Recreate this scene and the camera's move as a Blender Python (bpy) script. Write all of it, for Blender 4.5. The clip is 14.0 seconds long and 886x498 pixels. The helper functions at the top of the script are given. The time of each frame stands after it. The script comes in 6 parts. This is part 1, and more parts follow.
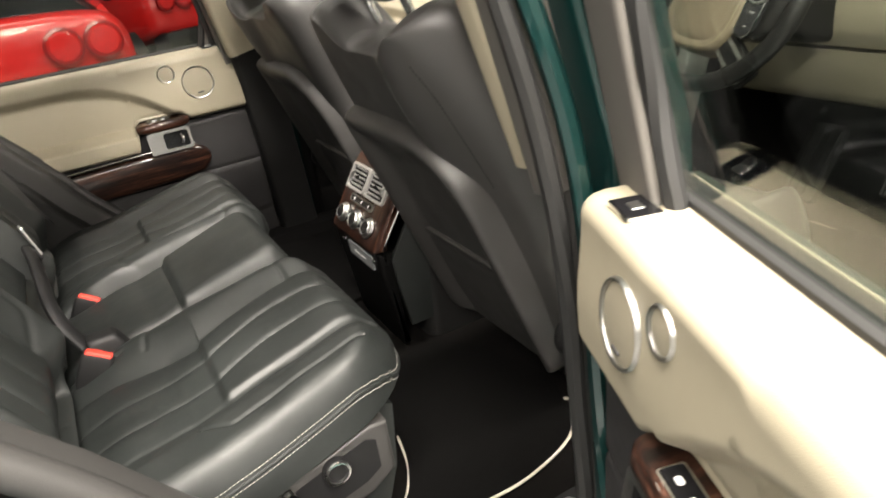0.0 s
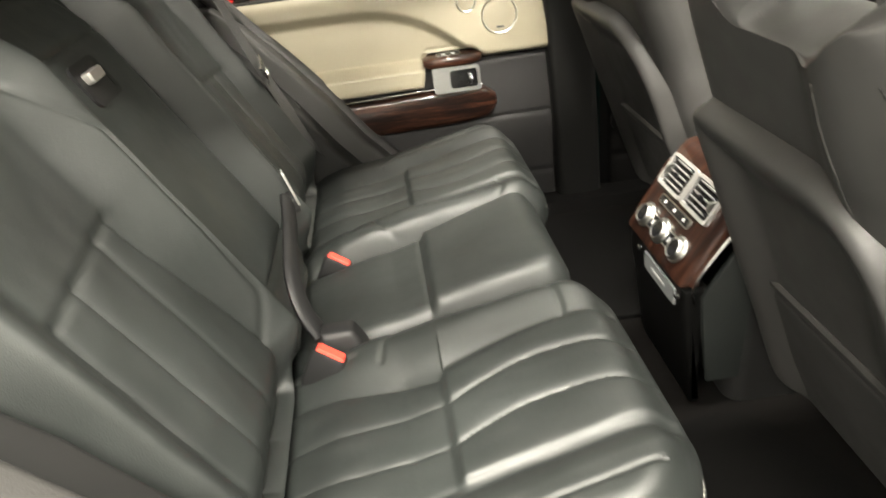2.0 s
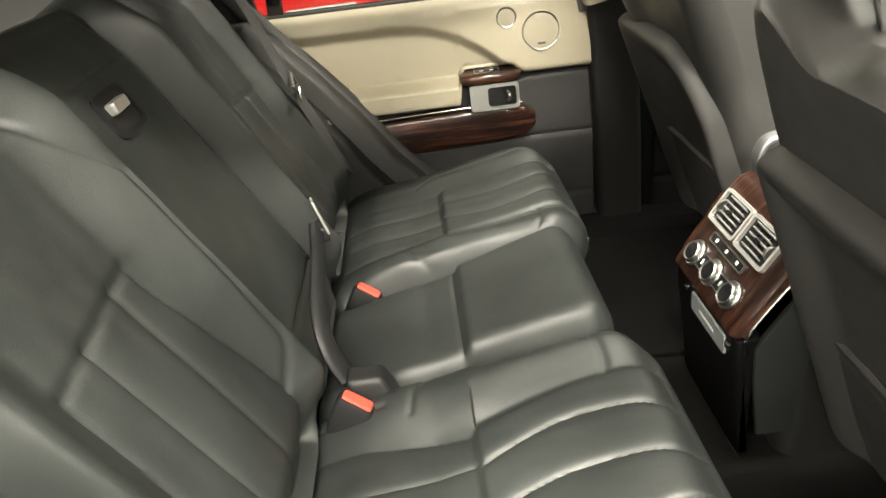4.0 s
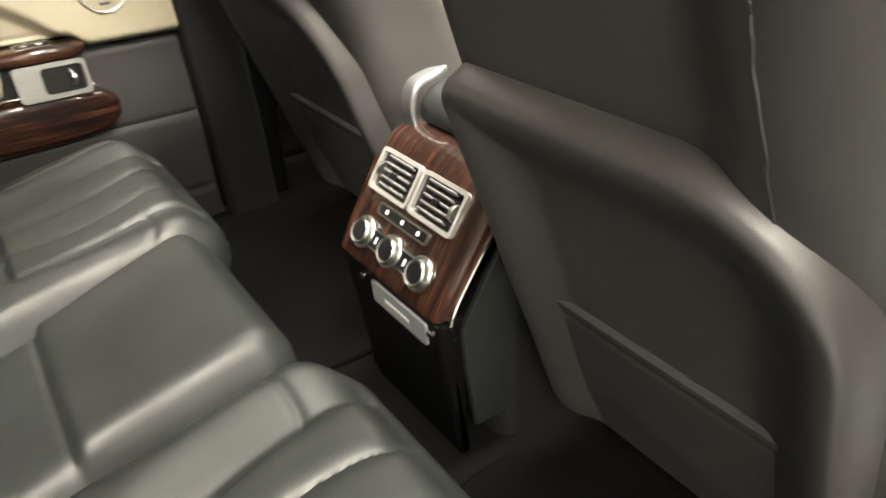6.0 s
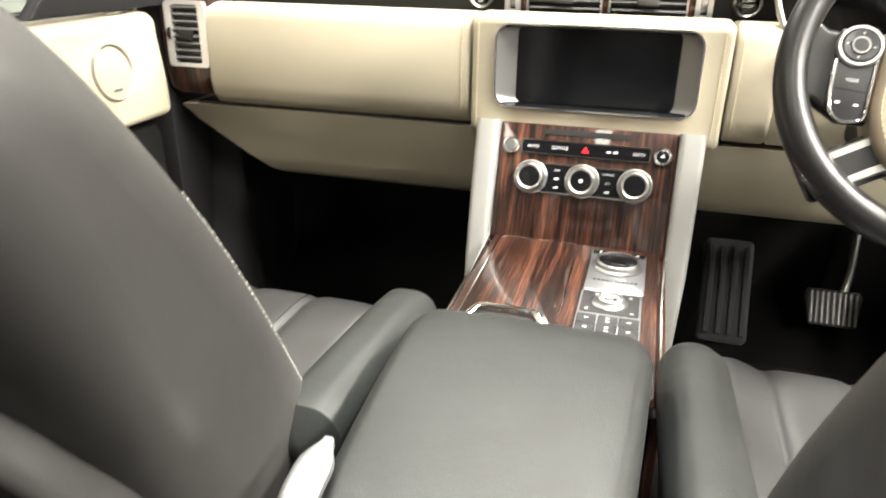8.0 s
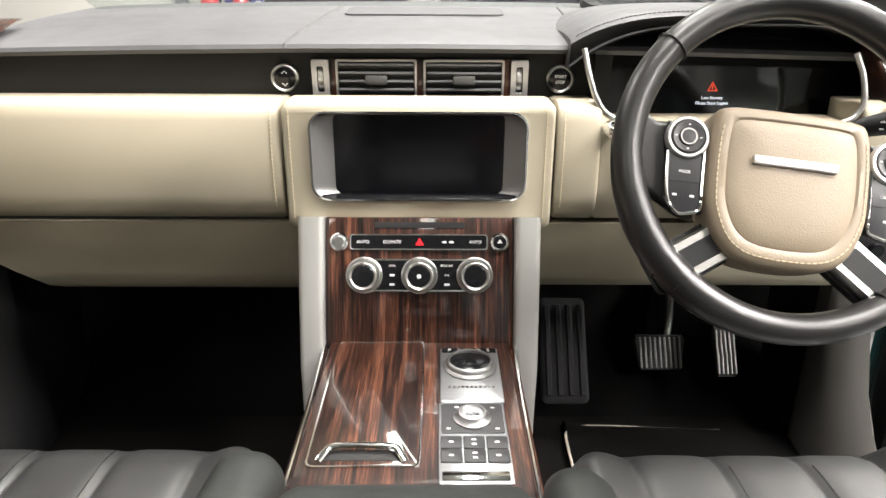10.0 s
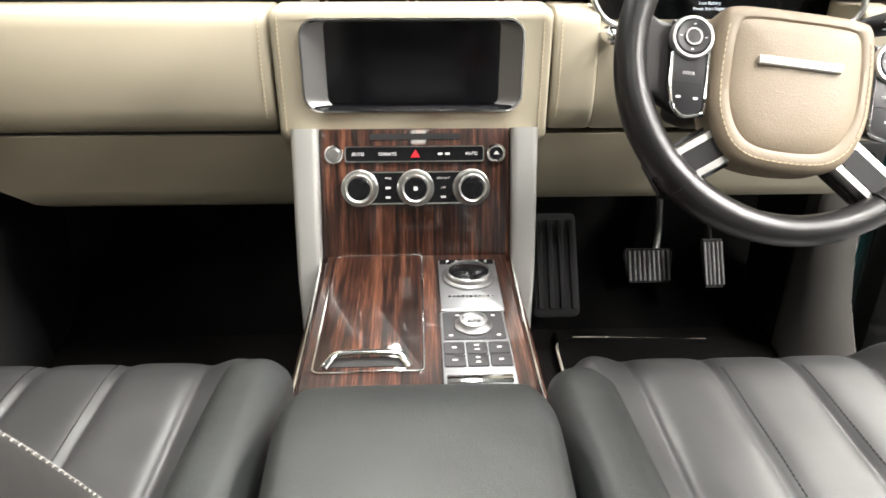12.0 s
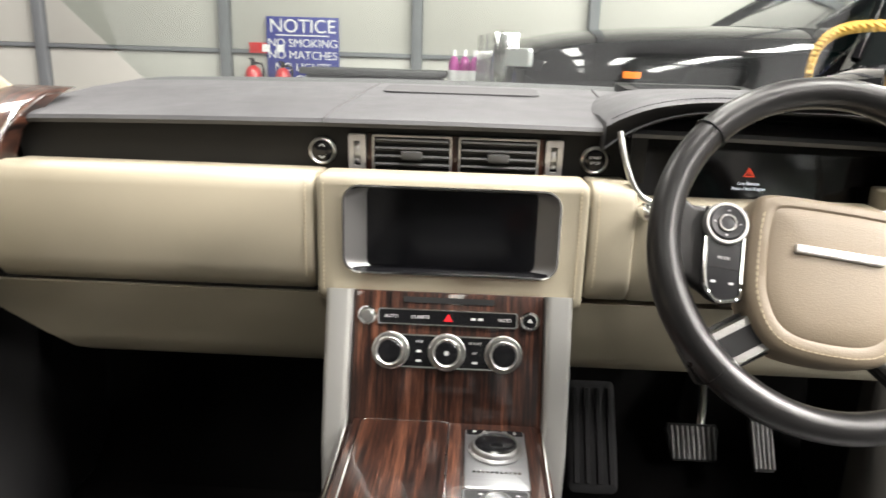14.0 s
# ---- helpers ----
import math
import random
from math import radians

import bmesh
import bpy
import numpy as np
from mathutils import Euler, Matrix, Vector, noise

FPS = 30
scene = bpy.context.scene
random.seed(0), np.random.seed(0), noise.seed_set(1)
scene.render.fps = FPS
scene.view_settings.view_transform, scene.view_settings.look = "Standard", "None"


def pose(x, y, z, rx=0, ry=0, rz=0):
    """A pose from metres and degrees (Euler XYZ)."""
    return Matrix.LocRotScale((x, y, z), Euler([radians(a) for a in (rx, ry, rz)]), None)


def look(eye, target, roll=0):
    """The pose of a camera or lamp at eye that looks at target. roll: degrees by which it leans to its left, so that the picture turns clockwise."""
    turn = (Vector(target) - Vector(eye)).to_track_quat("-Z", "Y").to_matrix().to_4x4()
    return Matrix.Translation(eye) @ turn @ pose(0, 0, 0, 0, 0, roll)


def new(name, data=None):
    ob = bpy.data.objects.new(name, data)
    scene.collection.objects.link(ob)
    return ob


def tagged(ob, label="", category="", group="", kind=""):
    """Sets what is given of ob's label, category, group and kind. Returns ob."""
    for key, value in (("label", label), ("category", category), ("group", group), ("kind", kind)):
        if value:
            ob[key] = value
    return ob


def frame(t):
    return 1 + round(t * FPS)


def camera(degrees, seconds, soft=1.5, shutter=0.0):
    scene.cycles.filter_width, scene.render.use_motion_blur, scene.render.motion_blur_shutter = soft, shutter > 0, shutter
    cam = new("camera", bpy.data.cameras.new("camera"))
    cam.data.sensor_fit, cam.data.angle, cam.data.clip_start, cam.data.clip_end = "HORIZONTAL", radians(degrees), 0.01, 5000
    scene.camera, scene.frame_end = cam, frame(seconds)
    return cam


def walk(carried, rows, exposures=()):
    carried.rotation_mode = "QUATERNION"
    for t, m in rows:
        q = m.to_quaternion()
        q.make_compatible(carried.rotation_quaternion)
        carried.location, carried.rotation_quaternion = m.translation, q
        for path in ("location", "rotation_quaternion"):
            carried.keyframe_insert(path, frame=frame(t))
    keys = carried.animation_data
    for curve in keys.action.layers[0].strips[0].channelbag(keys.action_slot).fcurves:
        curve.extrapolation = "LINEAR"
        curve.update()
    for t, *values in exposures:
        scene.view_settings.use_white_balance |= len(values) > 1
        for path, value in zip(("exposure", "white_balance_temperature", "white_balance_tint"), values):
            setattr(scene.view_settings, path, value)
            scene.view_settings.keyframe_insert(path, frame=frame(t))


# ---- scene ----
cam = camera(64.6, 14.0, 1.5, 0.3)
PATH = [
    (0, (1.35, -0.517, 1.355), (-0.27, 0.282, 0.497), -8.5),
    (0.5, (1.25, -0.548, 1.321), (-0.361, 0.138, 0.353), -7.3),
    (1, (1.146, -0.53, 1.316), (-0.483, 0.011, 0.289), -6.4),
    (1.5, (1.052, -0.486, 1.329), (-0.633, -0.156, 0.302), -6.6),
    (2, (0.99, -0.469, 1.36), (-0.758, -0.374, 0.393), -7.1),
    (2.2, (0.962, -0.47, 1.367), (-0.808, -0.43, 0.437), -6.8),
    (4.3, (0.904, -0.464, 1.388), (-0.844, -0.452, 0.416), -7.0),
    (4.5, (0.9, -0.463, 1.381), (-0.831, -0.37, 0.384), -7.2),
    (5, (0.886, -0.466, 1.339), (-0.8, -0.075, 0.337), -6.3),
    (5.5, (0.818, -0.458, 1.306), (-0.775, 0.186, 0.283), -5.3),
    (6, (0.659, -0.418, 1.246), (-0.754, 0.537, 0.2), -2.7),
    (6.5, (0.478, -0.366, 1.183), (-0.713, 0.877, 0.165), 0.1),
    (7, (0.299, -0.317, 1.183), (-0.642, 1.135, 0.18), 1.3),
    (7.5, (0.155, -0.287, 1.206), (-0.616, 1.331, 0.319), 1.3),
    (8, (0.078, -0.238, 1.279), (-0.427, 1.52, 0.471), 0.7),
    (8.5, (0.046, -0.199, 1.316), (-0.246, 1.641, 0.591), 0.8),
    (8.7, (0.034, -0.181, 1.324), (-0.168, 1.681, 0.624), 1.0),
    (10.8, (0.018, -0.108, 1.334), (0.044, 1.735, 0.556), 0.3),
    (11, (0.013, -0.114, 1.327), (0.017, 1.713, 0.513), 0.1),
    (11.5, (0.006, -0.125, 1.31), (-0.015, 1.649, 0.388), -0.3),
    (12, (0.003, -0.119, 1.313), (0.072, 1.662, 0.406), 0.2),
    (12.5, (0.015, -0.088, 1.323), (0.236, 1.725, 0.507), 0.7),
    (13, (0.022, -0.074, 1.34), (0.347, 1.775, 0.65), 0.8),
    (13.5, (0.024, -0.078, 1.351), (0.242, 1.824, 0.773), 0.9),
    (14, (0.021, -0.103, 1.335), (-0.046, 1.826, 0.812), 1.8),
]
EXPOSURES = [
    (0.0, 0.0, 6700, 12), (1.0, 0.5, 6700, 9), (2.2, 0.7, 6800, 7), (4.3, 0.55, 6900, 6), (5.0, 0.75, 6950, 8), (5.5, 0.7, 7000, 9), (6.5, 0.45, 6900, 7), (7.0, 0.15, 6800, 6),
    (7.5, 0.7, 6700, 10), (8.0, 0.5, 6500, 10), (8.5, 0.05, 6400, 12), (10.8, -0.06, 6250, 13), (12.0, -0.02, 6250, 12), (13.0, -0.25, 6400, 12), (14.0, -0.36, 6300, 13),
]
walk(cam, [(t, look(eye, target, roll)) for t, eye, target, roll in PATH], EXPOSURES)

# ---- world and lamps ----
world = bpy.data.worlds.new("world")
scene.world = world
world.use_nodes = True
world.node_tree.nodes["Background"].inputs["Color"].default_value = (0.75, 0.82, 0.9, 1)
world.node_tree.nodes["Background"].inputs["Strength"].default_value = 0.05


def area_lamp(name, x, y, z, sx, sy, watts, colour, rx=0, ry=0, rz=0):
    lamp = bpy.data.lights.new(name, "AREA")
    lamp.shape, lamp.size, lamp.size_y, lamp.energy, lamp.color = "RECTANGLE", sx, sy, watts, colour
    ob = new(name, lamp)
    ob.matrix_world = pose(x, y, z, rx, ry, rz)
    return ob


# rows of ceiling lights over the hall, long panels
for lx, ly, watts in ((-3.4, -3.4, 60), (-3.4, -0.2, 80), (-3.4, 3.2, 200), (0.1, -3.4, 80), (0.1, -0.2, 320), (0.1, 3.2, 270), (1.9, -0.4, 450), (4.25, -3.2, 650), (4.25, -0.2, 1150), (4.25, 3.2, 800), (7.6, -3.2, 350), (7.6, -0.2, 500), (7.6, 3.2, 500)):
    area_lamp("hall_lamp", lx, ly, 4.85, 0.5, 2.2, watts, (1.0, 0.95, 0.86))

# ---- helpers ----
def part(name, bm, material, parent=None, label="", smooth=True):
    me = bpy.data.meshes.new(name)
    bm.normal_update()
    bm.to_mesh(me)
    bm.free()
    if smooth:
        me.polygons.foreach_set("use_smooth", [True] * len(me.polygons))
        me.set_sharp_from_angle(angle=radians(38))
    me.materials.append(material)
    ob = new(name, me)
    ob.parent = parent
    if label:
        ob["label"] = label
    return ob


def empty(name, label, category, group="", kind="", m=None):
    ob = new(name)
    ob.empty_display_size = 0.05
    if m is not None:
        ob.matrix_basis = m
    return tagged(ob, label, category, group, kind)


def box(x0, x1, y0, y1, z0, z1, bevel=0.0, seg=2, m=None, bm=None):
    bm = bm or bmesh.new()
    g = bmesh.ops.create_cube(bm, size=1)
    vs = g["verts"]
    for v in vs:
        v.co = Vector(((x0 + x1) / 2 + v.co.x * (x1 - x0), (y0 + y1) / 2 + v.co.y * (y1 - y0), (z0 + z1) / 2 + v.co.z * (z1 - z0)))
    if bevel:
        es = list({e for v in vs for e in v.link_edges})
        r = bmesh.ops.bevel(bm, geom=es, offset=bevel, segments=seg, affect="EDGES", profile=0.5)
        vs = list({v for v in r["verts"]} | {v for v in vs if v.is_valid})
    if m is not None:
        bmesh.ops.transform(bm, matrix=m, verts=vs)
    return bm


def plain(name, colour, rough=0.5, metal=0.0, bump=0.0, scale=80.0, vary=0.1, spec=0.5):
    mat = bpy.data.materials.new(name)
    mat.use_nodes = True
    n, l = mat.node_tree.nodes, mat.node_tree.links
    b = n["Principled BSDF"]
    b.inputs["Roughness"].default_value, b.inputs["Metallic"].default_value = rough, metal
    b.inputs["Specular IOR Level"].default_value = spec
    co = n.new("ShaderNodeTexCoord")
    big = n.new("ShaderNodeTexNoise")
    big.inputs["Scale"].default_value, big.inputs["Detail"].default_value = 7.0, 5.0
    l.new(co.outputs["Object"], big.inputs["Vector"])
    mix = n.new("ShaderNodeMix")
    mix.data_type = "RGBA"
    mix.inputs[6].default_value = (*[c * (1 - vary) for c in colour], 1)
    mix.inputs[7].default_value = (*[min(1, c * (1 + vary)) for c in colour], 1)
    l.new(big.outputs["Fac"], mix.inputs[0])
    l.new(mix.outputs[2], b.inputs["Base Color"])
    if bump:
        fine = n.new("ShaderNodeTexNoise")
        fine.inputs["Scale"].default_value, fine.inputs["Detail"].default_value = scale, 3.0
        l.new(co.outputs["Object"], fine.inputs["Vector"])
        bp = n.new("ShaderNodeBump")
        bp.inputs["Strength"].default_value, bp.inputs["Distance"].default_value = bump, 0.002
        l.new(fine.outputs["Fac"], bp.inputs["Height"])
        l.new(bp.outputs["Normal"], b.inputs["Normal"])
    return mat


def node_mat(name, rough, metal=0.0, coat=0.0, spec=0.5):
    mat = bpy.data.materials.new(name)
    mat.use_nodes = True
    n, l = mat.node_tree.nodes, mat.node_tree.links
    b = n["Principled BSDF"]
    b.inputs["Roughness"].default_value, b.inputs["Metallic"].default_value = rough, metal
    b.inputs["Coat Weight"].default_value, b.inputs["Coat Roughness"].default_value = coat, 0.04
    b.inputs["Specular IOR Level"].default_value = spec
    return mat, n, l, b


def ramp(n, stops):
    r = n.new("ShaderNodeValToRGB")
    while len(r.color_ramp.elements) < len(stops):
        r.color_ramp.elements.new(0.5)
    for e, (p, c) in zip(r.color_ramp.elements, stops):
        e.position, e.color = p, (*c, 1)
    return r


def mapped(n, l, scale, rot=(0, 0, 0)):
    co, mp = n.new("ShaderNodeTexCoord"), n.new("ShaderNodeMapping")
    mp.inputs["Scale"].default_value, mp.inputs["Rotation"].default_value = scale, rot
    l.new(co.outputs["Object"], mp.inputs["Vector"])
    return mp.outputs["Vector"]


def noise_node(n, l, vec, scale, detail=4.0, rough=0.5):
    t = n.new("ShaderNodeTexNoise")
    t.inputs["Scale"].default_value, t.inputs["Detail"].default_value, t.inputs["Roughness"].default_value = scale, detail, rough
    l.new(vec, t.inputs["Vector"])
    return t.outputs["Fac"]


def leather(name, colour, rough, grain=0.22, cells=520.0, vary=0.12, crease=0.25, spec=0.5):
    """Grained hide: pebbles from cells, slow creases, and gloss that wanders with wear."""
    mat, n, l, b = node_mat(name, rough, spec=spec)
    v = mapped(n, l, (1, 1, 1))
    slow = noise_node(n, l, v, 6.0, 5.0)
    col = ramp(n, [(0.3, tuple(c * (1 - vary) for c in colour)), (0.7, tuple(min(1, c * (1 + vary)) for c in colour))])
    l.new(slow, col.inputs[0])
    l.new(col.outputs[0], b.inputs["Base Color"])
    mr = n.new("ShaderNodeMapRange")
    mr.inputs["From Min"].default_value, mr.inputs["From Max"].default_value = 0.3, 0.7
    mr.inputs["To Min"].default_value, mr.inputs["To Max"].default_value = rough - 0.06, rough + 0.07
    l.new(noise_node(n, l, v, 17.0, 4.0), mr.inputs["Value"])
    l.new(mr.outputs[0], b.inputs["Roughness"])
    vo = n.new("ShaderNodeTexVoronoi")
    vo.inputs["Scale"].default_value = cells
    l.new(v, vo.inputs["Vector"])
    b1, b2 = n.new("ShaderNodeBump"), n.new("ShaderNodeBump")
    b1.inputs["Strength"].default_value, b1.inputs["Distance"].default_value = grain, 0.0012
    b2.inputs["Strength"].default_value, b2.inputs["Distance"].default_value = crease, 0.006
    l.new(vo.outputs["Distance"], b1.inputs["Height"])
    l.new(noise_node(n, l, v, 28.0, 3.0), b2.inputs["Height"])
    l.new(b2.outputs[0], b1.inputs["Normal"])
    l.new(b1.outputs[0], b.inputs["Normal"])
    return mat


def ebony(name, scale, light=1.0):
    """Striped wood under clear lacquer; scale stretches the stripes."""
    mat, n, l, b = node_mat(name, 0.4, coat=0.8, spec=0.2)
    v = mapped(n, l, scale)
    broad, fine = noise_node(n, l, v, 1.0, 3.0, 0.6), noise_node(n, l, v, 5.0, 4.0, 0.65)
    mx = n.new("ShaderNodeMix")
    mx.inputs[0].default_value = 0.45
    l.new(broad, mx.inputs[2]), l.new(fine, mx.inputs[3])
    col = ramp(n, [(p, tuple(light * q for q in c)) for p, c in ((0.38, (0.005, 0.0035, 0.003)), (0.46, (0.018, 0.008, 0.006)), (0.54, (0.06, 0.023, 0.014)), (0.65, (0.19, 0.075, 0.042)))])
    l.new(mx.outputs[0], col.inputs[0])
    l.new(col.outputs[0], b.inputs["Base Color"])
    return mat


def brushed(name, colour, rough, scale):
    mat, n, l, b = node_mat(name, rough, 1.0)
    v = mapped(n, l, scale)
    f = noise_node(n, l, v, 1.0, 3.0)
    col = ramp(n, [(0.2, tuple(c * 0.85 for c in colour)), (0.8, tuple(min(1, c * 1.1) for c in colour))])
    l.new(f, col.inputs[0])
    l.new(col.outputs[0], b.inputs["Base Color"])
    bp = n.new("ShaderNodeBump")
    bp.inputs["Strength"].default_value, bp.inputs["Distance"].default_value = 0.08, 0.0005
    l.new(f, bp.inputs["Height"])
    l.new(bp.outputs[0], b.inputs["Normal"])
    return mat


def paint(name, colour, metal=0.3, flake=0.15):
    mat, n, l, b = node_mat(name, 0.35, metal, 1.0)
    v = mapped(n, l, (1, 1, 1))
    col = ramp(n, [(0.3, tuple(c * (1 - flake) for c in colour)), (0.7, tuple(min(1, c * (1 + flake)) for c in colour))])
    l.new(noise_node(n, l, v, 900.0, 1.0), col.inputs[0])
    l.new(col.outputs[0], b.inputs["Base Color"])
    return mat


def perforated(name, colour, rough):
    """Leather with rows of fine punched holes."""
    mat = leather(name, colour, rough, 0.05, 900.0, 0.12, 0.05, 0.7)
    n, l = mat.node_tree.nodes, mat.node_tree.links
    b = n["Principled BSDF"]
    old = b.inputs["Base Color"].links[0].from_socket
    vo = n.new("ShaderNodeTexVoronoi")
    vo.inputs["Scale"].default_value, vo.inputs["Randomness"].default_value = 230.0, 0.0
    l.new(mapped(n, l, (1, 1, 0.02), (0, 0, radians(45))), vo.inputs["Vector"])
    hole = ramp(n, [(0.2, (0.12, 0.12, 0.12)), (0.3, (1, 1, 1))])
    l.new(vo.outputs["Distance"], hole.inputs[0])
    mx = n.new("ShaderNodeMix")
    mx.data_type, mx.blend_type = "RGBA", "MULTIPLY"
    mx.inputs[0].default_value = 1.0
    l.new(old, mx.inputs[6]), l.new(hole.outputs[0], mx.inputs[7])
    l.new(mx.outputs[2], b.inputs["Base Color"])
    return mat


LEATHER = leather("black_leather", (0.0128, 0.0148, 0.0142), 0.47, 0.14, 760.0, 0.25, 0.14, 0.48)
SOFTLEATHER = leather("warm_black_leather", (0.035, 0.034, 0.033), 0.45, 0.07, 900.0, 0.1, 0.05, 0.6)
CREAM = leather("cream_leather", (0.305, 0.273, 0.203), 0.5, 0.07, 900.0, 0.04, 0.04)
CARPET = plain("black_carpet", (0.0035, 0.0034, 0.0034), 0.95, bump=0.8, scale=700, vary=0.35, spec=0.03)
FLOORCARPET = plain("brown_black_carpet", (0.0052, 0.0048, 0.0046), 0.95, bump=0.9, scale=600, vary=0.4, spec=0.03)
PLASTIC = plain("black_plastic", (0.009, 0.009, 0.0095), 0.5, bump=0.12, scale=500, spec=0.25)
BLACKGLOSS = plain("gloss_black", (0.006, 0.006, 0.007), 0.14, spec=0.35)
REDPLASTIC = plain("red_plastic", (0.75, 0.06, 0.04), 0.4)
THREAD = plain("white_thread", (0.26, 0.25, 0.225), 0.8)
GREYTHREAD = plain("grey_thread", (0.3, 0.29, 0.27), 0.8)
DARKTHREAD = plain("dark_thread", (0.03, 0.03, 0.03), 0.9, spec=0.1)
WEBBING = plain("webbing", (0.03, 0.03, 0.03), 0.6, bump=0.5, scale=900)
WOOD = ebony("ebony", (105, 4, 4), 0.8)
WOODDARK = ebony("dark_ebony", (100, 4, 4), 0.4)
WOODLONG = ebony("ebony_lengthwise", (14, 5, 110), 0.45)
CHROME = plain("chrome", (0.8, 0.8, 0.79), 0.12, 1.0)
SILVER = plain("satin_silver", (0.6, 0.6, 0.58), 0.35, 0.8)
GREEN = paint("green_metallic", (0.004, 0.036, 0.034), 0.5)
PILLARGREY = plain("pillar_edge_grey", (0.085, 0.08, 0.074), 0.5, bump=0.15, scale=500, spec=0.4)
TRIMGREY = plain("pillar_plastic", (0.034, 0.033, 0.032), 0.5, bump=0.15, scale=500, spec=0.4)
WALLM = plain("wall_panel", (0.3, 0.3, 0.29), 0.6)
FLOORM = plain("hall_floor", (0.13, 0.13, 0.13), 0.3)
SCREEN = plain("screen_glass", (0.004, 0.004, 0.005), 0.12)
RED = paint("red_paint", (0.55, 0.012, 0.012), 0.0, 0.05)
SATIN = brushed("satin_metal", (0.5, 0.5, 0.48), 0.32, (60, 60, 900))
BRUSHED = brushed("brushed_aluminium", (0.36, 0.37, 0.38), 0.48, (40, 1500, 40))
DIALM = brushed("dial_silver", (0.36, 0.36, 0.36), 0.42, (700, 700, 700))
SHELL = plain("screen_wing", (0.22, 0.217, 0.215), 0.4, 0.7)
PILLAR = plain("silver_pillar", (0.42, 0.42, 0.4), 0.42, 0.55)
PRINT = plain("white_print", (0.6, 0.6, 0.6), 0.6)
DARKPRINT = plain("dark_print", (0.05, 0.05, 0.05), 0.6)
SLOT = plain("slot_black", (0.004, 0.004, 0.004), 0.6)
REDGLOW = plain("red_lens", (0.8, 0.02, 0.03), 0.3)
CREAMTHREAD = plain("cream_thread", (0.5, 0.43, 0.3), 0.8)
BLACKBAND = plain("matt_black", (0.008, 0.008, 0.008), 0.55, spec=0.3)
GREYLEATHER = leather("grey_leather", (0.062, 0.0625, 0.066), 0.5, 0.16, 560.0, 0.08, 0.04)
DARKGREY = plain("dark_grey", (0.05, 0.05, 0.052), 0.7)
LOUVRE = plain("louvre_grey", (0.07, 0.07, 0.07), 0.45)
INSTR = plain("instrument_glass", (0.006, 0.006, 0.007), 0.1)
PERFORATED = perforated("perforated_leather", (0.0275, 0.028, 0.0285), 0.36)
HANDLE = brushed("handle_silver", (0.15, 0.15, 0.145), 0.5, (40, 40, 900))
RIMLEATHER = leather("rim_leather", (0.012, 0.0115, 0.0115), 0.33, 0.06, 800.0, 0.1, 0.03)
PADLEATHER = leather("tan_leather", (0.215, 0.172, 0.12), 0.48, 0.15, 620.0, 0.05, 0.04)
RUBBER = plain("rubber", (0.03, 0.03, 0.03), 0.75, bump=0.3, scale=300)
RUBBERLIGHT = plain("worn_rubber", (0.3, 0.29, 0.285), 0.5)
DARKRUBBER = plain("dark_rubber", (0.018, 0.018, 0.019), 0.75, bump=0.3, scale=300, spec=0.15)


def glow(name, colour, strength):
    mat = bpy.data.materials.new(name)
    mat.use_nodes = True
    b = mat.node_tree.nodes["Principled BSDF"]
    b.inputs["Base Color"].default_value = (*colour, 1)
    b.inputs["Emission Color"].default_value = (*colour, 1)
    b.inputs["Emission Strength"].default_value = strength
    return mat


REDLIGHT = glow("red_light", (1.0, 0.08, 0.03), 0.8)
WHITELIGHT = glow("white_light", (0.9, 0.95, 1.0), 0.8)
CHARCOAL = leather("charcoal_leather", (0.026, 0.025, 0.026), 0.55, 0.1, 560.0, 0.1, 0.04, 0.35)
DARKTRIM = leather("black_door_leather", (0.0065, 0.0062, 0.0062), 0.6, 0.1, 560.0, 0.1, 0.04, 0.2)
DARKFACE = plain("black_face", (0.003, 0.003, 0.003), 0.4, spec=0.1)
COVERGREY = plain("cover_grey", (0.16, 0.165, 0.17), 0.45)
SEAL = plain("rubber_seal", (0.012, 0.012, 0.012), 0.6)
FRAMEGREY = plain("frame_grey", (0.1, 0.093, 0.085), 0.6)
GRILLE = plain("cream_grille", (0.28, 0.25, 0.188), 0.6, bump=0.5, scale=900)
BINDING = plain("light_binding", (0.5, 0.46, 0.38), 0.8, bump=0.6, scale=800)


def glass(name, tint):
    """Thin clear panes: what lies behind, tinted, under a mirror that grows towards grazing."""
    mat = bpy.data.materials.new(name)
    mat.use_nodes = True
    n, l = mat.node_tree.nodes, mat.node_tree.links
    n.remove(n["Principled BSDF"])
    a, b, mix, f, p, m2 = n.new("ShaderNodeBsdfTransparent"), n.new("ShaderNodeBsdfGlossy"), n.new("ShaderNodeMixShader"), n.new("ShaderNodeLayerWeight"), n.new("ShaderNodeMath"), n.new("ShaderNodeMath")
    a.inputs["Color"].default_value = (*tint, 1)
    b.inputs["Roughness"].default_value = 0.01
    f.inputs["Blend"].default_value = 0.5
    p.operation, p.inputs[1].default_value = "POWER", 4.0
    m2.operation, m2.inputs[1].default_value, m2.inputs[2].default_value = "MULTIPLY_ADD", 0.75, 0.035
    l.new(f.outputs["Facing"], p.inputs[0]), l.new(p.outputs[0], m2.inputs[0]), l.new(m2.outputs[0], mix.inputs[0])
    l.new(a.outputs[0], mix.inputs[1]), l.new(b.outputs[0], mix.inputs[2])
    l.new(mix.outputs[0], n["Material Output"].inputs["Surface"])
    return mat


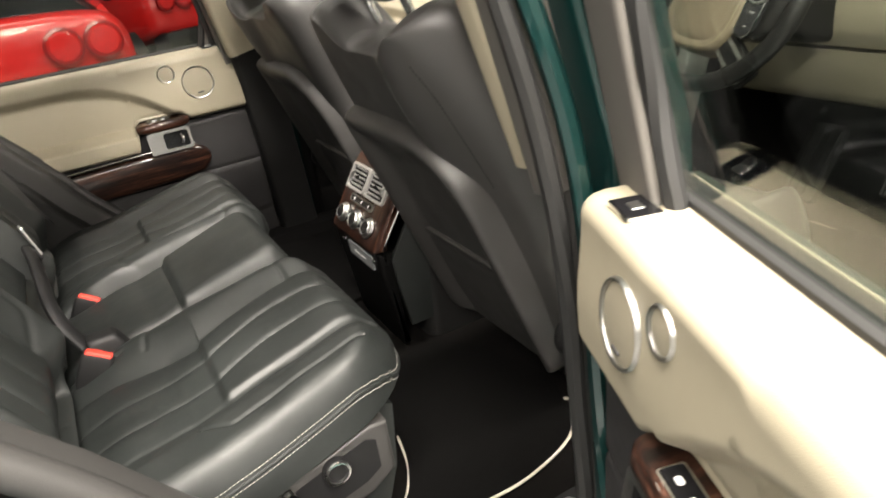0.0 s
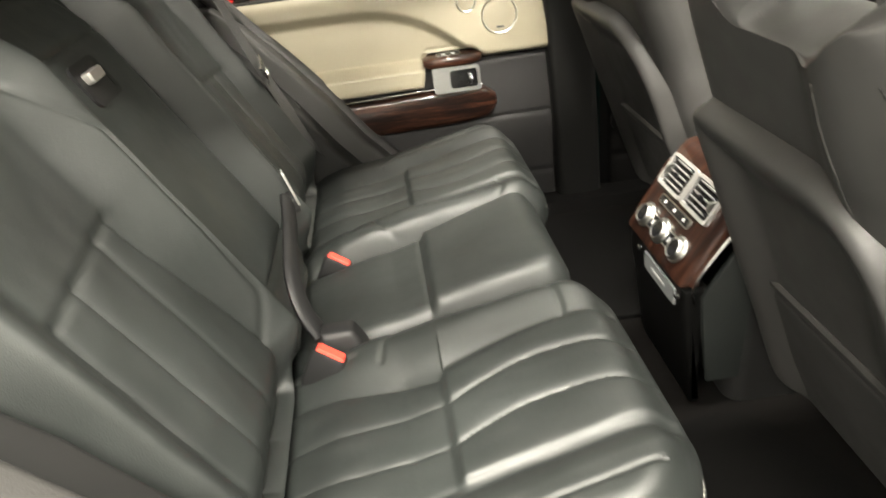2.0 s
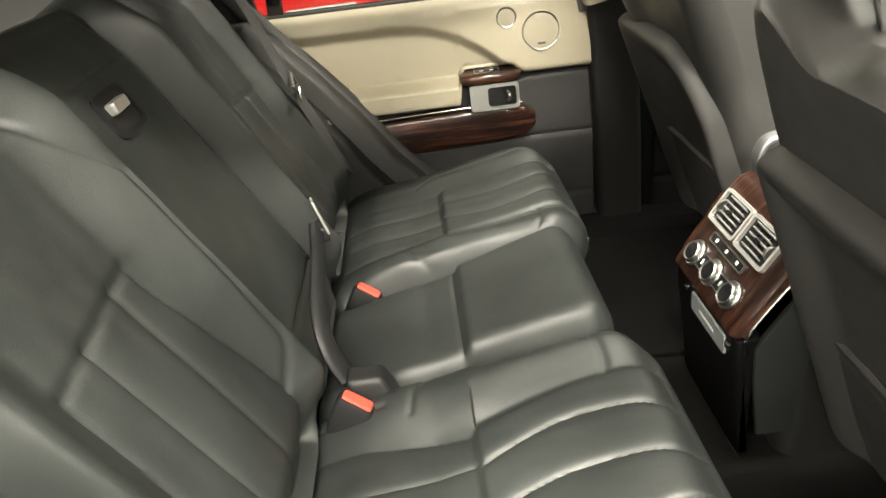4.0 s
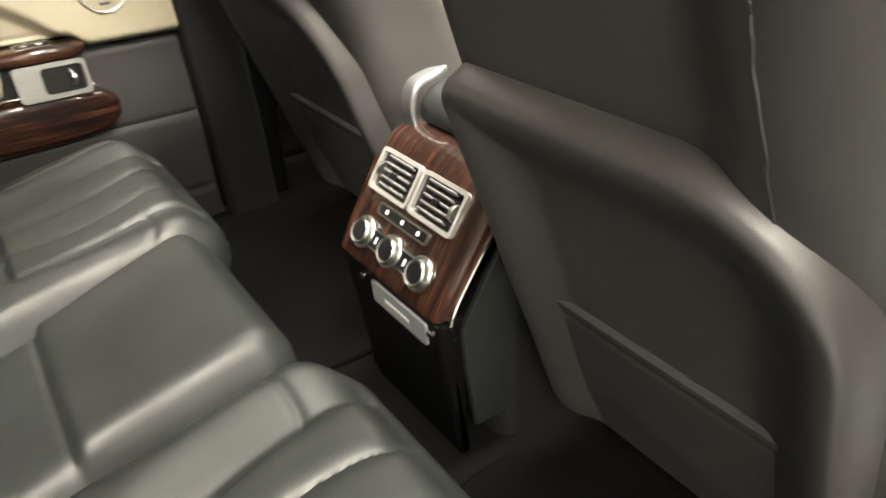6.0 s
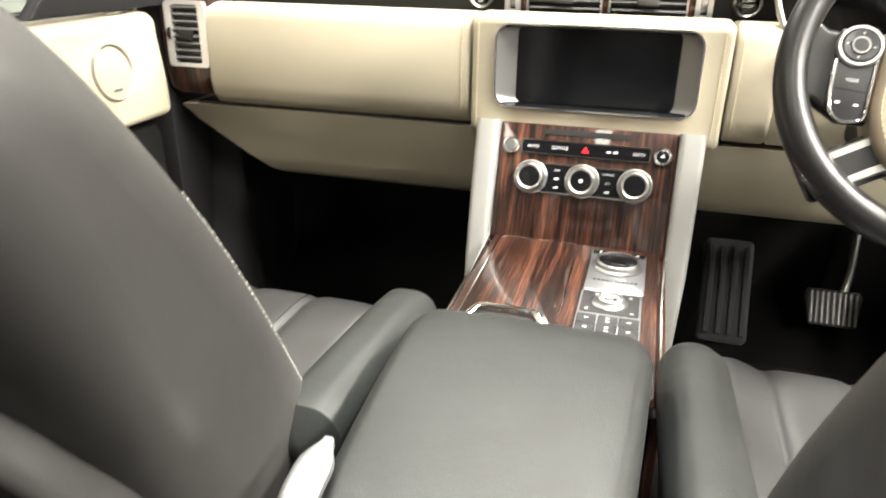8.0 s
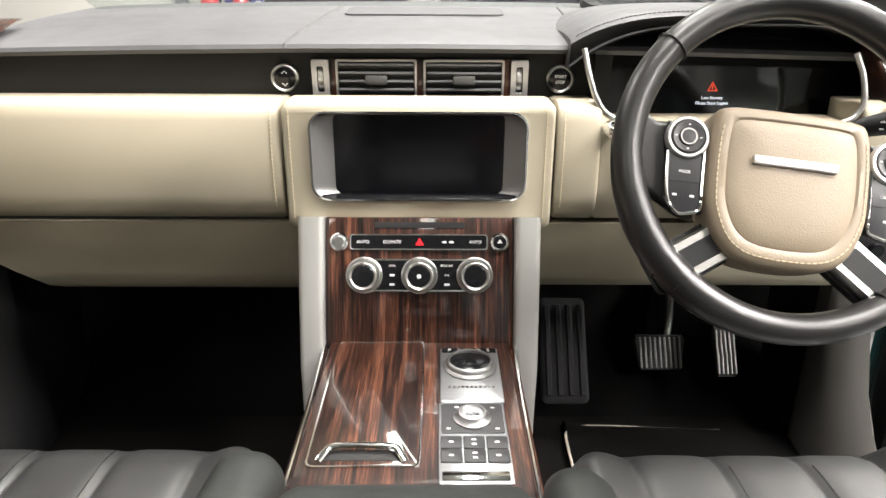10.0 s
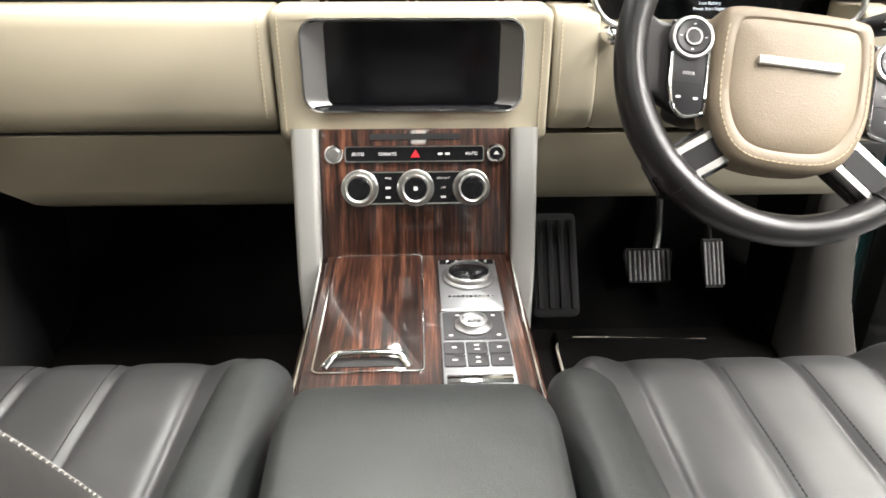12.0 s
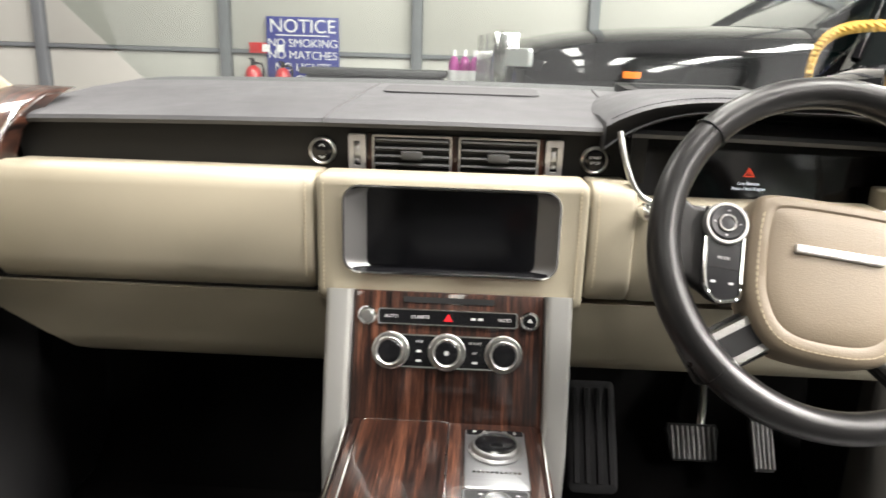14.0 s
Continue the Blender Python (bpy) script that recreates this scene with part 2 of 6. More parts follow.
GLASS = glass("clear_glass", (0.9, 0.93, 0.91))
TINT = glass("tinted_glass", (0.6, 0.63, 0.6))
CEILM = plain("ceiling_paint", (0.25, 0.25, 0.24), 0.8)
DARKSATIN = plain("satin_black", (0.022, 0.022, 0.024), 0.38)
WING = plain("silver_wing", (0.5, 0.49, 0.48), 0.34, 0.6)
PANELM = plain("white_panel", (0.45, 0.445, 0.41), 0.45, bump=0.05, scale=30, vary=0.03)
POSTM = plain("grey_post", (0.16, 0.17, 0.18), 0.5)
SIGNBLUE = plain("sign_blue", (0.02, 0.03, 0.22), 0.4)
SIGNWHITE = plain("sign_white", (0.75, 0.75, 0.75), 0.5)
BENCHM = plain("bench_grey", (0.05, 0.05, 0.052), 0.5)
PURPLE = plain("purple_plastic", (0.3, 0.02, 0.2), 0.35)
BLACKPAINT = plain("black_paint", (0.004, 0.004, 0.0045), 0.07, spec=0.4)
WHITEPAINT = paint("white_paint", (0.7, 0.7, 0.68), 0.0, 0.03)
GREYPAINT = paint("grey_paint", (0.4, 0.38, 0.38), 0.4, 0.05)
DARKGLASS = plain("dark_window", (0.01, 0.012, 0.012), 0.06)
TAILRED = plain("tail_lens", (0.5, 0.02, 0.02), 0.15)
TAILRIM = plain("tail_rim", (0.25, 0.01, 0.01), 0.2)
LAMPGLASS = plain("lamp_glass", (0.6, 0.62, 0.62), 0.12, 0.4)
AMBER = plain("amber_lens", (0.8, 0.2, 0.02), 0.25)
ROPE = plain("yellow_rope", (0.55, 0.32, 0.06), 0.8, bump=0.6, scale=200)


# ---- shape helpers ----
from mathutils.bvhtree import BVHTree

def sm(a, b, x):
    """A smooth step from 0 at a to 1 at b."""
    t = min(1, max(0, (x - a) / (b - a)))
    return t * t * (3 - 2 * t)


def groove(d, w=0.006):
    return math.exp(-(d / w) ** 2)


def pad(x0, x1, y0, y1, T, r, height=None, warp=None, depth=0.05, nx=60, ny=60, rc=None):
    """A padded cushion over a rectangle with rounded corners; height(x, y) is added to its top and warp(x, y, z) places it.
    rc: the corners' radius, or four of them (low x low y, high x low y, low x high y, high x high y)."""
    corner = rc if isinstance(rc, tuple) else (rc or r,) * 4
    bm = bmesh.new()
    grid = []

    for j in range(ny + 1):
        row = []
        for i in range(nx + 1):
            x, y = x0 + (x1 - x0) * i / nx, y0 + (y1 - y0) * j / ny
            rc = corner[(x > (x0 + x1) / 2) + 2 * (y > (y0 + y1) / 2)]
            dx, dy = min(x - x0, x1 - x), min(y - y0, y1 - y)
            cx = x0 + rc if x < (x0 + x1) / 2 else x1 - rc
            cy = y0 + rc if y < (y0 + y1) / 2 else y1 - rc
            d = min(dx, dy)
            if dx < rc and dy < rc:
                h = math.hypot(x - cx, y - cy)
                reach = max(abs(x - cx), abs(y - cy))
                if h > 1e-9:
                    x, y = cx + (x - cx) / h * reach, cy + (y - cy) / h * reach
                d = rc - reach
            k = min(1, d / r)
            z = T * math.sqrt(max(0, 1 - (1 - k) ** 2))
            if height:
                z += height(x, y) * sm(0, 0.6, k)
            row.append((x, y, z))
        grid.append(row)
    put = warp or (lambda x, y, z: (x, y, z))
    vs = [[bm.verts.new(put(*p)) for p in row] for row in grid]
    for j in range(ny):
        for i in range(nx):
            bm.faces.new((vs[j][i], vs[j][i + 1], vs[j + 1][i + 1], vs[j + 1][i]))
    idx = [(0, i) for i in range(nx)] + [(j, nx) for j in range(ny)] + [(ny, i) for i in range(nx, 0, -1)] + [(j, 0) for j in range(ny, 0, -1)]
    rim = [vs[j][i] for j, i in idx]
    low = [bm.verts.new(put(grid[j][i][0], grid[j][i][1], -depth)) for j, i in idx]
    n = len(rim)
    for k in range(n):
        bm.faces.new((rim[k], low[k], low[(k + 1) % n], rim[(k + 1) % n]))
    bm.faces.new(low[::-1])
    bmesh.ops.recalc_face_normals(bm, faces=bm.faces)
    return bm


def loft(rings, cap=True, bm=None):
    bm = bm or bmesh.new()
    vs = [[bm.verts.new(p) for p in ring] for ring in rings]
    n = len(vs[0])
    fs = []
    for a, b in zip(vs, vs[1:]):
        for k in range(n):
            fs.append(bm.faces.new((a[k], a[(k + 1) % n], b[(k + 1) % n], b[k])))
    if cap:
        fs += [bm.faces.new(vs[0][::-1]), bm.faces.new(vs[-1])]
    bmesh.ops.recalc_face_normals(bm, faces=fs)
    return bm


def rring(hw, hd, r, n=6):
    """A rounded rectangle round the origin, in the plane."""
    r = min(r, hw, hd)
    out = []
    for cx, cy, a in ((hw - r, hd - r, 0), (r - hw, hd - r, 90), (r - hw, r - hd, 180), (hw - r, r - hd, 270)):
        for k in range(n + 1):
            t = radians(a + 90 * k / n)
            out.append((cx + r * math.cos(t), cy + r * math.sin(t)))
    return out


def prism(profile, x0, x1, bevel=0.0, seg=2, bm=None):
    """A profile of (y, z), run out along x."""
    bm = bm or bmesh.new()
    a, b = [bm.verts.new((x0, *p)) for p in profile], [bm.verts.new((x1, *p)) for p in profile]
    n = len(profile)
    fs = [bm.faces.new((a[k], a[(k + 1) % n], b[(k + 1) % n], b[k])) for k in range(n)]
    fs += [bm.faces.new(a[::-1]), bm.faces.new(b)]
    bmesh.ops.recalc_face_normals(bm, faces=fs)
    if bevel:
        es = [e for e in bm.edges if any(len(f.verts) == n and f in fs[-2:] for f in e.link_faces)] if n != 4 else list(bm.edges)
        bmesh.ops.bevel(bm, geom=es, offset=bevel, segments=seg, affect="EDGES", profile=0.5)
    return bm


def curve(points, n=8):
    """A smooth line through the points (Catmull-Rom)."""
    P = [Vector(p) for p in points]
    P = [2 * P[0] - P[1]] + P + [2 * P[-1] - P[-2]]
    out = []
    for a, b, c, d in zip(P, P[1:], P[2:], P[3:]):
        for k in range(n):
            t = k / n
            out.append(0.5 * (2 * b + (c - a) * t + (2 * a - 5 * b + 4 * c - d) * t * t + (3 * b - a - 3 * c + d) * t ** 3))
    return out + [P[-2]]


def tube(points, r, n=8, closed=False, bm=None, flat=1.0, up=(0, 0, 1)):
    P = [Vector(p) for p in points]
    rings = []
    for k, p in enumerate(P):
        a, b = (P[k - 1], P[(k + 1) % len(P)]) if closed else (P[max(0, k - 1)], P[min(len(P) - 1, k + 1)])
        d = (b - a).normalized()
        s = d.cross(Vector(up))
        s = (s if s.length > 1e-4 else d.cross(Vector((1, 0, 0)))).normalized()
        t = s.cross(d)
        rr = r(k / (len(P) - 1)) if callable(r) else r
        rings.append([p + s * rr * math.cos(j / n * math.tau) + t * rr * flat * math.sin(j / n * math.tau) for j in range(n)])
    if closed:
        rings.append(rings[0])
        bm = loft(rings, False, bm)
        bmesh.ops.remove_doubles(bm, verts=bm.verts, dist=1e-6)
        return bm
    return loft(rings, True, bm)


def revolve(profile, m=None, n=32, bm=None):
    """A profile of (radius, height) turned round the z axis, then placed by m."""
    m = m or Matrix()
    rings = [[m @ Vector((max(r, 1e-5) * math.cos(k / n * math.tau), max(r, 1e-5) * math.sin(k / n * math.tau), h)) for k in range(n)] for r, h in profile]
    return loft(rings, max(profile[0][0], profile[-1][0]) < 1e-4, bm)


def plate(ring, h, m=None, bevel=0.0, bm=None, z0=0.0):
    """A flat outline of (x, y), h thick, with its top edge eased by bevel."""
    m = m or Matrix()
    rings = [[m @ Vector((x, y, z0)) for x, y in ring], [m @ Vector((x, y, z0 + h - bevel)) for x, y in ring]]
    if bevel:
        cx, cy = sum(p[0] for p in ring) / len(ring), sum(p[1] for p in ring) / len(ring)
        w = max(abs(p[0] - cx) for p in ring)
        k = 1 - bevel / w
        rings.append([m @ Vector((cx + (x - cx) * k, cy + (y - cy) * k, z0 + h)) for x, y in ring])
    return loft(rings, True, bm)


def frame_ring(outer, inner, h, m=None, bm=None, z0=0.0):
    """A flat frame between two outlines of equally many points."""
    m = m or Matrix()
    rings = [[m @ Vector((x, y, z)) for x, y in ring] for ring, z in ((outer, z0), (outer, z0 + h), (inner, z0 + h), (inner, z0))]
    bm = loft(rings + [rings[0]], False, bm)
    bmesh.ops.remove_doubles(bm, verts=bm.verts, dist=1e-7)
    return bm


def shifted(ring, dx, dy):
    return [(x + dx, y + dy) for x, y in ring]


def stitches(points, normal=(0, 0, 1), step=0.0062, size=0.0042, r=0.0011, bm=None):
    """A row of short threads along a line."""
    bm = bm or bmesh.new()
    P = [Vector(p) for p in points]
    left = 0.0
    for a, b in zip(P, P[1:]):
        d = b - a
        n = d.length
        if n < 1e-6:
            continue
        d /= n
        while left < n:
            c = a + d * left
            s = d.cross(Vector(normal)).normalized() * r
            u = Vector(normal).normalized() * r
            e = d * size
            lo = [bm.verts.new(c + q) for q in (-s - u, s - u, s + u, -s + u)]
            hi = [bm.verts.new(c + e + q) for q in (-s - u, s - u, s + u, -s + u)]
            for k in range(4):
                bm.faces.new((lo[k], lo[(k + 1) % 4], hi[(k + 1) % 4], hi[k]))
            bm.faces.new(lo[::-1]), bm.faces.new(hi)
            left += step
        left -= n
    return bm


def lettering(name, text, size, m, material, parent, depth=0.0004):
    c = bpy.data.curves.new(name, "FONT")
    c.body, c.size, c.align_x, c.align_y, c.extrude = text, size, "CENTER", "CENTER", depth
    ob = bpy.data.objects.new(name, c)
    scene.collection.objects.link(ob)
    bpy.context.view_layer.update()
    me = bpy.data.meshes.new_from_object(ob.evaluated_get(bpy.context.evaluated_depsgraph_get()))
    bpy.data.objects.remove(ob)
    me.transform(m)
    me.materials.clear()
    me.materials.append(material)
    out = new(name, me)
    out.parent = parent
    return out


def facing(origin, right, up):
    """A pose whose x runs to the right, y up, and z out of a face."""
    r, u = Vector(right).normalized(), Vector(up).normalized()
    n = r.cross(u).normalized()
    u = n.cross(r)
    return Matrix(((r.x, u.x, n.x, origin[0]), (r.y, u.y, n.y, origin[1]), (r.z, u.z, n.z, origin[2]), (0, 0, 0, 1)))


def snap(points, ob, lift=0.0008):
    """The points laid on the surface of ob, and a mean normal."""
    deps = bpy.context.evaluated_depsgraph_get()
    deps.update()
    tree = BVHTree.FromObject(ob, deps)
    out, mean = [], Vector()
    for p in points:
        co, no, _, _ = tree.find_nearest(Vector(p))
        out.append(co + no * lift)
        mean += no
    return out, mean.normalized()


def sewn(points, ob, thread, label="", r=0.0008):
    line, no = snap(points, ob, 0.0004)
    return part("stitching", stitches(line, no, r=r), thread, ob, label)


# ---- the car's own shell: floor, sills, pillars, roof, glass ----
shell = empty("car_body", "dark green four-wheel-drive car body with black and cream trim", "car")


def mirrored(bm, side):
    """Built for the right-hand side; turned over for the left-hand one."""
    if side < 0:
        bmesh.ops.transform(bm, matrix=Matrix.Diagonal((-1, 1, 1, 1)), verts=bm.verts)
        bmesh.ops.reverse_faces(bm, faces=bm.faces)
    return bm


def strut(points, ring, up=(0, 1, 0)):
    """A bar of one cross-section along a line, its width along up."""
    P = [Vector(p) for p in points]
    rings = []
    for k, p in enumerate(P):
        d = (P[min(k + 1, len(P) - 1)] - P[max(k - 1, 0)]).normalized()
        v = (Vector(up) - d * d.dot(Vector(up))).normalized()
        u = d.cross(v)
        rings.append([p + u * a + v * b for a, b in ring])
    return loft(rings)


part("floor_pan", box(-0.78, 0.78, -1.0, 1.32, 0.44, 0.5), FLOORCARPET, shell, "black carpeted floor")
part("bulkhead", prism([(1.1, 0.5), (1.28, 0.62), (1.4, 0.9), (1.45, 1.25), (1.5, 1.25), (1.5, 0.44), (1.1, 0.44)], -0.8, 0.8), CARPET, shell, "black carpeted footwell wall")
part("underbody", box(-0.86, 0.86, -2.1, 2.4, 0.26, 0.44, 0.03), PLASTIC, shell)
part("rear_bulkhead", box(-0.8, 0.8, -1.06, -1.0, 0.44, 1.12), CARPET, shell)
part("parcel_shelf", box(-0.72, 0.72, -1.9, -0.98, 1.08, 1.12, 0.01), PLASTIC, shell)
part("tailgate", prism([(-2.15, 0.5), (-2.2, 1.0), (-2.12, 1.12), (-2.04, 1.12), (-2.06, 0.5)], -0.85, 0.85), GREEN, shell)
part("tailgate_glass", prism([(-2.1, 1.12), (-1.72, 1.72), (-1.71, 1.72), (-2.09, 1.12)], -0.68, 0.68), GLASS, shell)
part("bonnet", loft([[(x, y, z) for x, z in ((-0.9 * w, 0.6), (-0.92 * w, 1.0), (-0.8 * w, h - 0.03), (-0.4 * w, h), (0.4 * w, h), (0.8 * w, h - 0.03), (0.92 * w, 1.0), (0.9 * w, 0.6))] for y, w, h in ((1.52, 1.0, 1.15), (2.0, 0.99, 1.12), (2.5, 0.94, 1.07), (2.75, 0.86, 1.0), (2.85, 0.8, 0.9))]), GREEN, shell, "dark green bonnet")
for s in (-1, 1):
    part("side_sill", mirrored(prism([(-0.98, 0.3), (-0.98, 0.47), (1.2, 0.47), (1.2, 0.3)], 0.76, 0.93, 0.01), s), GREEN, shell, "green door sill")
    # far sill trim takes the darker carpet colour, standing in for shade there
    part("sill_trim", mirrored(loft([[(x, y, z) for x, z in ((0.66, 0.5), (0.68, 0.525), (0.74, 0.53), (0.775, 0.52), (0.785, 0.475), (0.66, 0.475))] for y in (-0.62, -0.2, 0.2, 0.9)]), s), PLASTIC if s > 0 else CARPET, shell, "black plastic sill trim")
    part("door_seal", mirrored(tube(curve([(0.76, -0.02, 0.52), (0.752, -0.16, 0.5), (0.738, -0.3, 0.51), (0.722, -0.37, 0.575), (0.714, -0.445, 0.675), (0.712, -0.54, 0.785), (0.708, -0.615, 0.895), (0.705, -0.695, 0.995), (0.7, -0.765, 1.075), (0.69, -0.86, 1.2)]), 0.021, 10), s), TRIMGREY, shell, "grey rubber door seal")
    # wheel arch inside the rear door opening
    arch = [(-0.98, 0.5), (-0.31, 0.5), (-0.36, 0.58), (-0.44, 0.68), (-0.535, 0.79), (-0.61, 0.9), (-0.69, 1.0), (-0.76, 1.08), (-0.82, 1.13), (-1.0, 1.13)]
    part("arch_trim", mirrored(prism(arch, 0.628, 0.698, 0.012, 3), s), TRIMGREY, shell, "dark grey plastic wheel arch trim")
    side_arch = [(-0.98, 0.5), (-0.42, 0.5), (-0.43, 0.6), (-0.52, 0.7), (-0.6, 0.8), (-0.675, 0.91), (-0.75, 1.01), (-0.83, 1.09), (-1.0, 1.1)]
    gap = part("seat_side_trim", mirrored(prism(side_arch, 0.555, 0.632, 0.01, 3), s), BLACKBAND, shell, "black trim beside the backrest")
    part("trim_screw", mirrored(revolve([(0, 0), (0.009, 0), (0.009, 0.003), (0.006, 0.005), (0, 0.0055)], facing((0.6, -0.672, 0.908), (1, 0, 0), (0, -0.6, 0.8)), 16), s), CHROME, gap)
    outer = [(-1.2, 0.47), (-0.345, 0.47), (-0.39, 0.56), (-0.465, 0.66), (-0.56, 0.77), (-0.635, 0.88), (-0.715, 0.98), (-0.785, 1.06), (-1.2, 1.12)]
    part("quarter_flange", mirrored(prism(outer, 0.7, 0.86, 0.012, 3), s), GREEN, shell, "green door jamb")
    part("quarter_panel", mirrored(prism([(-2.1, 0.5), (-0.95, 0.5), (-0.9, 0.75), (-0.95, 1.12), (-2.12, 1.12)], 0.86, 0.95, 0.02, 3), s), GREEN, shell)
    # pillars
    part("c_pillar_trim", mirrored(strut([(0.74, -0.93, 1.1), (0.69, -1.0, 1.35), (0.6, -1.12, 1.68)], rring(0.03, 0.06, 0.02)), s), PLASTIC, shell, "dark pillar trim")
    part("c_pillar", mirrored(strut([(0.8, -0.97, 1.1), (0.74, -1.04, 1.4), (0.64, -1.15, 1.7)], rring(0.025, 0.07, 0.015)), s), GREEN, shell)
    # same trim both sides; the far one's shade is put into its colour
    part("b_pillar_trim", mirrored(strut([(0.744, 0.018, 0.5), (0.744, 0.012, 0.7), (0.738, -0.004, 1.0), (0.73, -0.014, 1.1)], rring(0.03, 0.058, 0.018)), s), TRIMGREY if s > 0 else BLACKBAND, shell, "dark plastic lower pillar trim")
    part("b_pillar_upper_trim", mirrored(strut([(0.7, -0.03, 1.085), (0.672, -0.075, 1.3), (0.61, -0.14, 1.62), (0.59, -0.15, 1.69)], rring(0.026, 0.05, 0.018)), s), CREAM, shell, "cream upper pillar trim")
    part("b_pillar_edge", mirrored(strut([(0.742, -0.045, 1.06), (0.715, -0.085, 1.3), (0.65, -0.15, 1.62), (0.625, -0.16, 1.7)], rring(0.022, 0.04, 0.012)), s), PILLARGREY, shell, "grey pillar edge")
    part("b_pillar", mirrored(strut([(0.79, 0.03, 0.46), (0.79, 0.03, 0.8), (0.778, 0.028, 1.1), (0.742, -0.01, 1.35), (0.67, -0.08, 1.7)], rring(0.03, 0.06, 0.012)), s), GREEN, shell, "green centre pillar")
    part("jamb_flange", mirrored(tube(curve([(0.795, -0.055, 0.48), (0.795, -0.058, 0.8), (0.788, -0.068, 1.1), (0.752, -0.115, 1.35), (0.678, -0.175, 1.69)]), 0.012, 8), s), GREEN, shell, "green painted jamb flange")
    part("pillar_seal", mirrored(tube(curve([(0.772, -0.07, 0.5), (0.772, -0.075, 0.8), (0.768, -0.09, 1.08), (0.735, -0.135, 1.35), (0.66, -0.2, 1.68)]), 0.012, 8), s), SEAL, shell, "rubber pillar seal")
    part("a_pillar", mirrored(strut([(0.775, 1.13, 1.2), (0.752, 0.98, 1.268), (0.738, 0.83, 1.338), (0.7, 0.64, 1.46), (0.63, 0.46, 1.61), (0.6, 0.38, 1.69)], rring(0.038, 0.03, 0.02), (1, 0, 0)), s), CREAM, shell, "cream windscreen pillar trim")
    part("a_pillar_outer", mirrored(strut([(0.84, 1.22, 1.19), (0.81, 0.98, 1.31), (0.77, 0.66, 1.48), (0.67, 0.4, 1.69)], rring(0.045, 0.02, 0.015), (1, 0, 0)), s), BLACKGLOSS, shell)
    part("roof_rail", mirrored(strut([(0.6, 0.5, 1.69), (0.59, 0.0, 1.705), (0.59, -0.6, 1.705), (0.6, -1.15, 1.69)], rring(0.05, 0.03, 0.02), (0, 0, 1)), s), CREAM, shell)
    part("grab_handle", mirrored(tube(curve([(0.545, -0.25, 1.672), (0.525, -0.28, 1.64), (0.525, -0.4, 1.64), (0.545, -0.43, 1.672)]), 0.009, 8), s), CREAM, shell)
    part("kick_panel", mirrored(prism([(0.97, 0.5), (1.2, 0.5), (1.25, 1.0), (1.0, 1.0), (0.98, 0.85)], 0.715, 0.78, 0.015, 3), s), PLASTIC, shell, "black kick panel")
    # far foot trim coloured black to imitate the dim far footwell
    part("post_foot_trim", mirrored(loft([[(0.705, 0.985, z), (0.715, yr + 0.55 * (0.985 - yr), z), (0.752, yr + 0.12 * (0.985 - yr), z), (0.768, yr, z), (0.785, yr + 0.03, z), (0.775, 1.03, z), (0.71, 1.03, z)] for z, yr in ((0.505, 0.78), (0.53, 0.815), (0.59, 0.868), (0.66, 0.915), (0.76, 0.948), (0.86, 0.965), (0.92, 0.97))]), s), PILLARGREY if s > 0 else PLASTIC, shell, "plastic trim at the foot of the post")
    part("wing", mirrored(prism([(1.2, 0.45), (1.2, 1.14), (1.6, 1.14), (2.7, 1.0), (2.7, 0.6)], 0.86, 0.95, 0.02, 2), s), GREEN, shell)
part("c_pillar_lining", prism([(-0.69, 0.86), (-0.742, 0.962), (-0.79, 1.08), (-0.797, 1.154), (-0.83, 1.4), (-0.9, 1.66), (-1.2, 1.68), (-1.2, 0.86)], -0.715, -0.69, 0.005, 2), BLACKBAND, shell, "black lining of the rear pillar")
# posts behind the closed doors
for y0, y1, z1 in ((0.86, 1.1, 1.2), (-0.1, 0.17, 1.08)):
    part("door_post", box(-0.81, -0.762, y0, y1, 0.45, z1, 0.006), PLASTIC, shell, "black door post")
# roof with a panorama glass panel
for x0, x1, y0, y1 in ((-0.58, 0.58, 0.36, 0.52), (-0.58, 0.58, -1.25, -1.02), (-0.58, -0.43, -1.02, 0.36), (0.43, 0.58, -1.02, 0.36), (-0.43, 0.43, -0.34, -0.26)):
    part("roof_lining", box(x0, x1, y0, y1, 1.7, 1.722, 0.006), CREAM, shell, "cream roof lining")
    part("roof_skin", box(x0 * 1.08, x1 * 1.08, y0, y1, 1.742, 1.756, 0.004), BLACKGLOSS, shell)
# unseen panel, added to keep lamp light through the roof off the rear backrests
part("roof_light_block", box(-0.44, 0.44, -1.03, -0.27, 1.724, 1.732, 0.003), CREAM, shell, "unseen cream panel added under the roof glass to shade the rear bench")
part("roof_glass", box(-0.5, 0.5, -1.1, 0.42, 1.758, 1.763, 0.001), GLASS, shell, "panorama roof glass").visible_shadow = False
part("roof_rear", box(-0.62, 0.62, -1.75, -1.2, 1.742, 1.756, 0.004), GREEN, shell)
part("windscreen", prism([(1.5, 1.22), (0.4, 1.74), (0.395, 1.735), (1.495, 1.215)], -0.66, 0.66), GLASS, shell, "clear windscreen").visible_shadow = False
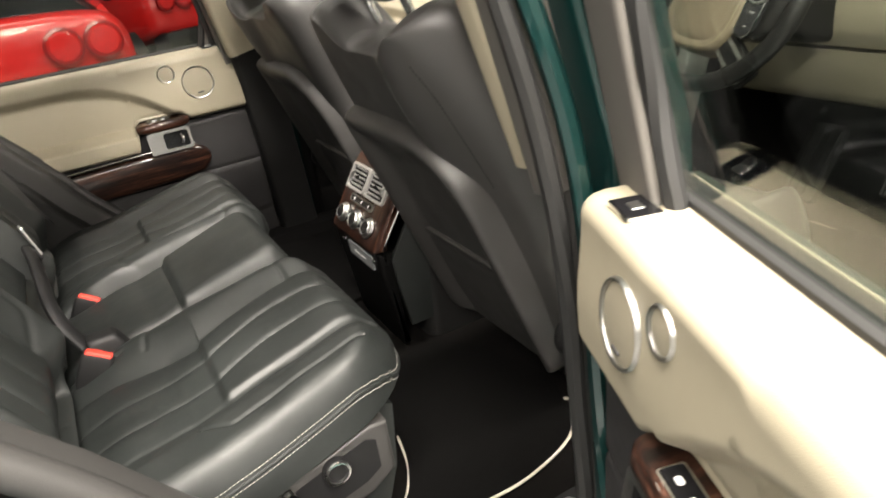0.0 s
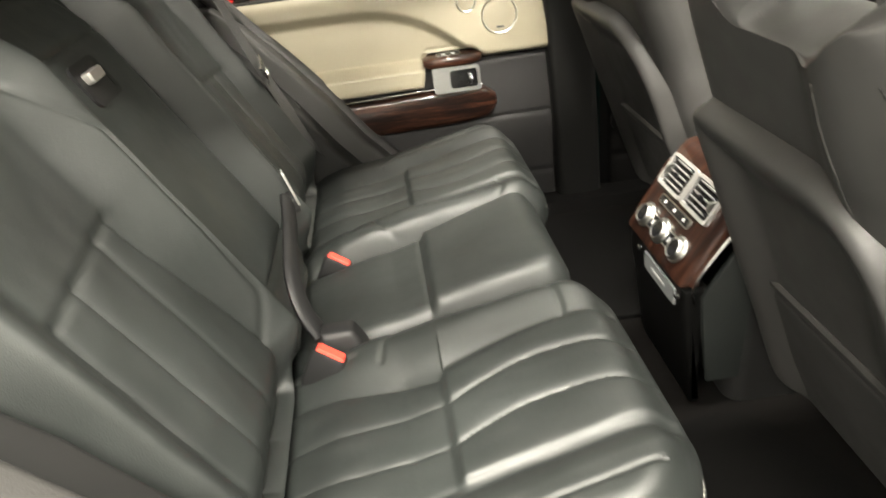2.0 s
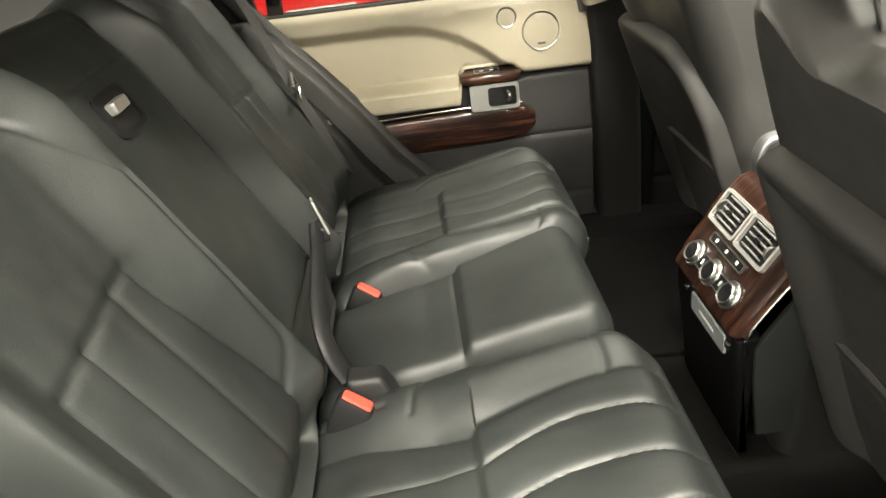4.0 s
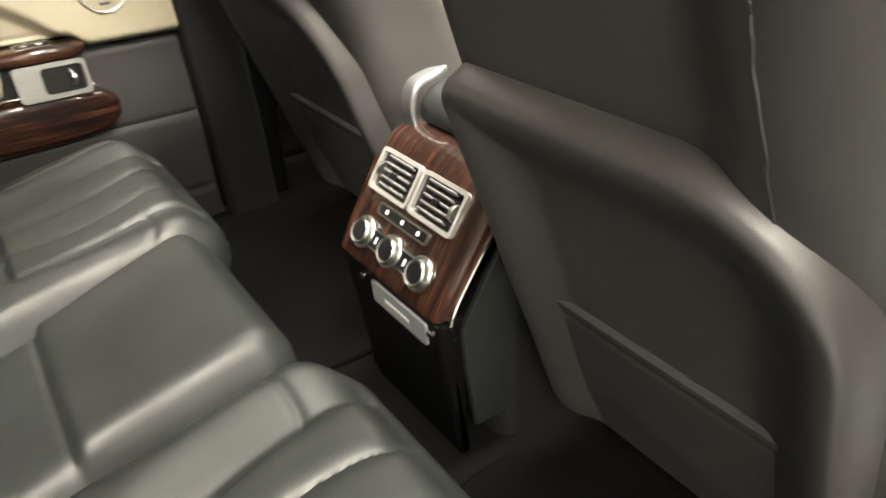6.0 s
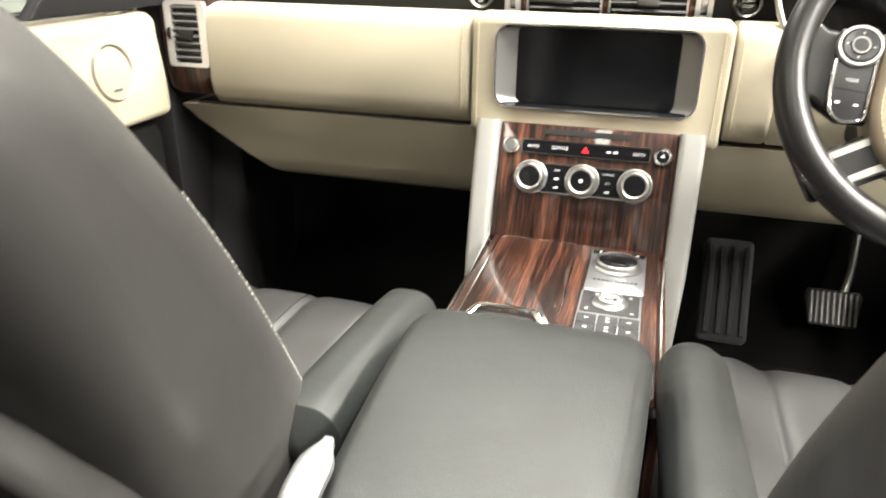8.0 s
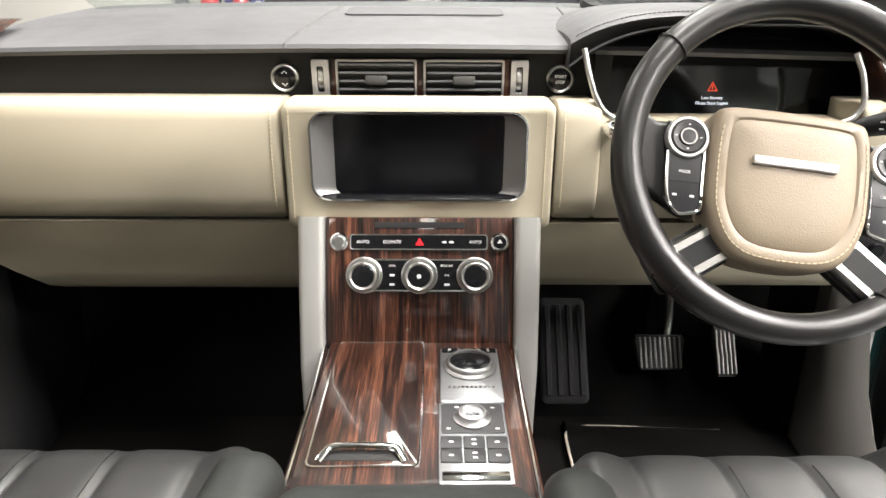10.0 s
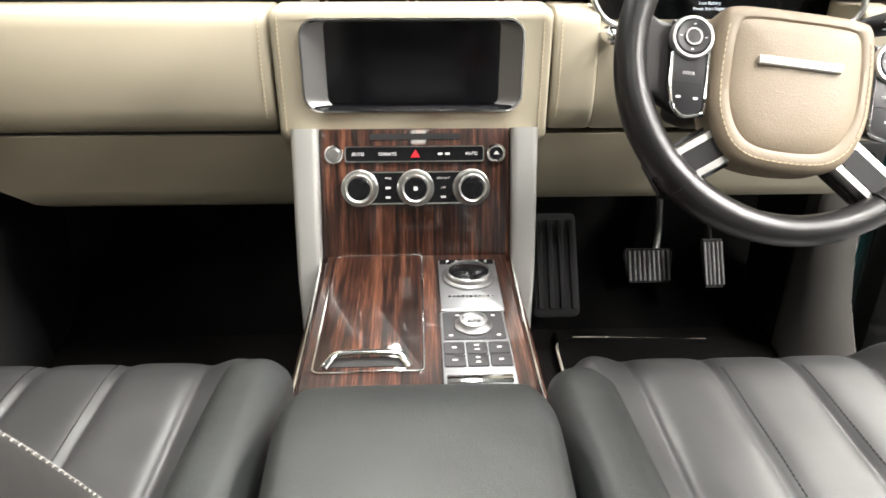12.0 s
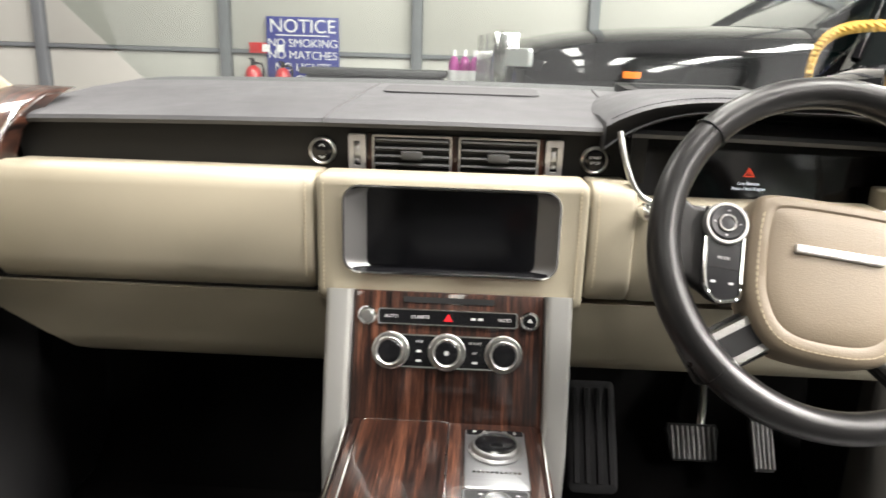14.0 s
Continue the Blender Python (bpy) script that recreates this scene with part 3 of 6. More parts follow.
# striker and latch on the rear jamb
st = empty("door_striker", "chrome door striker bolted to the green jamb", "door striker")
Sm = facing((0.802, -0.688, 0.952), (-1, 0, 0), (0, -0.61, 0.79))
part("plate", plate(rring(0.03, 0.018, 0.008), 0.005, Sm, 0.001), CHROME, st)
part("loop", tube(curve([Sm @ Vector(p) for p in ((0.018, 0.006, 0.004), (0.02, 0.008, 0.03), (0.0, 0.01, 0.036), (-0.018, 0.008, 0.03), (-0.018, 0.006, 0.004))]), 0.0045, 8), CHROME, st)
for bx in (-0.015, 0.015):
    part("bolt", revolve([(0, 0), (0.007, 0), (0.007, 0.006), (0.004, 0.008), (0, 0.008)], Sm @ pose(bx, -0.008, 0.005), 12), CHROME, st)

# ---- floor mats ----


def floor_mat(label, outline, z, hem=()):
    m = empty("floor_mat", label, "floor mat", "floor mats")
    ring = [(p.x, p.y) for p in curve([(x, y, 0) for x, y in outline + outline[:1]], 5)[:-1]]
    part("carpet", plate(ring, 0.012, pose(0, 0, z), 0.003), CARPET, m, "deep black pile")
    if hem:
        part("edging", tube(curve([(x, y, z + 0.009) for x, y in hem], 6), 0.003, 6), BINDING, m, "light edge binding")
    return m


mat_r = floor_mat("black carpet floor mat with light edge binding in the rear footwell", [(0.17, -0.16), (0.16, 0.03), (0.3, 0.11), (0.42, 0.13), (0.48, 0.115), (0.545, 0.085), (0.585, 0.03), (0.61, -0.08), (0.6, -0.2), (0.575, -0.245), (0.54, -0.255), (0.5, -0.225), (0.4, -0.19)], 0.501,
                  [(0.38, -0.185), (0.46, -0.205), (0.51, -0.232), (0.54, -0.255), (0.575, -0.245), (0.6, -0.2), (0.61, -0.08), (0.585, 0.03), (0.55, 0.08), (0.51, 0.095), (0.485, 0.11), (0.495, 0.125)])
part("corner_plate", plate(rring(0.032, 0.02, 0.01), 0.004, pose(0.567, -0.232, 0.513, 0, 0, 50), 0.001), SATIN, mat_r, "metal corner plate")
for bx in (-0.018, 0.018):
    part("rivet", revolve([(0, 0), (0.005, 0), (0.004, 0.003), (0, 0.0035)], pose(0.567, -0.232, 0.517) @ pose(0, 0, 0, 0, 0, 50) @ pose(bx, 0, 0), 12), CHROME, mat_r)
floor_mat("black carpet floor mat in the far rear footwell", [(-0.17, -0.2), (-0.4, -0.19), (-0.58, -0.22), (-0.628, -0.1), (-0.6, 0.06), (-0.5, 0.12), (-0.3, 0.11), (-0.16, 0.03)], 0.501)
floor_mat("black carpet driver's floor mat under the pedals", [(0.27, 0.6), (0.62, 0.6), (0.69, 0.85), (0.7, 0.98), (0.66, 1.03), (0.32, 1.052), (0.275, 1.03)], 0.501,
          [(0.272, 0.8), (0.272, 0.98), (0.28, 1.035), (0.32, 1.052), (0.45, 1.045), (0.58, 1.037)])
part("sill_plate", plate(rring(0.03, 0.16, 0.012), 0.003, pose(0.725, -0.2, 0.53), 0.001), SATIN, shell, "brushed sill plate")


# ---- doors ----
def door_panel(name, label, M, rear=True, lift=0.0):
    """A door with its inner trim. In its own frame x runs from the hinge, y outwards, z up."""
    door = empty(name, label, "car door", "car doors")
    flip = M.determinant() < 0

    def put(bm):
        for v in bm.verts:
            v.co.z += lift * sm(0.5, 0.9, v.co.z) * (1 - sm(1.15, 1.6, v.co.z))
        bmesh.ops.transform(bm, matrix=M, verts=bm.verts)
        if flip:
            bmesh.ops.reverse_faces(bm, faces=bm.faces)
        return bm

    L = 0.98 if rear else 0.76
    # cream upper, a padded face with a scoop over the armrest
    def low(s):
        return 0.922 + 0.024 * sm(0.18, 0.22, s) - 0.085 * sm(0.325, 0.345, s)

    def face(s, v):
        z = low(s) + (v - 0.87) * (1.105 - low(s)) / 0.235
        rim = 0.925 + 0.145 * (1 - (1 - min(1, max(0, (s - 0.195) / 0.31))) ** 2.4)
        scoop = sm(rim + 0.004, rim - 0.03, z) * sm(0.2, 0.24, s) * sm(0.918, 0.94, z)
        rest = sm(0.32, 0.35, s) * (1 - sm(0.915, 0.94, z))
        return -0.026 * scoop + 0.02 * rest + 0.01 * (1 - sm(0.97, 1.09, z)) - 0.002 * groove(z - 0.928, 0.003) * sm(0.33, 0.35, s)

    def warp(x, y, z):
        zz = low(x) + (y - 0.87) * (1.105 - low(x)) / (1.105 - 0.87)
        return (x, 0.03 - z, zz)

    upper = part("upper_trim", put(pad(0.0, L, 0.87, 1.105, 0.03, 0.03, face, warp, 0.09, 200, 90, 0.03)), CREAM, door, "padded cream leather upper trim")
    # charcoal lower trim with two seams
    def lowface(s, z):
        return -0.006 * groove(z - 0.762, 0.004) - 0.006 * groove(z - 0.6, 0.004) + 0.01 * sm(0.9, 0.6, z)

    part("lower_trim", put(pad(0.004, L - 0.03, 0.41, 0.925, 0.02, 0.025, lowface, lambda x, y, z: (x, 0.04 - z, y), 0.05, 60, 80, 0.03)), CHARCOAL if rear else DARKTRIM, door, "charcoal leather lower trim with seams")
    # wooden strip along the armrest
    rings = []
    for s, h, d in ((0.16, 0.006, 0.006), (0.165, 0.02, 0.018), (0.19, 0.037, 0.03), (0.24, 0.044, 0.035), (0.4, 0.045, 0.035), (0.55, 0.044, 0.034), (0.68, 0.042, 0.033), (0.75, 0.036, 0.03)):
        rings.append([(s, 0.012 + py, 0.815 + pz - 0.012 * (s - 0.2)) for py, pz in rring(d, h, 0.014, 6)])
    wood = part("wood_strip", put(loft(rings)), WOODLONG, door, "curved glossy ebony strip")
    part("strip_trim", put(tube(curve([(0.2, -0.024, 0.868), (0.35, -0.026, 0.868), (0.5, -0.026, 0.864), (0.7, -0.018, 0.857)]), 0.0025, 6)), CHROME, door, "chrome line over the strip")
    cap = []
    for s, h, d in ((0.193, 0.006, 0.012), (0.2, 0.01, 0.024), (0.22, 0.013, 0.034), (0.28, 0.0135, 0.036), (0.325, 0.012, 0.034), (0.338, 0.008, 0.026)):
        cap.append([(s, 0.004 + py, 0.932 + pz) for py, pz in rring(d, h, 0.012, 5)])
    part("armrest_cap", put(loft(cap)), WOODLONG, door, "ebony armrest end with switches")
    H = facing((0.262, -0.024, 0.887), (1, 0, 0), (0, 0.2, 1))
    part("handle_frame", put(frame_ring(rring(0.058, 0.03, 0.007), shifted(rring(0.034, 0.022, 0.008), -0.018, 0), 0.008, H)), HANDLE, door, "satin chrome handle frame")
    part("handle_bowl", put(plate(rring(0.05, 0.026, 0.007), 0.002, H)), BLACKGLOSS, door)
    part("handle_lever", put(tube(curve([H @ Vector(p) for p in ((-0.03, 0.012, 0.01), (-0.034, 0.0, 0.014), (-0.03, -0.012, 0.01))]), 0.004, 8)), CHROME, door, "chrome door lever")
    sw = part("switch_panel", put(plate(rring(0.028, 0.011, 0.003), 0.003, facing((0.275, -0.006, 0.944), (1, 0, 0), (0, 1, 0.1)))), BLACKGLOSS, door, "small switch panel")
    part("panel_trim", put(frame_ring(rring(0.03, 0.013, 0.004), rring(0.028, 0.011, 0.003), 0.0036, facing((0.275, -0.006, 0.944), (1, 0, 0), (0, 1, 0.1)))), CHROME, sw)
    for bx in (-0.012, 0.012):
        part("switch_mark", put(plate(rring(0.005, 0.0035, 0.003), 0.0036, facing((0.275 + bx, -0.006, 0.944), (1, 0, 0), (0, 1, 0.1)))), PRINT, sw)
    # loudspeakers
    for s, z, r in ((0.143, 1.023, 0.043), (0.22, 1.06, 0.0225))[:2 if rear else 1]:
        G = facing((s, 0.0005 - 0.012 * (1 - sm(0.97, 1.09, z)), z), (1, 0, 0), (0, 0.1, 1))
        ring = part("speaker_ring", put(revolve([(r - 0.003, 0.0), (r - 0.0025, 0.003), (r - 0.0005, 0.004), (r + 0.001, 0.002), (r + 0.001, -0.004)], G, 44)), SATIN, door, "satin speaker ring")
        part("grille", put(revolve([(0, 0.0), (r - 0.002, 0.0), (r - 0.01, 0.0022), (0, 0.003)], G, 44)), GRILLE, ring, "cream perforated speaker grille")
        if r > 0.04:
            part("maker_plate", put(box(-0.009, 0.009, -0.03, -0.0255, 0.001, 0.0036, 0.0008, 1, G)), DARKGREY, ring)
    # lock indicator on top of the trim
    T = facing((0.083, 0.034, 1.1045), (1, 0, 0), (0, 1, 0))
    pin = part("lock_plate", put(plate(rring(0.023, 0.017, 0.003), 0.004, T, 0.001)), BLACKGLOSS, door, "chrome-edged black lock plate")
    part("lock_edge", put(frame_ring(rring(0.0245, 0.0185, 0.004), rring(0.023, 0.017, 0.003), 0.0035, T)), CHROME, pin)
    part("lock_button", put(plate(rring(0.009, 0.0065, 0.002), 0.0052, T, 0.001)), SATIN, pin)
    # metal shell, waist seal, window frame and glass
    part("outer_skin", put(prism([(0.1, 0.39), (0.15, 0.46), (0.175, 0.8), (0.16, 1.04), (0.135, 1.1), (0.11, 1.1), (0.1, 1.0)], 0.0, L + (0.03 if rear else 0.0), 0.008)), GREEN, door, "dark green metallic door skin")
    part("inner_frame", put(box(0.012, L - 0.01, 0.05, 0.105, 0.4, 1.07, 0.012)), PLASTIC, door)
    part("waist_seal", put(box(0.02, L + 0.01, 0.078, 0.112, 1.09, 1.112, 0.004)), SEAL, door, "black rubber waist seal")
    part("window_frame", put(strut([(0.056, 0.072, 1.03), (0.043, 0.068, 1.1), (0.014, 0.058, 1.22), (0.006, 0.03, 1.4), (0.07, -0.03, 1.66)], rring(0.018, 0.044, 0.008), (1, 0, 0))), FRAMEGREY, door, "dark grey window frame")
    part("frame_seal", put(tube(curve([(0.094, 0.07, 1.1), (0.063, 0.06, 1.22), (0.056, 0.032, 1.4), (0.12, -0.026, 1.64)]), 0.012, 8)), SEAL, door, "black rubber glass run")
    part("window_frame", put(strut([(0.07, -0.03, 1.66), (0.5 * L, -0.01, 1.69), (L - 0.14, 0.0, 1.63)], rring(0.02, 0.025, 0.01), (0, 0, 1))), FRAMEGREY, door)
    part("window_frame", put(strut([(L - 0.14, 0.0, 1.63), (L - 0.04, 0.05, 1.35), (L, 0.095, 1.09)], rring(0.02, 0.03, 0.01), (1, 0, 0))), FRAMEGREY, door)
    if rear:
        part("glass_bar", put(strut([(0.75, 0.095, 1.09), (0.71, 0.0, 1.64)], rring(0.008, 0.018, 0.005), (1, 0, 0))), BLACKGLOSS, door, "black glazing bar")
    bm = bmesh.new()
    quad = [(0.0, 0.092, 1.08), (L - 0.015, 0.092, 1.08), (L - 0.145, 0.0, 1.65), (0.08, -0.02, 1.67)]
    a, b = [bm.verts.new(p) for p in quad], [bm.verts.new((x, y + 0.005, z)) for x, y, z in quad]
    bm.faces.new(a), bm.faces.new(b[::-1])
    for k in range(4):
        bm.faces.new((a[k], b[k], b[(k + 1) % 4], a[(k + 1) % 4]))
    bmesh.ops.recalc_face_normals(bm, faces=bm.faces)
    part("window_glass", put(bm), TINT, door, "lightly tinted window glass").visible_shadow = False
    return door


door_panel("rear_door", "open rear car door with cream leather trim and ebony strip", pose(0.806, -0.09, -0.022, 0, 0, -21.2))
door_panel("rear_door", "closed rear car door with cream leather trim and ebony strip", Matrix(((0, -1, 0, -0.73), (-1, 0, 0, -0.03), (0, 0, 1, 0), (0, 0, 0, 1))))
# front doors: the passenger's closed, the driver's open
FL = Matrix(((0, -1, 0, -0.735), (-1, 0, 0, 0.83), (0, 0, 1, 0), (0, 0, 0, 1)))
door_panel("front_door", "closed passenger door with cream leather trim and round speaker", FL, False, 0.06)
door_panel("front_door", "open driver's door with cream leather trim and round speaker", pose(0.81, 0.93, 0, 0, 0, -20), False, 0.06)
# tweeter at the foot of the windscreen pillar
for s in (-1,):
    tw = empty("pillar_speaker", "black corner panel with a silver-ringed tweeter", "speaker")
    part("corner_panel", mirrored(prism([(0.56, 1.17), (0.64, 1.25), (0.84, 1.31), (0.95, 1.27), (0.96, 1.17)], 0.742, 0.765, 0.005, 2), s), PLASTIC, tw)
    G = facing((s * 0.741, 0.802, 1.225), (0, s * 1, 0), (0, 0, 1)) @ pose(0, 0, 0, 0, 180, 0)
    part("ring", revolve([(0.022, -0.004), (0.023, 0.012), (0.029, 0.013), (0.031, 0.006), (0.031, -0.004)], G, 32), SATIN, tw)
    part("cone", revolve([(0, 0.002), (0.006, 0.004), (0.016, 0.006), (0.023, 0.008), (0.023, -0.003), (0, -0.003)], G, 32), BLACKBAND, tw)


# ---- rear seats ----
SB, CB = math.sin(radians(28)), math.cos(radians(28))


def rear_lean(x, y, z):
    z -= 0.03
    return (x, -0.64 - y * SB + z * CB, 0.741 + y * CB + z * SB)


def narrowed(x, y):
    """The outer cushions taper towards the front."""
    return x - math.copysign(0.026 * sm(-0.62, -0.2, y) * max(0, abs(x) - 0.3) / 0.3, x)


def rise(y):
    """The cushions climb towards the front, and lie flatter at the back."""
    return 0.25 * (y + 0.45) if y > -0.5 else -0.0125 + 0.12 * (y + 0.5)


def pleats(x, seams, deep, soft=3.2):
    """Padded panels between sewn lines: nought in the middle of a panel, -deep along each line."""
    for p, q in zip(seams, seams[1:]):
        if p <= x <= q:
            u = abs(2 * (x - p) / (q - p) - 1)
            return -deep * (0.5 * u ** soft + 0.5 * u ** 9)
    return -deep * math.exp(-min(abs(x - seams[0]), abs(x - seams[-1])) / 0.012)


LOOP = [(p.x, p.y) for p in curve([(0.215, -0.53, 0), (0.178, -0.518, 0), (0.152, -0.48, 0), (0.147, -0.42, 0), (0.146, -0.36, 0), (0.152, -0.31, 0), (0.178, -0.283, 0), (0.215, -0.278, 0), (0.238, -0.284, 0)], 9)]


def rear_cushion_height(side):
    """Bolsters, pleats and the cross seam of an outer rear cushion; x runs outwards from the middle of the car."""
    def h(x, y):
        x = abs(x)
        k = max(0, (y + 0.45) / 0.21)
        sag = 0.024 * math.sin(math.pi * min(1, k))
        ahead = [0.262 - 0.022 * k - 0.4 * sag, 0.328 - 0.022 * k - sag, 0.4 - 0.012 * k - 0.8 * sag, 0.458 - 0.002 * k]
        behind = [0.238 + 0.15 * (y + 0.66), 0.318, 0.392, 0.458]
        front = sm(-0.458, -0.444, y)
        seams = ahead if y > -0.45 else behind
        inner = sm(seams[0] - 0.012, seams[0] + 0.006, x) * (1 - sm(seams[-1] - 0.006, seams[-1] + 0.012, x))
        z = (0.012 + 0.02 * sm(-0.64, -0.53, y)) * (1 - sm(seams[0] - 0.07, seams[0] + 0.01, x)) * (1 - 0.5 * min(1, k)) + 0.014 * sm(seams[-1], seams[-1] + 0.05, x)
        z += inner * front * 0.011 + pleats(x, seams, 0.006 * front + 0.0035 * (1 - front))
        # the lines that round the bolsters
        if x < 0.26 and -0.56 < y < -0.26:
            z -= 0.0035 * groove(min(math.hypot(x - px, y - py) for px, py in LOOP), 0.0045)
        elif x < seams[0] and y < -0.5:
            z -= 0.003 * groove(x - 0.192 - 0.1 * (y + 0.6), 0.004)
        if -0.5 < y < -0.25:
            z -= 0.003 * groove(x - 0.53 + 0.9 * max(0, -0.46 - y), 0.004)
        z -= 0.03 * sm(-0.285, -0.195, y) ** 2
        z -= 0.016 * sm(-0.58, -0.68, y)
        return z + 0.0022 * noise.noise((x * 11, y * 11, side)) + 0.0008 * noise.noise((x * 40, y * 24, side))
    return h


def rear_back_height(side):
    def h(x, y):
        x = abs(x)
        top = sm(0.1, 0.36, y)
        seams = [0.216 + 0.046 * top, 0.305, 0.39, 0.458 - 0.006 * top]
        z = 0.042 * (1 - sm(0.17, seams[0], x)) + 0.03 * sm(seams[-1], 0.52, x)
        edge = 0.352 - 0.1 * (x - 0.26)
        inner = sm(seams[0] - 0.012, seams[0] + 0.003, x) * (1 - sm(seams[-1] - 0.004, seams[-1] + 0.012, x))
        below = 1 - sm(edge - 0.01, edge + 0.012, y)
        z += pleats(x, seams, 0.006) * below
        z -= 0.003 * groove(y - edge, 0.006) * inner
        # the bolster's own seam, rounding its foot
        z -= 0.004 * groove(x - 0.185 - 2.5 * max(0, 0.16 - y) ** 1.6 - 0.5 * max(0, y - 0.42), 0.004) * (y > 0.09)
        z -= 0.05 * (1 - sm(0.0, 0.09, y)) + 0.03 * sm(0.5, 0.6, y)
        return z + 0.002 * noise.noise((x * 11, y * 11, 3 + side)) + 0.0007 * noise.noise((x * 38, y * 22, side))
    return h


def mid_cushion_height(x, y):
    inner = sm(0.128, 0.118, abs(x))
    front = sm(-0.452, -0.438, y)
    z = 0.012 * front - 0.004 * groove(y + 0.448, 0.004) * inner - 0.004 * groove(abs(x) - 0.122, 0.004)
    return z - 0.022 * sm(-0.3, -0.235, y) ** 2 - 0.016 * sm(-0.52, -0.66, y) + 0.0016 * noise.noise((x * 14, y * 14, 1))


def mid_back_height(x, y):
    z = -0.007 * groove(y - 0.1, 0.005) - 0.006 * groove(y - 0.515, 0.005)
    return z - 0.02 * sm(0.5, 0.6, y) - 0.02 * (1 - sm(0, 0.06, y)) + 0.0014 * noise.noise((x * 12, y * 12, 9))


rear_seat = empty("rear_bench", "black leather three-place rear bench seat with pleated outer cushions", "bench seat")
for side in (1, -1):
    a, b = sorted((side * 0.136, side * 0.597))
    corners = (0.04, 0.06, 0.075, 0.12) if side > 0 else (0.06, 0.04, 0.12, 0.075)
    cushion = part("seat_cushion", pad(a, b, -0.69, -0.194, 0.085, 0.05, rear_cushion_height(side), lambda x, y, z: (narrowed(x, y) - math.copysign(0.05 if z < -0.01 else 0.0, x), y - (0.04 if z < -0.01 and y > -0.3 else 0), z + 0.684 + rise(y)), 0.045, 220, 160, corners), LEATHER, rear_seat,
                   "pleated black leather outer cushion")
    line = curve([(side * x, y, 0.742 + rise(y) - 0.055 * sm(-0.26, -0.18, y)) for x, y in ((0.62, -0.63), (0.62, -0.56), (0.615, -0.45), (0.61, -0.36), (0.605, -0.29), (0.59, -0.225), (0.55, -0.185), (0.47, -0.178), (0.34, -0.178), (0.2, -0.18))], 14)
    hem, _ = snap(line, cushion, 0.0)
    part("piping", tube(hem, 0.0026, 6), LEATHER, cushion)
    for dz in (0.007, -0.007):
        sewn([p + Vector((0, 0, dz)) for p in hem], cushion, THREAD, "white contrast stitching", 0.0005)
    a, b = sorted((side * 0.151, side * 0.54))
    back = part("backrest", pad(a, b, 0.0, 0.63, 0.045, 0.045, rear_back_height(side), rear_lean, 0.09, 140, 120, 0.08), LEATHER, rear_seat, "leather outer backrest with a perforated centre")
    sewn(curve([rear_lean(side * 0.555, y, z) for y, z in ((0.05, 0.02), (0.09, 0.03), (0.16, 0.035))], 10), back, THREAD, "white contrast stitching", 0.0008)
part("middle_cushion", pad(-0.134, 0.134, -0.68, -0.232, 0.08, 0.035, mid_cushion_height, lambda x, y, z: (x * (1 + 0.1 * sm(-0.45, -0.25, y)), y, z + 0.7 + rise(y) * 1.15), 0.09, 70, 90, 0.04), LEATHER, rear_seat, "flat black leather middle cushion")
mid_back = part("middle_backrest", pad(-0.148, 0.148, 0.0, 0.61, 0.036, 0.03, mid_back_height, rear_lean, 0.09, 60, 90, 0.04), LEATHER, rear_seat, "plain leather middle backrest with a release catch")
m = facing(rear_lean(0.012, 0.462, 0.038), (-1, 0, 0), (0, -SB, CB))
part("catch_surround", frame_ring(rring(0.046, 0.031, 0.012), rring(0.037, 0.023, 0.009), 0.006, m, z0=-0.004), PLASTIC, mid_back, "black plastic bezel")
part("catch_well", plate(rring(0.037, 0.023, 0.009), 0.001, m), SLOT, mid_back)
part("catch", plate(rring(0.024, 0.008, 0.004), 0.012, m @ pose(-0.004, 0.008, 0.0, 12), 0.003), SILVER, mid_back, "satin metal release catch")
# base under the cushions
part("seat_base", prism([(-0.7, 0.5), (-0.7, 0.66), (-0.45, 0.7), (-0.27, 0.73), (-0.238, 0.71), (-0.25, 0.6), (-0.285, 0.5)], -0.538, 0.538), LEATHER, rear_seat, "wrinkled leather valance under the cushions")
# control panel on the outer side of the right-hand base
ctrl = part("control_panel", prism([(-0.53, 0.59), (-0.47, 0.665), (-0.29, 0.715), (-0.262, 0.71), (-0.262, 0.625), (-0.3, 0.6), (-0.44, 0.56)], 0.53, 0.57, 0.006, 3), TRIMGREY, rear_seat, "dark plastic side panel")
part("recess", prism([(-0.455, 0.655), (-0.30, 0.697), (-0.285, 0.69), (-0.285, 0.64), (-0.31, 0.625), (-0.44, 0.595)], 0.563, 0.5715, 0.0), PLASTIC, ctrl)
k = facing((0.5715, -0.352, 0.675), (0, 1, 0), (0, 0, 1))
part("knob", revolve([(0.0, 0), (0.0195, 0), (0.0195, 0.011), (0.017, 0.014), (0.014, 0.014), (0.013, 0.0115), (0, 0.0115)], k), PLASTIC, ctrl)
part("knob_ring", revolve([(0.0155, 0.0125), (0.0155, 0.0155), (0.0185, 0.0155), (0.0198, 0.013)], k), CHROME, ctrl, "chrome knob ring")
part("switch", plate(rring(0.009, 0.03, 0.006), 0.012, facing((0.5715, -0.418, 0.645), (0, 0.97, 0.2), (0, -0.2, 0.97)), 0.003), PLASTIC, ctrl)
part("switch_trim", frame_ring(rring(0.0095, 0.0305, 0.006), rring(0.006, 0.027, 0.004), 0.0135, facing((0.5715, -0.418, 0.645), (0, 0.97, 0.2), (0, -0.2, 0.97))), CHROME, ctrl, "chrome switch trim")


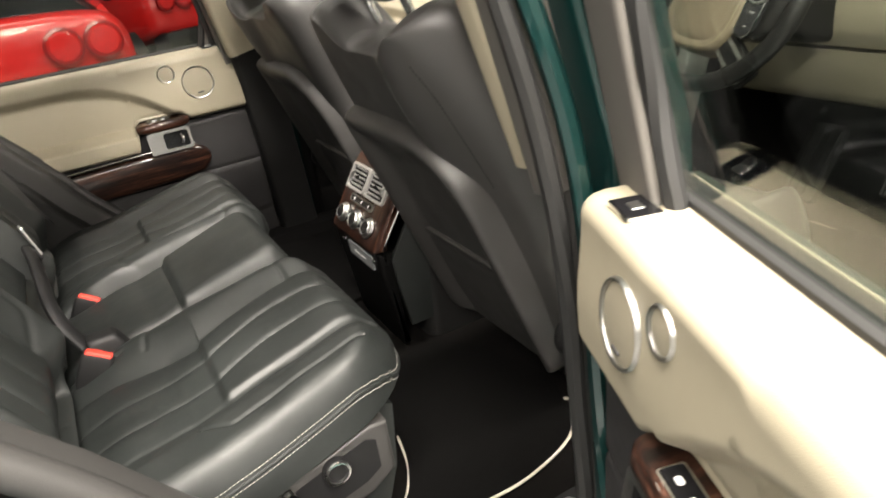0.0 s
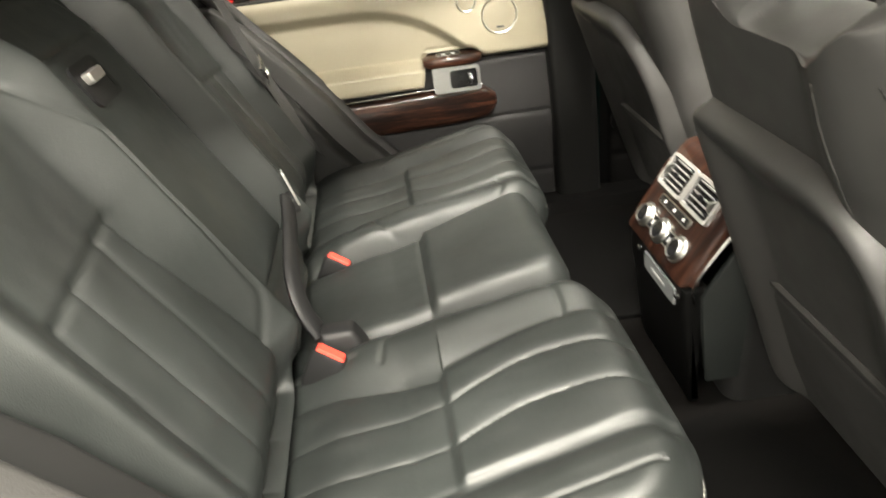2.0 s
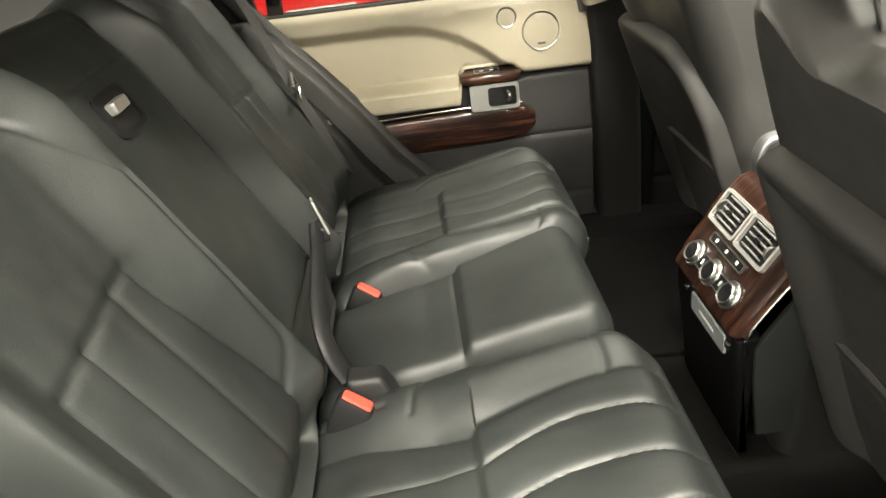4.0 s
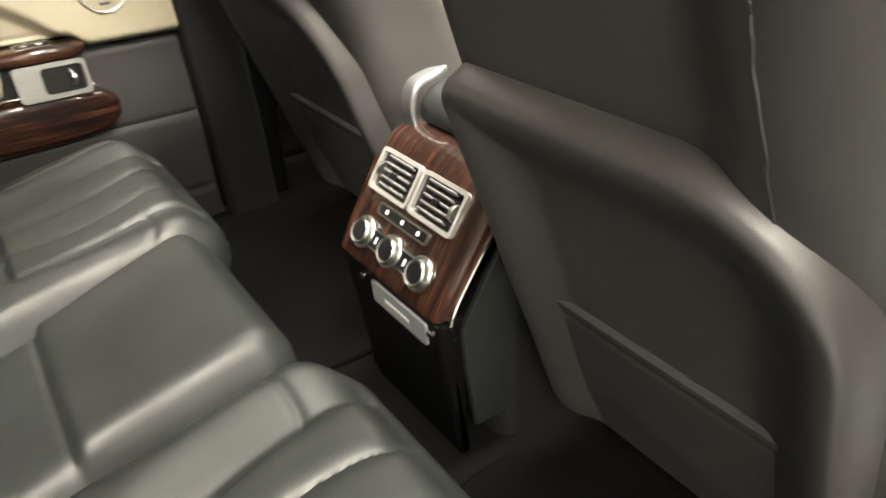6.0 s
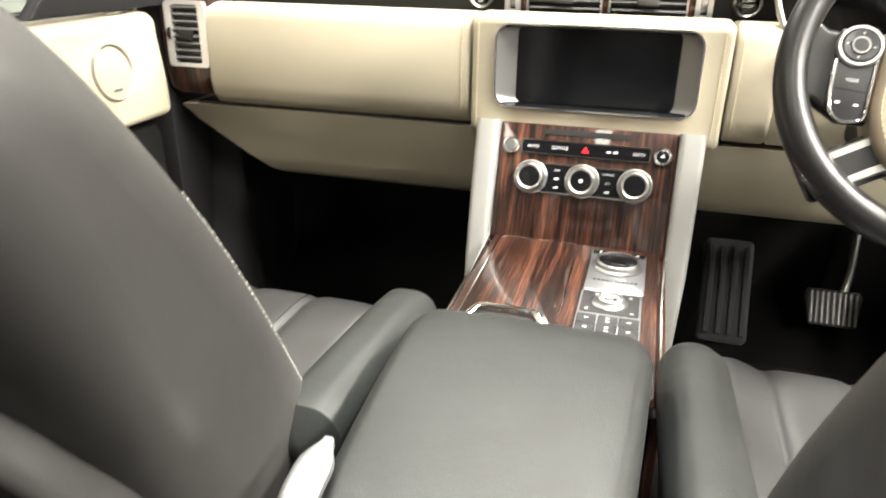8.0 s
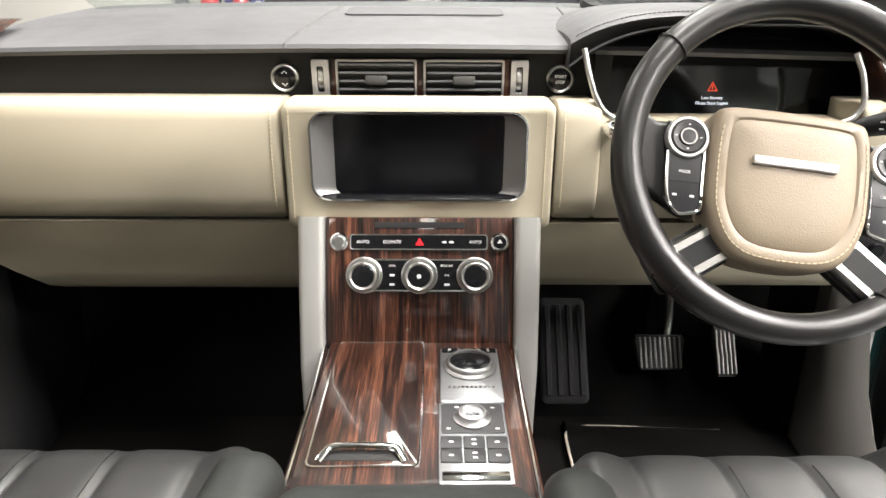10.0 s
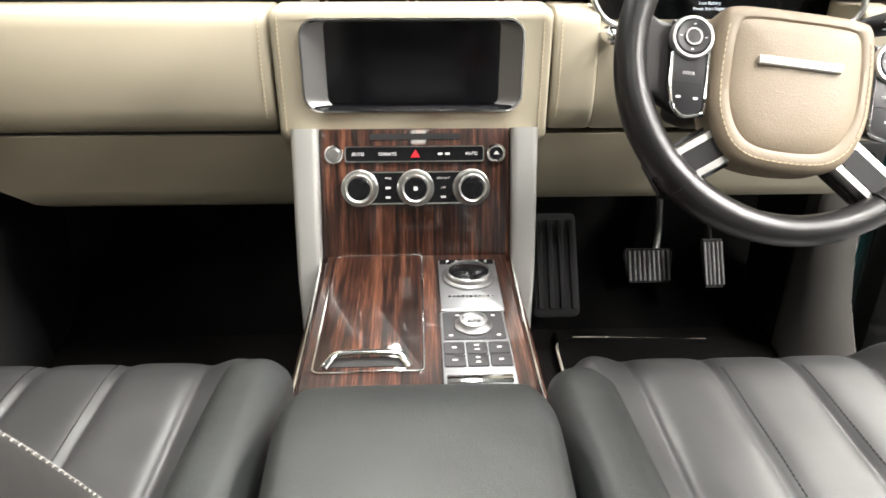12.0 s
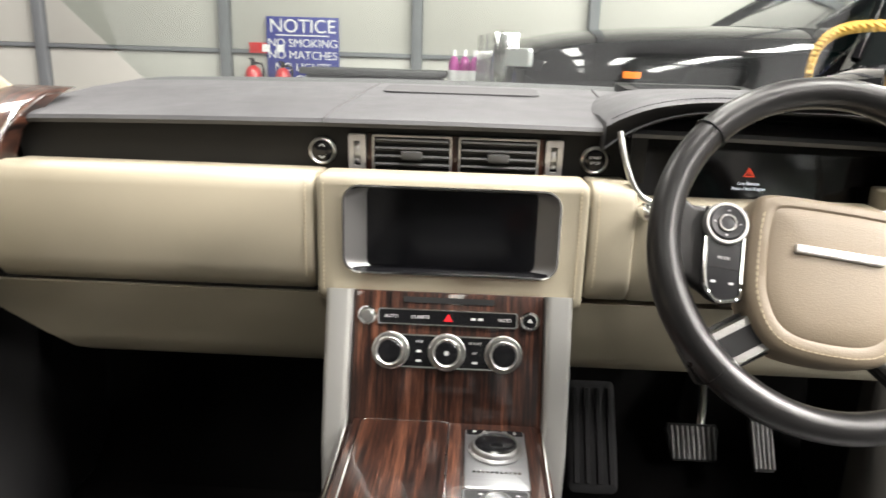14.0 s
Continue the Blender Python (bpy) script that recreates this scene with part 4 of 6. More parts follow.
def seat_buckle(x, y, z, lean, label, turn=0):
    ob = empty("seat_belt_buckle", label, "seat belt buckle", "rear buckles", m=pose(x, y, z, lean) @ pose(0, 0, 0, 0, 0, turn))
    part("stalk", plate(rring(0.017, 0.009, 0.004), 0.06, bevel=0.002), PLASTIC, ob)
    part("housing", loft([[(px, py, zz) for px, py in rring(w, d, 0.007)] for zz, w, d in ((0.035, 0.019, 0.011), (0.05, 0.024, 0.014), (0.098, 0.026, 0.015), (0.104, 0.024, 0.013))]), PLASTIC, ob)
    part("button", plate(rring(0.021, 0.008, 0.003), 0.009, pose(0, -0.003, 0.1), 0.002), REDPLASTIC, ob, "red release button")
    return ob


seat_buckle(0.188, -0.65, 0.69, -30, "black plastic rear belt buckle with red button beside the pleated cushion", 75)
seat_buckle(-0.142, -0.65, 0.655, -30, "black plastic rear seat belt buckle sunk beside the middle cushion", 75)
# loop of webbing and pouch beside the buckle
pouch = empty("belt_guide", "black leather buckle pouch between the rear cushions", "belt guide")
part("sleeve", pad(0.128, 0.176, -0.61, -0.55, 0.03, 0.012, None, lambda x, y, z: (x, y - 0.3 * z, z + 0.768), 0.05, 14, 14, 0.012), PLASTIC, pouch)
# a belt lies over the edge of the middle backrest
belt = empty("middle_seat_belt", "dark grey middle seat belt hanging with its metal tongue", "seat belt")
webbing = curve([(-0.13, -0.664, 0.878), (-0.06, -0.656, 0.87), (0.02, -0.65, 0.862), (0.085, -0.645, 0.845), (0.118, -0.634, 0.812), (0.132, -0.615, 0.775)])
part("webbing", tube(webbing, 0.019, 14, flat=0.5, up=(0.3, 1, 0.3)), PLASTIC, belt, "rolled black belt sleeve")
part("tongue", plate(rring(0.012, 0.034, 0.004), 0.004, facing((-0.15, -0.655, 0.895), (0.8, 0.2, 0), (-0.1, -0.3, 1)), 0.001), SILVER, belt, "metal buckle tongue")
part("tongue_grip", plate(rring(0.022, 0.014, 0.006), 0.012, facing((-0.146, -0.652, 0.872), (0.8, 0.2, 0), (-0.1, -0.3, 1)), 0.003), PLASTIC, belt)
# left-hand rear belt
belt2 = empty("rear_seat_belt", "black rear seat belt running down beside the far door", "seat belt")
part("webbing", tube(curve([(-0.62, -0.93, 1.45), (-0.57, -0.8, 1.2), (-0.53, -0.725, 1.02), (-0.55, -0.66, 0.86), (-0.6, -0.6, 0.76)]), 0.023, 8, flat=0.06, up=(0.2, 1, 0.2)), WEBBING, belt2)
part("tongue", frame_ring(rring(0.03, 0.016, 0.006), rring(0.021, 0.006, 0.003), 0.004, facing((-0.522, -0.715, 1.022), (1, 0.15, -0.35), (0.3, -0.3, 1))), CHROME, belt2, "chrome tongue")
part("tongue_blade", plate(rring(0.011, 0.022, 0.003), 0.0035, facing((-0.497, -0.708, 1.006), (0.35, 0.2, 1), (1, 0.15, -0.35)), 0.001), CHROME, belt2)


# ---- front seats ----
def dense(hw, hd, r, corner=8, cuts=12):
    """A rounded rectangle with its straight sides cut into equal pieces."""
    ring, out = rring(hw, hd, r, corner), []
    for i, ((ax, ay), (bx, by)) in enumerate(zip(ring, ring[1:] + ring[:1])):
        n = cuts if (i + 1) % (corner + 1) == 0 else 1
        out += [(ax + (bx - ax) * k / n, ay + (by - ay) * k / n) for k in range(n)]
    return out


SF, CF = math.sin(radians(20)), math.cos(radians(20))


def front_seat(side):
    """A front seat; x below runs from the middle of the car outwards."""
    who = "driver" if side > 0 else "passenger"
    seat = empty("front_seat", f"black leather {who} seat with pleated cushion and rear map pocket", "seat", "front seats", m=pose(0, 0 if side > 0 else 0.065, 0))

    def X(x):
        return side * x

    def cushion_height(x, y):
        u = abs(x) - 0.385
        z = 0.018 * sm(-0.125, -0.19, u) + 0.035 * sm(0.165, 0.215, u) + pleats(u, [-0.124, -0.024, 0.076, 0.17], 0.0075)
        z -= 0.004 * groove(y - 0.3, 0.005) * sm(0.14, 0.13, abs(u))
        return z - 0.035 * sm(ahead - 0.13, ahead, y) ** 2 - 0.03 * sm(0.3, 0.12, y) + 0.0012 * noise.noise((x * 13, y * 13, 5))

    a, b = sorted((X(0.165), X(0.635)))
    ahead = 0.655 if side > 0 else 0.6
    cushion = part("seat_cushion", pad(a, b, 0.12, ahead, 0.1, 0.06, cushion_height, lambda x, y, z: (x, y, z + 0.7), 0.1, 150, 110, 0.1), PERFORATED, seat, "perforated and pleated leather cushion")
    for q in (-0.024, 0.076):
        sewn(curve([(X(0.385 + q + 0.004), y, 0.83) for y in (0.2, 0.3, 0.4, 0.5, 0.57)], 8), cushion, DARKTHREAD, "", 0.0007)
    part("seat_base", loft([[(X(0.388) + px, 0.34 + py, z) for px, py in rring(w, d, 0.05)] for z, w, d in ((0.5, 0.17, 0.17), (0.56, 0.19, 0.2), (0.62, 0.21, 0.235))]), PLASTIC, seat)

    # backrest, as rings from its foot to its top
    rings = []
    for y, w, f in ((0.0, 0.19, 0.17), (0.05, 0.212, 0.185), (0.2, 0.222, 0.17), (0.33, 0.226, 0.15), (0.44, 0.226, 0.135), (0.54, 0.222, 0.12), (0.6, 0.21, 0.107), (0.628, 0.185, 0.095), (0.637, 0.13, 0.083), (0.64, 0.08, 0.06), (0.641, 0.04, 0.03)):
        ring = []
        for px, pz in dense(w, f / 2, 0.05):
            wrap = 0.05 * sm(0.11, 0.235, px * side) * (1 if pz < 0 else 0) * sm(0.02, 0.2, y)
            bolster = 0.028 * sm(0.09, 0.17, abs(px)) * (1 if pz > 0 else 0) * (1 - sm(0.42, 0.63, y))
            shoulder = -0.024 * sm(0.05, 0.09, px * side) * (1 if pz < 0 else 0) * sm(0.4, 0.52, y)
            zz = pz + f / 2 + bolster + shoulder + min(wrap, 0.6 * f)
            # the wings stand higher than the middle of the top
            wing = sm(0.09, 0.145, abs(px))
            top = y + (0.042 * wing - 0.03 * (1 - wing)) * sm(0.42, 0.61, y)
            ring.append((X(0.39) + px, 0.085 - top * SF + zz * CF, 0.615 + top * CF + zz * SF))
        rings.append(ring)
    back = part("backrest", loft(rings), SOFTLEATHER, seat, "smooth leather backrest")
    mod = back.modifiers.new("round", "SUBSURF")
    mod.levels = mod.render_levels = 2

    def rear(x, y, z):
        return (x, 0.085 - y * SF - z * CF, 0.615 + y * CF - z * SF)

    # the rear shell, with a rolled border and a map pocket
    low_x, span, bend = (0.188, 0.362, 0.12) if side > 0 else (-0.584, 0.396, 0.15)

    def shell_height(x, y):
        u = x - low_x
        dx, dy = span - u, 0.492 - y
        d = min(u, dx, dy)
        if dx < bend and dy < bend:
            d = bend - math.hypot(bend - dx, bend - dy)
        d = min(d, 0.2)
        return -0.022 * sm(0.016, 0.085, d) + 0.001 * noise.noise((x * 10, y * 10, 7))

    def shell(x, y, z):
        return rear(x, y, z - 0.01)

    a, b = low_x, low_x + span
    panel = part("back_panel", pad(a, b, -0.005, 0.495, 0.038, 0.013, shell_height, shell, 0.03, 110, 110, (0.05, 0.05, 0.03, 0.13 if side > 0 else 0.15)), SOFTLEATHER, seat, "soft dark leather shell with a rolled edge")

    def pocket_height(x, y):
        return 0.0012 * groove(y - 0.228, 0.005) - 0.0015 * groove(y - 0.214, 0.003)

    a, b = (0.205, 0.52) if side > 0 else (-0.567, -0.25)
    part("map_pocket", pad(a, b, 0.0, 0.236, 0.004, 0.004, pocket_height, lambda x, y, z: rear(x, y, z + 0.0075 - 0.003 * sm(0.1, 0.0, y)), 0.008, 60, 60, 0.012), SOFTLEATHER, panel, "leather map pocket with a hemmed edge")
    # seams over the upper back
    for sx in (0.49,):
        part("seam", tube(snap(curve([rear(X(sx), y, 0) for y in (0.46, 0.52, 0.58, 0.625)]), back, -0.0005)[0], 0.0014, 6), SOFTLEATHER, back)
    sewn(curve([rear(X(x), y, 0) for x, y in ((0.572, 0.4), (0.566, 0.48), (0.56, 0.56), (0.545, 0.615))], 12), back, DARKTHREAD, '', 0.0006)
    sewn(curve([(X(x), 0.085 - y * SF + z * CF, 0.615 + y * CF + z * SF) for x, y, z in ((0.175, 0.1, 0.2), (0.168, 0.2, 0.195), (0.168, 0.32, 0.175), (0.175, 0.42, 0.155), (0.19, 0.5, 0.135))], 12), back, GREYTHREAD, "grey contrast stitching")
    # head restraint on two posts
    head = []
    for y, w, f in ((0.664, 0.09, 0.05), (0.672, 0.125, 0.08), (0.705, 0.145, 0.1), (0.785, 0.15, 0.11), (0.86, 0.14, 0.09), (0.885, 0.11, 0.06)):
        head.append([(X(0.372) + px, 0.085 - y * SF + (pz + 0.075) * CF, 0.615 + y * CF + (pz + 0.075) * SF) for px, pz in rring(w, f / 2, 0.035, 6)])
    rest = part("headrest", loft(head), LEATHER, seat, "leather head restraint with seamed back")
    mod = rest.modifiers.new("round", "SUBSURF")
    mod.levels = mod.render_levels = 2
    for dx in (0.0, 0.009):
        sewn(curve([(X(0.372) + X(q - dx), 0.085 - y * SF - 0.02, 0.615 + y * CF) for q, y in ((0.115, 0.669), (0.07, 0.677), (0.045, 0.705), (0.036, 0.77), (0.036, 0.86))], 10), rest, THREAD, "white contrast stitching")
    for s in (-0.065, 0.065):
        part("headrest_post", tube([(X(0.372) + s, 0.085 - y * SF + 0.075 * CF, 0.615 + y * CF + 0.075 * SF) for y in (0.56, 0.71)], 0.007, 10), CHROME, seat, "chrome post")
    # fold-down armrest at the inner side
    tip = 0.45 if side > 0 else 0.4
    line = curve([(X(0.16), 0.1, 0.922), (X(0.16), 0.2, 0.915), (X(0.158), 0.32, 0.906), (X(0.156), tip, 0.896)], 6)
    n = len(line)
    rings = []
    for k, p in enumerate(line):
        t = k / (n - 1)
        e = math.sqrt(max(0.12, 1 - max(0, (t - 0.88) / 0.12) ** 2)) * math.sqrt(max(0.05, 1 - max(0, (0.08 - t) / 0.08) ** 2))
        rings.append([(p.x + px, p.y, p.z - 0.024 + pz) for px, pz in rring(0.034 * e, 0.036 * e, 0.027, 7)])
    arm = part("armrest", loft(rings), LEATHER, seat, "slim leather folding armrest")
    # round cover of the recliner at the outer foot of the backrest
    hinge = facing((X(0.62), 0.045, 0.755), (0, side, 0), (0, 0, 1))
    part("recliner_cover", revolve([(0, 0), (0.04, 0), (0.04, 0.01), (0.035, 0.018), (0.024, 0.021), (0, 0.021)], hinge), PLASTIC, seat, "round plastic recliner cover")
    part("recliner_arm", loft([[(X(0.588) + px, yy + py, zz) for px, py in rring(0.02, 0.04, 0.018)] for zz, yy in ((0.64, 0.12), (0.72, 0.11), (0.77, 0.1), (0.79, 0.095))]), PLASTIC, seat)
    part("side_valance", loft([[(X(0.56) + px, yy, zz + pz) for px, pz in rring(0.025, h, 0.015)] for yy, zz, h in ((0.085, 0.67, 0.02), (0.1, 0.675, 0.045), (0.16, 0.68, 0.06), (0.45, 0.67, 0.055), (0.55, 0.67, 0.04))]), PLASTIC, seat)
    return seat


front_seat(1)
front_seat(-1)


# ---- centre console ----
console = empty("centre_console", "dark ebony wood centre console with chrome edging and leather lid", "console")
# body under the wood
part("body", loft([[(px, 0.4 + py, z) for px, py in rring(w, d, 0.03)] for z, w, d in ((0.5, 0.125, 0.37), (0.62, 0.122, 0.37), (0.75, 0.118, 0.37), (0.852, 0.112, 0.35))]), BLACKBAND, console, "black leather-grained flanks")
# rear fascia: a leaning wooden face that curls over to the lid
A0, A1 = Vector((0, -0.064, 0.752)), Vector((0, 0.028, 0.89))
RUP = (A1 - A0).normalized()
prof = [(-0.06, 0.738), (-0.066, 0.744), (-0.064, 0.752), (0.018, 0.875), (0.034, 0.892), (0.058, 0.9), (0.085, 0.902), (0.085, 0.86), (0.02, 0.84), (-0.03, 0.76), (-0.03, 0.738)]
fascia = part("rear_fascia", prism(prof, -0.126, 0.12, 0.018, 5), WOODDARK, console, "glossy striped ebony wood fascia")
RM = facing(A0 + Vector((-0.01, 0, 0)), (1, 0, 0), RUP)
# flank strips of chrome beside the fascia
for s, fx in ((-1, -0.127), (1, 0.121)):
    part("chrome_strip", tube(curve([(fx, -0.045, 0.715), (fx, -0.042, 0.757), (fx, 0.022, 0.85), (fx, 0.045, 0.88)]), 0.0022, 6), CHROME, console, "thin chrome edging")
    part("flank", prism([(-0.01, 0.55), (-0.025, 0.66), (-0.03, 0.72), (0.04, 0.83), (0.08, 0.86), (0.14, 0.87), (0.14, 0.55)], fx - 0.006 - 0.008 * s, fx + 0.006 - 0.008 * s, 0.004), LEATHER, console, "leather flank")


def rear_vent(cx):
    v = part("air_vent", frame_ring(shifted(rring(0.0455, 0.0295, 0.007), cx, 0.1175), shifted(rring(0.0405, 0.0245, 0.004), cx, 0.1175), 0.007, RM), WING, console, "silver-framed rear air vent")
    part("duct", plate(shifted(rring(0.041, 0.025, 0.004), cx, 0.1175), 0.001, RM), BLACKGLOSS, v)
    for k in range(5):
        part("louvre", box(cx - 0.029 - 0.0 if cx > 0 else cx - 0.0255, cx + 0.0255 if cx > 0 else cx + 0.029, -0.0012, 0.0012, 0, 0.007, 0.0008, 1, RM @ pose(0, 0.0985 + 0.0095 * k, 0.0015, -25)), WING, v)
    for k in range(3):
        part("inner_vane", box(-0.0008, 0.0008, -0.023, 0.023, 0, 0.002, m=RM @ pose(cx - 0.015 + 0.015 * k, 0.1175, 0.001)), PLASTIC, v)
    part("slider", box(cx - 0.007, cx + 0.007, 0.114, 0.121, 0.005, 0.0105, 0.0015, 2, RM), BLACKGLOSS, v)
    sx = cx + (0.033 if cx > 0 else -0.033)
    part("wheel", revolve([(0, -0.003), (0.011, -0.003), (0.012, 0), (0.011, 0.003), (0, 0.003)], RM @ pose(sx, 0.1175, 0.001, 0, 90, 0), 20), SATIN, v)


rear_vent(-0.0475)
rear_vent(0.0475)
strip = part("button_strip", plate(shifted(rring(0.054, 0.0062, 0.003), 0, 0.072), 0.0022, RM, 0.0008), BLACKGLOSS, console, "chrome-edged button strip")
part("strip_trim", frame_ring(shifted(rring(0.0565, 0.0085, 0.0045), 0, 0.072), shifted(rring(0.054, 0.0062, 0.003), 0, 0.072), 0.0035, RM), SATIN, strip)
for bx in (-0.036, 0.0, 0.036):
    part("button_mark", plate(shifted(rring(0.003, 0.003, 0.001), bx, 0.072), 0.0028, RM), PRINT, strip)
KN = part("knob_panel", plate(shifted(rring(0.066, 0.0115, 0.004), 0.002, 0.032), 0.003, RM, 0.0008), BLACKGLOSS, console, "gloss black knob panel")
part("panel_trim", frame_ring(shifted(rring(0.068, 0.0135, 0.005), 0.002, 0.032), shifted(rring(0.066, 0.0115, 0.004), 0.002, 0.032), 0.0035, RM), SATIN, KN)
for bx in (-0.032, 0.036):
    part("button_mark", plate(shifted(rring(0.0022, 0.0045, 0.001), bx, 0.032), 0.0036, RM), PRINT, KN)


def knob(parent, m, r, h, mark=False):
    k = part("knob", revolve([(0, 0), (r * 1.02, 0), (r, h - 0.003), (r - 0.0015, h - 0.0006), (r * 0.88, h), (r * 0.78, h - 0.0015), (0, h - 0.002)], m, 40), SATIN, parent, "satin chrome rotary knob")
    part("knob_face", revolve([(0, h - 0.0015), (r * 0.76, h - 0.0015), (r * 0.7, h - 0.0005), (0, h - 0.0003)], m, 36), BLACKGLOSS, k)
    part("knob_base", revolve([(0, 0), (r * 1.24, 0), (r * 1.24, 0.0025), (r * 1.16, 0.004), (r * 1.06, 0.0032), (0, 0.0032)], m, 36), SATIN, k)
    if mark:
        part("knob_mark", plate(rring(0.0028, 0.0028, 0.0006), 0.0004, m @ pose(0, 0, h - 0.0003)), PRINT, k)
    return k


for kx in (-0.064, 0.002, 0.068):
    knob(KN, RM @ pose(kx, 0.032, 0.001), 0.0185, 0.0115)
# black lower face with a socket cover and two studs
part("lower_panel", prism([(-0.03, 0.5), (-0.04, 0.56), (-0.052, 0.66), (-0.058, 0.69), (-0.06, 0.7375), (-0.02, 0.7375), (-0.02, 0.5)], -0.122, 0.114, 0.012, 4), DARKFACE, console, "black plastic lower face")
CP = facing((0.024, -0.0595, 0.7115), (1, 0, 0), (0, -0.04, 1))
sock = part("socket_cover", plate(rring(0.064, 0.0165, 0.003), 0.004, CP, 0.001), COVERGREY, console, "grey socket cover")
for k in range(8):
    part("cover_print", box(-0.03 + 0.0075 * k, -0.026 + 0.0075 * k, -0.0035, 0.0025, 0.0035, 0.0044, m=CP), PRINT, sock)
for sx in (-0.062, 0.1):
    part("stud", revolve([(0, 0), (0.006, 0), (0.006, 0.004), (0.004, 0.006), (0, 0.0065)], facing((sx, -0.061, 0.722), (1, 0, 0), (0, -0.04, 1)), 16), CHROME, console, "small chrome stud")
# leather lid with chrome hinges
rings = []
for y, w, z0, z1 in ((0.062, 0.094, 0.905, 0.918), (0.068, 0.099, 0.903, 0.935), (0.085, 0.102, 0.9, 0.948), (0.12, 0.104, 0.89, 0.954), (0.22, 0.109, 0.885, 0.958), (0.31, 0.113, 0.885, 0.956), (0.365, 0.113, 0.88, 0.948), (0.395, 0.108, 0.88, 0.934), (0.405, 0.1, 0.88, 0.912)):
    ring = []
    for px, pz in rring(w, (z1 - z0) / 2, 0.018, 6):
        crown = 0.006 * (1 - (px / w) ** 2) if pz > 0 else 0
        ring.append((px, y - 0.03 * (px / 0.1) ** 2 * sm(0.28, 0.37, y), (z0 + z1) / 2 + pz + crown))
    rings.append(ring)
lid = part("lid", loft(rings), LEATHER, console, "padded black leather armrest lid")
mod = lid.modifiers.new("round", "SUBSURF")
mod.levels = mod.render_levels = 2
for s in (-1, 1):
    x = s * 0.1035
    path = curve([(x, 0.055, 0.897), (x, 0.053, 0.925), (x, 0.062, 0.948), (x, 0.085, 0.957), (x, 0.115, 0.96)], 6)
    rings = []
    for k, p in enumerate(path):
        w = 0.013 * (1 - 0.7 * sm(0.75, 1.0, k / (len(path) - 1)) ** 2)
        a = path[min(k + 1, len(path) - 1)] - path[max(k - 1, 0)]
        a.normalize()
        nrm = Vector((0, -a.z, a.y))
        rings.append([p + Vector((w * cx, 0, 0)) + nrm * 0.005 * cz for cx, cz in rring(1, 1, 0.45, 3)])
    part("hinge", loft(rings), BRUSHED, console, "polished chrome lid hinge")
# wooden top
top = part("wood_top", loft([[(px, 0.57 + py, z) for px, py in rring(w, d, 0.012)] for z, w, d in ((0.842, 0.128, 0.2), (0.856, 0.126, 0.2), (0.86, 0.122, 0.197))]), WOOD, console, "glossy striped ebony wood top")
for s in (-1, 1):
    part("chrome_strip", tube([(s * 0.1285, 0.375, 0.853), (s * 0.1285, 0.6, 0.855), (s * 0.131, 0.748, 0.858)], 0.0022, 6), CHROME, console, "thin chrome edging")
    part("side_panel", prism([(0.38, 0.6), (0.38, 0.85), (0.745, 0.853), (0.76, 0.7), (0.76, 0.6)], s * 0.128 - 0.006, s * 0.128 + 0.006, 0.002), WOOD, console)
cover = part("cup_holder_cover", plate(shifted(rring(0.0585, 0.133, 0.008), -0.0525, 0.617), 0.0022, pose(0, 0, 0.8595), 0.0006), WOOD, console, "sliding ebony cup holder cover")
part("cover_trim", frame_ring(shifted(rring(0.0605, 0.135, 0.009), -0.0525, 0.617), shifted(rring(0.0585, 0.133, 0.008), -0.0525, 0.617), 0.0026, pose(0, 0, 0.8595)), CHROME, cover, "fine chrome outline")
well = [(-0.1, 0.492), (-0.008, 0.492), (-0.02, 0.508), (-0.088, 0.508)]
part("pull_well", plate(well, 0.001, pose(0, 0, 0.8614)), SLOT, cover, "dark finger well")
handle = [(-0.1, 0.49, 0.863), (-0.094, 0.5, 0.866), (-0.086, 0.509, 0.8675), (-0.054, 0.511, 0.868), (-0.022, 0.509, 0.8675), (-0.014, 0.5, 0.866), (-0.008, 0.49, 0.863)]
part("cover_handle", tube(curve(handle, 5), 0.0042, 8, flat=0.6), CHROME, cover, "chrome pull")
# control plate with gear selector
plate_ob = part("selector_plate", plate(shifted(rring(0.0385, 0.066, 0.004), 0.0675, 0.666), 0.004, pose(0, 0, 0.8595), 0.001), BRUSHED, console, "brushed aluminium selector plate")
band = part("letter_band", plate(shifted(rring(0.0365, 0.006, 0.002), 0.0675, 0.7235), 0.0012, pose(0, 0, 0.8628)), BLACKGLOSS, plate_ob)
for k, ch in enumerate("PRNDS"):
    lettering("letter", ch, 0.0095, pose(0.0415 + 0.013 * k, 0.7235, 0.8642), PRINT, band)
sel = part("gear_selector", revolve([(0, 0), (0.0345, 0), (0.035, 0.002), (0.0335, 0.004), (0.031, 0.005), (0.03, 0.009), (0.0288, 0.0105), (0.027, 0.011), (0.0262, 0.009), (0, 0.009)], pose(0.0675, 0.682, 0.8632), 48), DIALM, console, "rotary chrome gear selector")
part("selector_face", revolve([(0, 0.0092), (0.0262, 0.0092), (0.0245, 0.0102), (0, 0.0104)], pose(0.0675, 0.682, 0.8632), 48), BLACKGLOSS, sel)
for k in range(11):
    part("badge_bar", box(-0.0016, 0.0016, -0.0022, 0.0022, 0, 0.0008, m=pose(0.0405 + 0.0054 * k, 0.632, 0.8634)), CHROME, plate_ob)
low = part("switch_plate", plate(shifted(rring(0.0385, 0.072, 0.004), 0.0655, 0.5265), 0.0045, pose(0, 0, 0.8592), 0.001), BRUSHED, console, "silver-framed switch plate")
